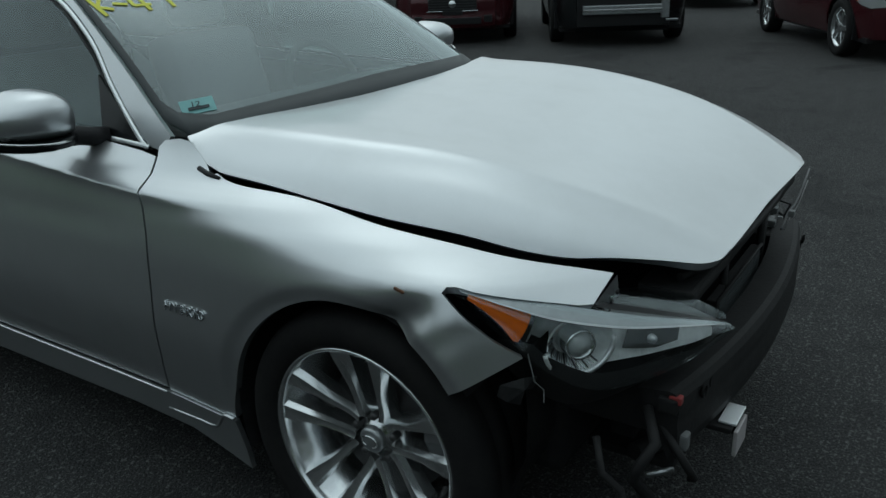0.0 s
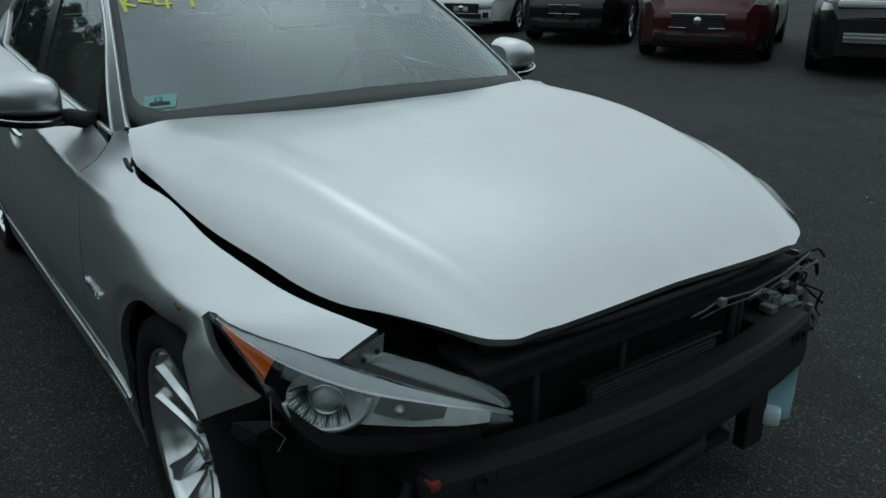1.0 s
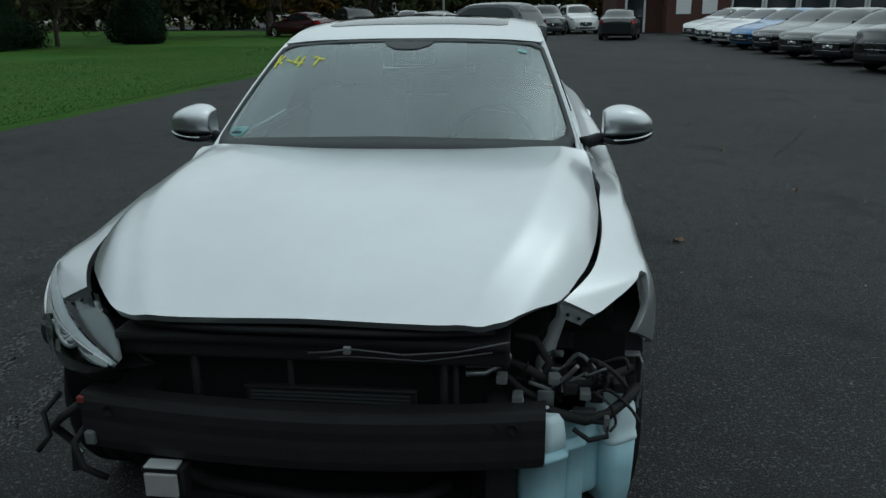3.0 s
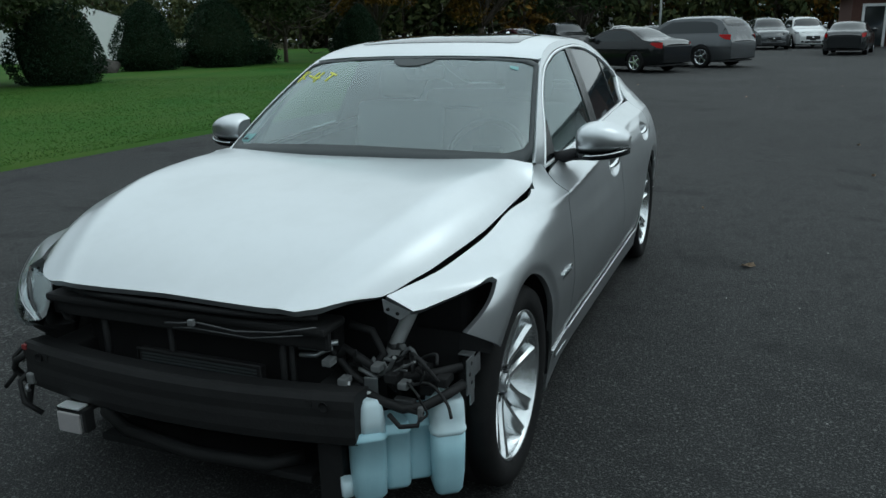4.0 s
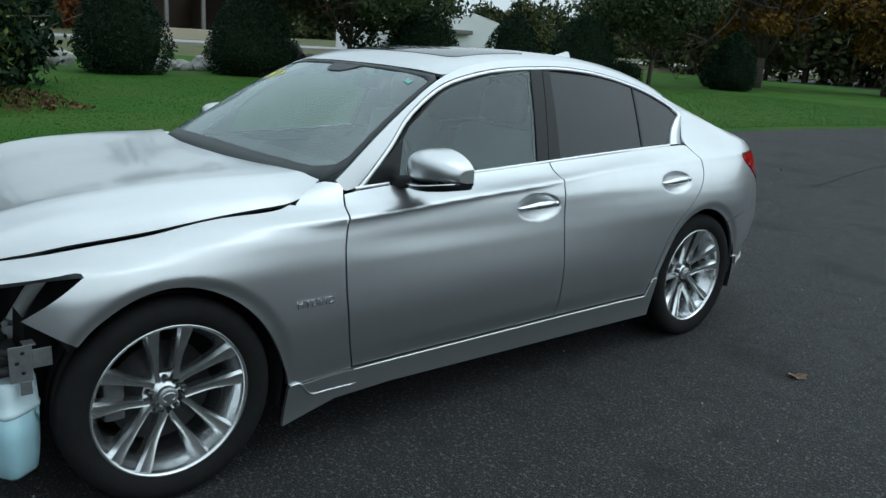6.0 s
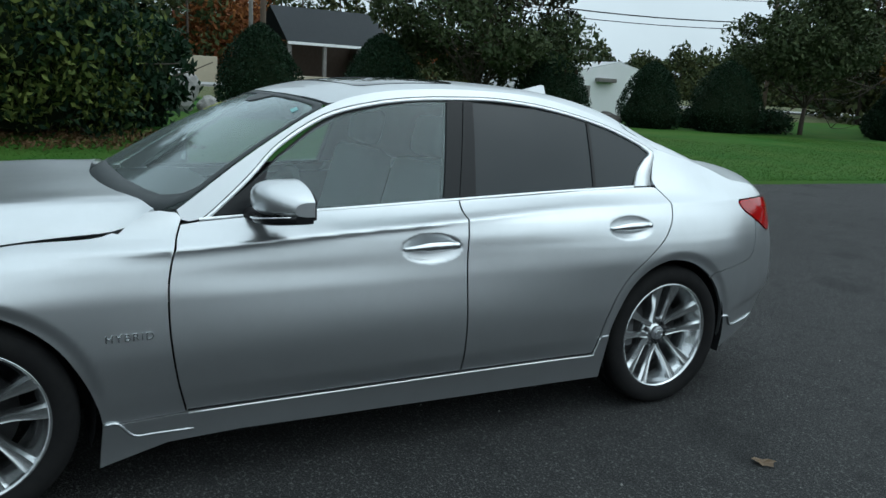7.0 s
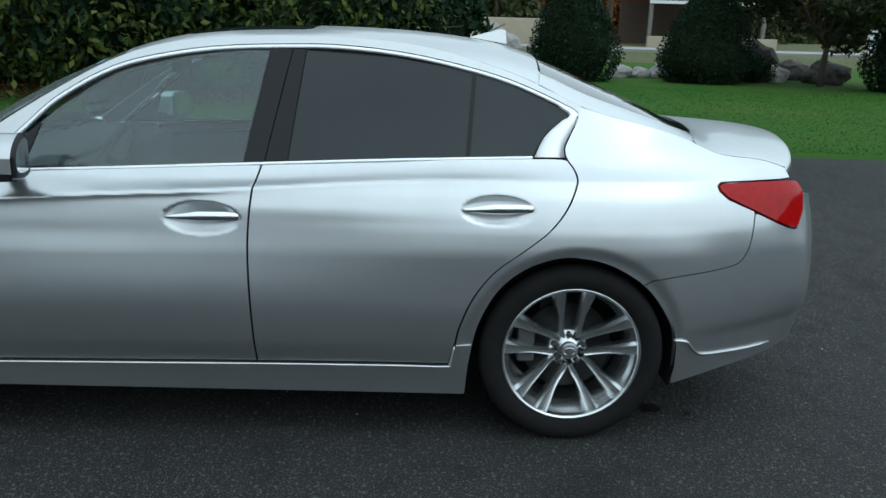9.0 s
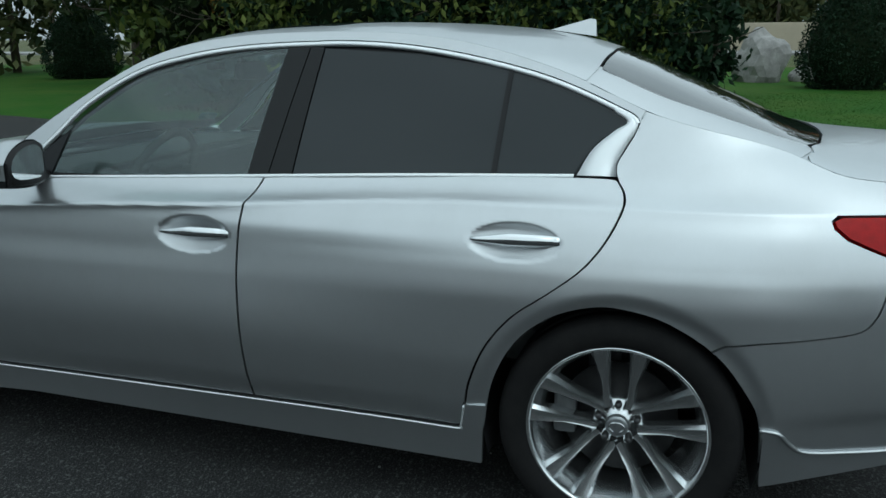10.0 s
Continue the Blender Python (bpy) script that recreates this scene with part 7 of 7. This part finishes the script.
    for p, q in zip(rws, rws[1:]):
        for j in range(9):
            nose.faces.new((p[j], q[j], q[j + 1], p[j + 1])).smooth = True
    nose.faces.new([r[0] for r in rws] + [r[-1] for r in rws[::-1]])
    bmesh.ops.recalc_face_normals(nose, faces=nose.faces)
    part("nose", nose, paint, th)
    tw = float(bx(np.array([L]), .5)[0])
    part("tail", boxes(((-tw + .01, L - .10, .30), (tw - .01, L, e(L) + .02)), bevel=.03), paint, th)
    part("floor_pan", boxes(((-W / 2 + .12, .25, .20), (W / 2 - .12, L - .2, .26))), GRILLE, th)
    part("wheel_housing", boxes(((-W / 2 + .06, a1 - r - .03, .22), (W / 2 - .06, a1 + r + .03, r * 2 + .02))), GRILLE, th)
    part("wheel_housing", boxes(((-W / 2 + .06, a2 - r - .03, .22), (W / 2 - .06, a2 + r + .03, r * 2 + .02))), GRILLE, th)
    before = set(th.children)
    zg = e(0)
    if front == "grille":
        g = part("grille", boxes(((-.36, -.018, zg - .20), (.36, .02, zg - .03)), bevel=.012), GRILLE, th)
        part("grille_trim", boxes(((-.38, -.022, zg - .03), (.38, .0, zg - .012)), bevel=.004), CHROME, g)
        part("grille_trim", boxes(((-.38, -.022, zg - .215), (.38, .0, zg - .2)), bevel=.004), CHROME, g)
        for k in range(4):
            part("grille_bar", boxes(((-.35, -.024, zg - .18 + k * .038), (.35, -.018, zg - .172 + k * .038))), DARK_METAL, g)
        part("badge", lathe([(-.03, .0), (-.03, .05), (-.02, .055)], 16, "y"), CHROME, g).location = (0, 0, zg - .11)
    elif front == "kidney":
        for s in (-1, 1):
            g = part("grille", boxes(((s * .03, -.018, zg - .17), (s * .26, .02, zg - .04)), bevel=.012), GRILLE, th)
            part("grille_trim", boxes(((s * .02, -.021, zg - .04), (s * .27, .0, zg - .025)), bevel=.004), CHROME, g)
            part("grille_trim", boxes(((s * .02, -.021, zg - .18), (s * .27, .0, zg - .168)), bevel=.004), CHROME, g)
    elif front == "spindle":
        g = bmesh.new()
        vs = [g.verts.new((x, -.02, z)) for x, z in ((-.30, zg - .02), (.30, zg - .02), (.19, zg - .14), (.36, .27), (-.36, .27), (-.19, zg - .14))]
        g.faces.new(vs)
        bmesh.ops.solidify(g, geom=g.faces[:], thickness=.02)
        g = part("grille", g, GRILLE, th)
        part("grille_trim", boxes(((-.38, -.03, .245), (.38, .0, .262)), bevel=.004), CHROME, g)
        part("badge", lathe([(-.035, .0), (-.035, .055), (-.02, .06)], 16, "y"), CHROME, g).location = (0, 0, zg - .10)
    if front != "spindle":
        part("air_intake", boxes(((-.42, -.014, .30), (.42, .02, .40)), bevel=.01), GRILLE, th)
        part("number_plate", boxes(((-.15, -.022, .44), (.15, -.012, .52)), bevel=.002), PLATE if style != "suv" else GRILLE, th)
    for ob in set(th.children) - before:
        ob.location.y = -bow * .93
    for s in (-1, 1):
        part("fog_lamp_recess", boxes(((s * (hw - .19), -.012 - bow * .45, .32), (s * (hw - .05), .02, .42)), bevel=.01), GRILLE, th)
    a = radians(heading)
    th.matrix_world = Matrix.Translation((at[0], at[1], 0)) @ Matrix.Rotation(a + math.pi / 2, 4, "Z")
    return th


ROW = 209.0  # the way in which the slanted row looks
parked_car("suv", PAINT_MAROON, "dark maroon crossover with a chrome grille, parked in a row", (8.35, 5.65), ROW)
parked_car("suv", PAINT_BLACK, "black crossover parked in a row beside a white car", (8.6, 8.55), ROW, "kidney")
parked_car("hatch", PAINT_WHITE, "white compact car with amber side lamps, parked in a row", (8.55, 11.35), ROW)
parked_car("sedan", PAINT_WHITE, "white sedan with a wide black grille, parked in a row", (8.30, 14.15), ROW, "spindle", amber=False)
for k, (st, pt, fr, lb) in enumerate((("suv", PAINT_BLACK, "kidney", "black crossover with twin grilles, parked in a row"), ("sedan", PAINT_DARK, "grille", "dark grey sedan parked in a row"),
                                      ("sedan", PAINT_GREEN, "grille", "grey-green sedan parked in a row"), ("sedan", PAINT_DARK, "grille", "dark grey sedan parked in a row"),
                                      ("sedan", PAINT_BLUE, "grille", "bright blue sedan parked in a row"), ("sedan", PAINT_WHITE, "kidney", "white sedan with twin grilles, parked in a row"),
                                      ("sedan", PAINT_WHITE, "kidney", "white sedan with twin grilles, parked in a row"), ("hatch", PAINT_WHITE, "grille", "white compact car parked in a row"))):
    parked_car(st, pt, lb, (8.25 - .09 * k, 16.95 + 2.7 * k), ROW, fr, amber=False)
parked_car("sedan", PAINT_MAROON, "dark red sedan parked at the edge of the row", (8.25, -.75), ROW, "grille")
parked_car("suv", PAINT_DARK, "dark car parked behind the row", (15.2, 3.4), ROW, "grille")
# damaged car without its bumper
wreck = parked_car("suv", PAINT_BLACK, "black crossover without its front bumper, beam bare", (8.75, 3.15), ROW, "bare", name="damaged_car", amber=False)
part("bumper_beam", boxes(((-.55, -.09, .44), (.52, -.03, .56)), bevel=.012), BARE_METAL, wreck)
part("beam_rib", boxes(((-.55, -.10, .485), (.52, -.09, .51)), bevel=.004), ALLOY, wreck)
part("front_opening", boxes(((-.62, -.03, .28), (.62, .02, .72)), bevel=.01), GRILLE, wreck)
part("beam_bracket", boxes(((.50, -.10, .38), (.60, -.02, .62)), ((.56, -.12, .34), (.72, -.09, .37)), bevel=.01), BARE_METAL, wreck)
part("pale_hood_cover", boxes(((-.66, .02, .845), (.66, .7, .93)), bevel=.04), PLATE, wreck)
# across the lot
ahead = math.degrees(math.atan2(1.5, -2.4))
parked_car("sedan", PAINT_BLACK, "black sedan with five-spoke alloy wheels beside the lawn", (-5.1, 26.7), ahead, "kidney", "cars by the lawn", amber=False)
parked_car("suv", PAINT_GREY, "grey crossover parked beside a black sedan", (-3.4, 29.8), ahead, "grille", "cars by the lawn", amber=False)
parked_car("suv", PAINT_BLACK, "black crossover parked beside the lawn", (-8.8, 44.0), -60, "grille", "cars by the lawn", amber=False)
parked_car("sedan", PAINT_MAROON, "dark red sedan parked beside the lawn", (-15.0, 46.3), ahead, "grille", "cars by the lawn", amber=False)
for fx, fy, st, pt, hd, lb in ((1.6, 45.5, "suv", PAINT_GREY, -80, "grey crossover parked far off"), (3.6, 47.5, "suv", PAINT_WHITE, -80, "white crossover parked far off"), (-.6, 47.0, "suv", PAINT_BLACK, -80, "black crossover parked far off"),
                               (5.2, 41.5, "sedan", PAINT_DARK, 80, "dark sedan seen from behind, parked far off"), (-2.8, 50.0, "sedan", PAINT_WHITE, -80, "white sedan parked far off"), (-5.4, 51.0, "sedan", PAINT_GREY, -80, "grey sedan parked far off"), (-8.0, 54.0, "hatch", PAINT_WHITE, -80, "white compact car parked far off")):
    parked_car(st, pt, lb, (fx, fy), hd, "grille", "far parked cars", amber=False)

# ---- small things on the asphalt ----
DRY_LEAF = material("dry_leaf", (.30, .21, .13), .8, vary=(60, .6, (.42, .33, .24)), obj_random=.3)
PEBBLE = material("pebble", (.20, .20, .19), .9, vary=(40, .6, (.32, .31, .30)), obj_random=.4)


def fallen_leaf(x, y, size, turn):
    bm = bmesh.new()
    ring = []
    for k in range(14):
        a = math.tau * k / 14
        r = size * (.6 + .4 * abs(math.cos(1.5 * a))) * (1.15 if k % 2 else .8)
        ring.append(bm.verts.new((math.cos(a) * r, math.sin(a) * r * .7, .012 + .010 * math.sin(2 * a + turn))))
    c = bm.verts.new((0, 0, .004))
    for k in range(14):
        bm.faces.new((c, ring[k], ring[(k + 1) % 14]))
    bmesh.ops.solidify(bm, geom=bm.faces[:], thickness=.0012)
    ob = part("fallen_leaf", bm, DRY_LEAF)
    ob.matrix_world = pose(x, y, .003, 0, 0, turn * 57)
    tagged(ob, "dry brown fallen leaf lying on the asphalt", "leaf", "fallen leaves")


fallen_leaf(1.517, 2.798, .052, .4)
for k in range(26):
    fallen_leaf(rnd.uniform(-5.5, 7), rnd.uniform(-5, 20), rnd.uniform(.012, .028), rnd.uniform(0, 6))
pb = bmesh.new()
for k in range(250):
    x, y, r = rnd.uniform(-5, 6), rnd.uniform(-5, 9), rnd.uniform(.002, .0055)
    g = bmesh.ops.create_icosphere(pb, subdivisions=1, radius=r)["verts"]
    bmesh.ops.translate(pb, vec=(x, y, r * .4), verts=g)
tagged(part("loose_grit", pb, PEBBLE), "loose pale grit scattered on asphalt", "grit", kind="stuff")
STAIN = material("oil_stain", (.006, .006, .006), .55, spec=.3)
for x, y, a, b_ in ((.62, 3.02, .045, .02), (.66, 3.12, .03, .015), (.60, 3.24, .04, .02), (.70, 2.72, .035, .014), (.64, 3.38, .02, .01)):
    bm = bmesh.new()
    bm.faces.new([bm.verts.new((x + math.cos(t) * a * rnd.uniform(.7, 1.2), y + math.sin(t) * b_ * 2 * rnd.uniform(.7, 1.2), .004)) for t in np.linspace(0, math.tau, 12, endpoint=False)])
    tagged(part("drip_stain", bm, STAIN), "small dark oily drip stain on the asphalt", "stain", "drip stains")
SEAM = material("crack_filler", (.008, .008, .008), .8, spec=.2)


def crack(pts, w):
    bm = bmesh.new()
    prev = None
    for i, (x, y) in enumerate(crom(pts, 7)):
        o = w * rnd.uniform(.4, 1.2)
        jx, jy = rnd.uniform(-.02, .02), rnd.uniform(-.02, .02)
        row = (bm.verts.new((x + jx - o, y + jy - o, .004)), bm.verts.new((x + jx + o, y + jy + o, .004)))
        if prev:
            bm.faces.new((prev[0], prev[1], row[1], row[0]))
        prev = row
    tagged(part("asphalt_crack", bm, SEAM), "thin dark irregular crack in the asphalt", "crack", "cracks")


crack([(-3.2, 23.0), (-2.6, 19), (-2.2, 16), (-1.9, 12), (-1.4, 9)], .03)
crack([(2.0, 12.5), (5, 12.9), (8, 13.0), (10, 13.2)], .02)
crack([(-6, 13), (-4, 13.4), (-1, 13.2), (2, 12.5)], .02)
crack([(3.0, 6.0), (3.6, 7.2), (3.9, 8.0)], .03)
PALE = material("pale_scuff", (.10, .10, .098), .9, vary=(30, .9, (.05, .05, .05)))
for pts, w in (([(-2.6, -1.2), (-2.3, -.2), (-2.2, .8), (-2.25, 2.2)], .02), ([(-3.0, .2), (-2.7, 1.4), (-2.6, 2.6)], .015), ([(-1.35, -.1), (-1.42, .5), (-1.6, 1.2), (-1.75, 2.2)], .02),
               ([(-1.6, -.4), (-1.7, .4), (-1.95, 1.3), (-2.1, 2.6)], .02), ([(-1.95, -.6), (-2.0, .3), (-2.2, 1.0)], .02), ([(-1.5, .9), (-1.62, 1.5), (-1.72, 2.0)], .02)):
    bm = bmesh.new()
    for (x, y) in crom(pts, 40):
        for k in range(4):
            r = rnd.uniform(.002, .008)
            px, py = x + rnd.gauss(0, .04), y + rnd.gauss(0, .03)
            bm.faces.new([bm.verts.new((px + math.cos(t) * r * rnd.uniform(.6, 1.5), py + math.sin(t) * r * 2, .0035)) for t in np.linspace(0, math.tau, 6, endpoint=False)])
    tagged(part("scuff_marks", bm, PALE), "faint pale chalky scuffs on the asphalt", "scuff", kind="stuff")
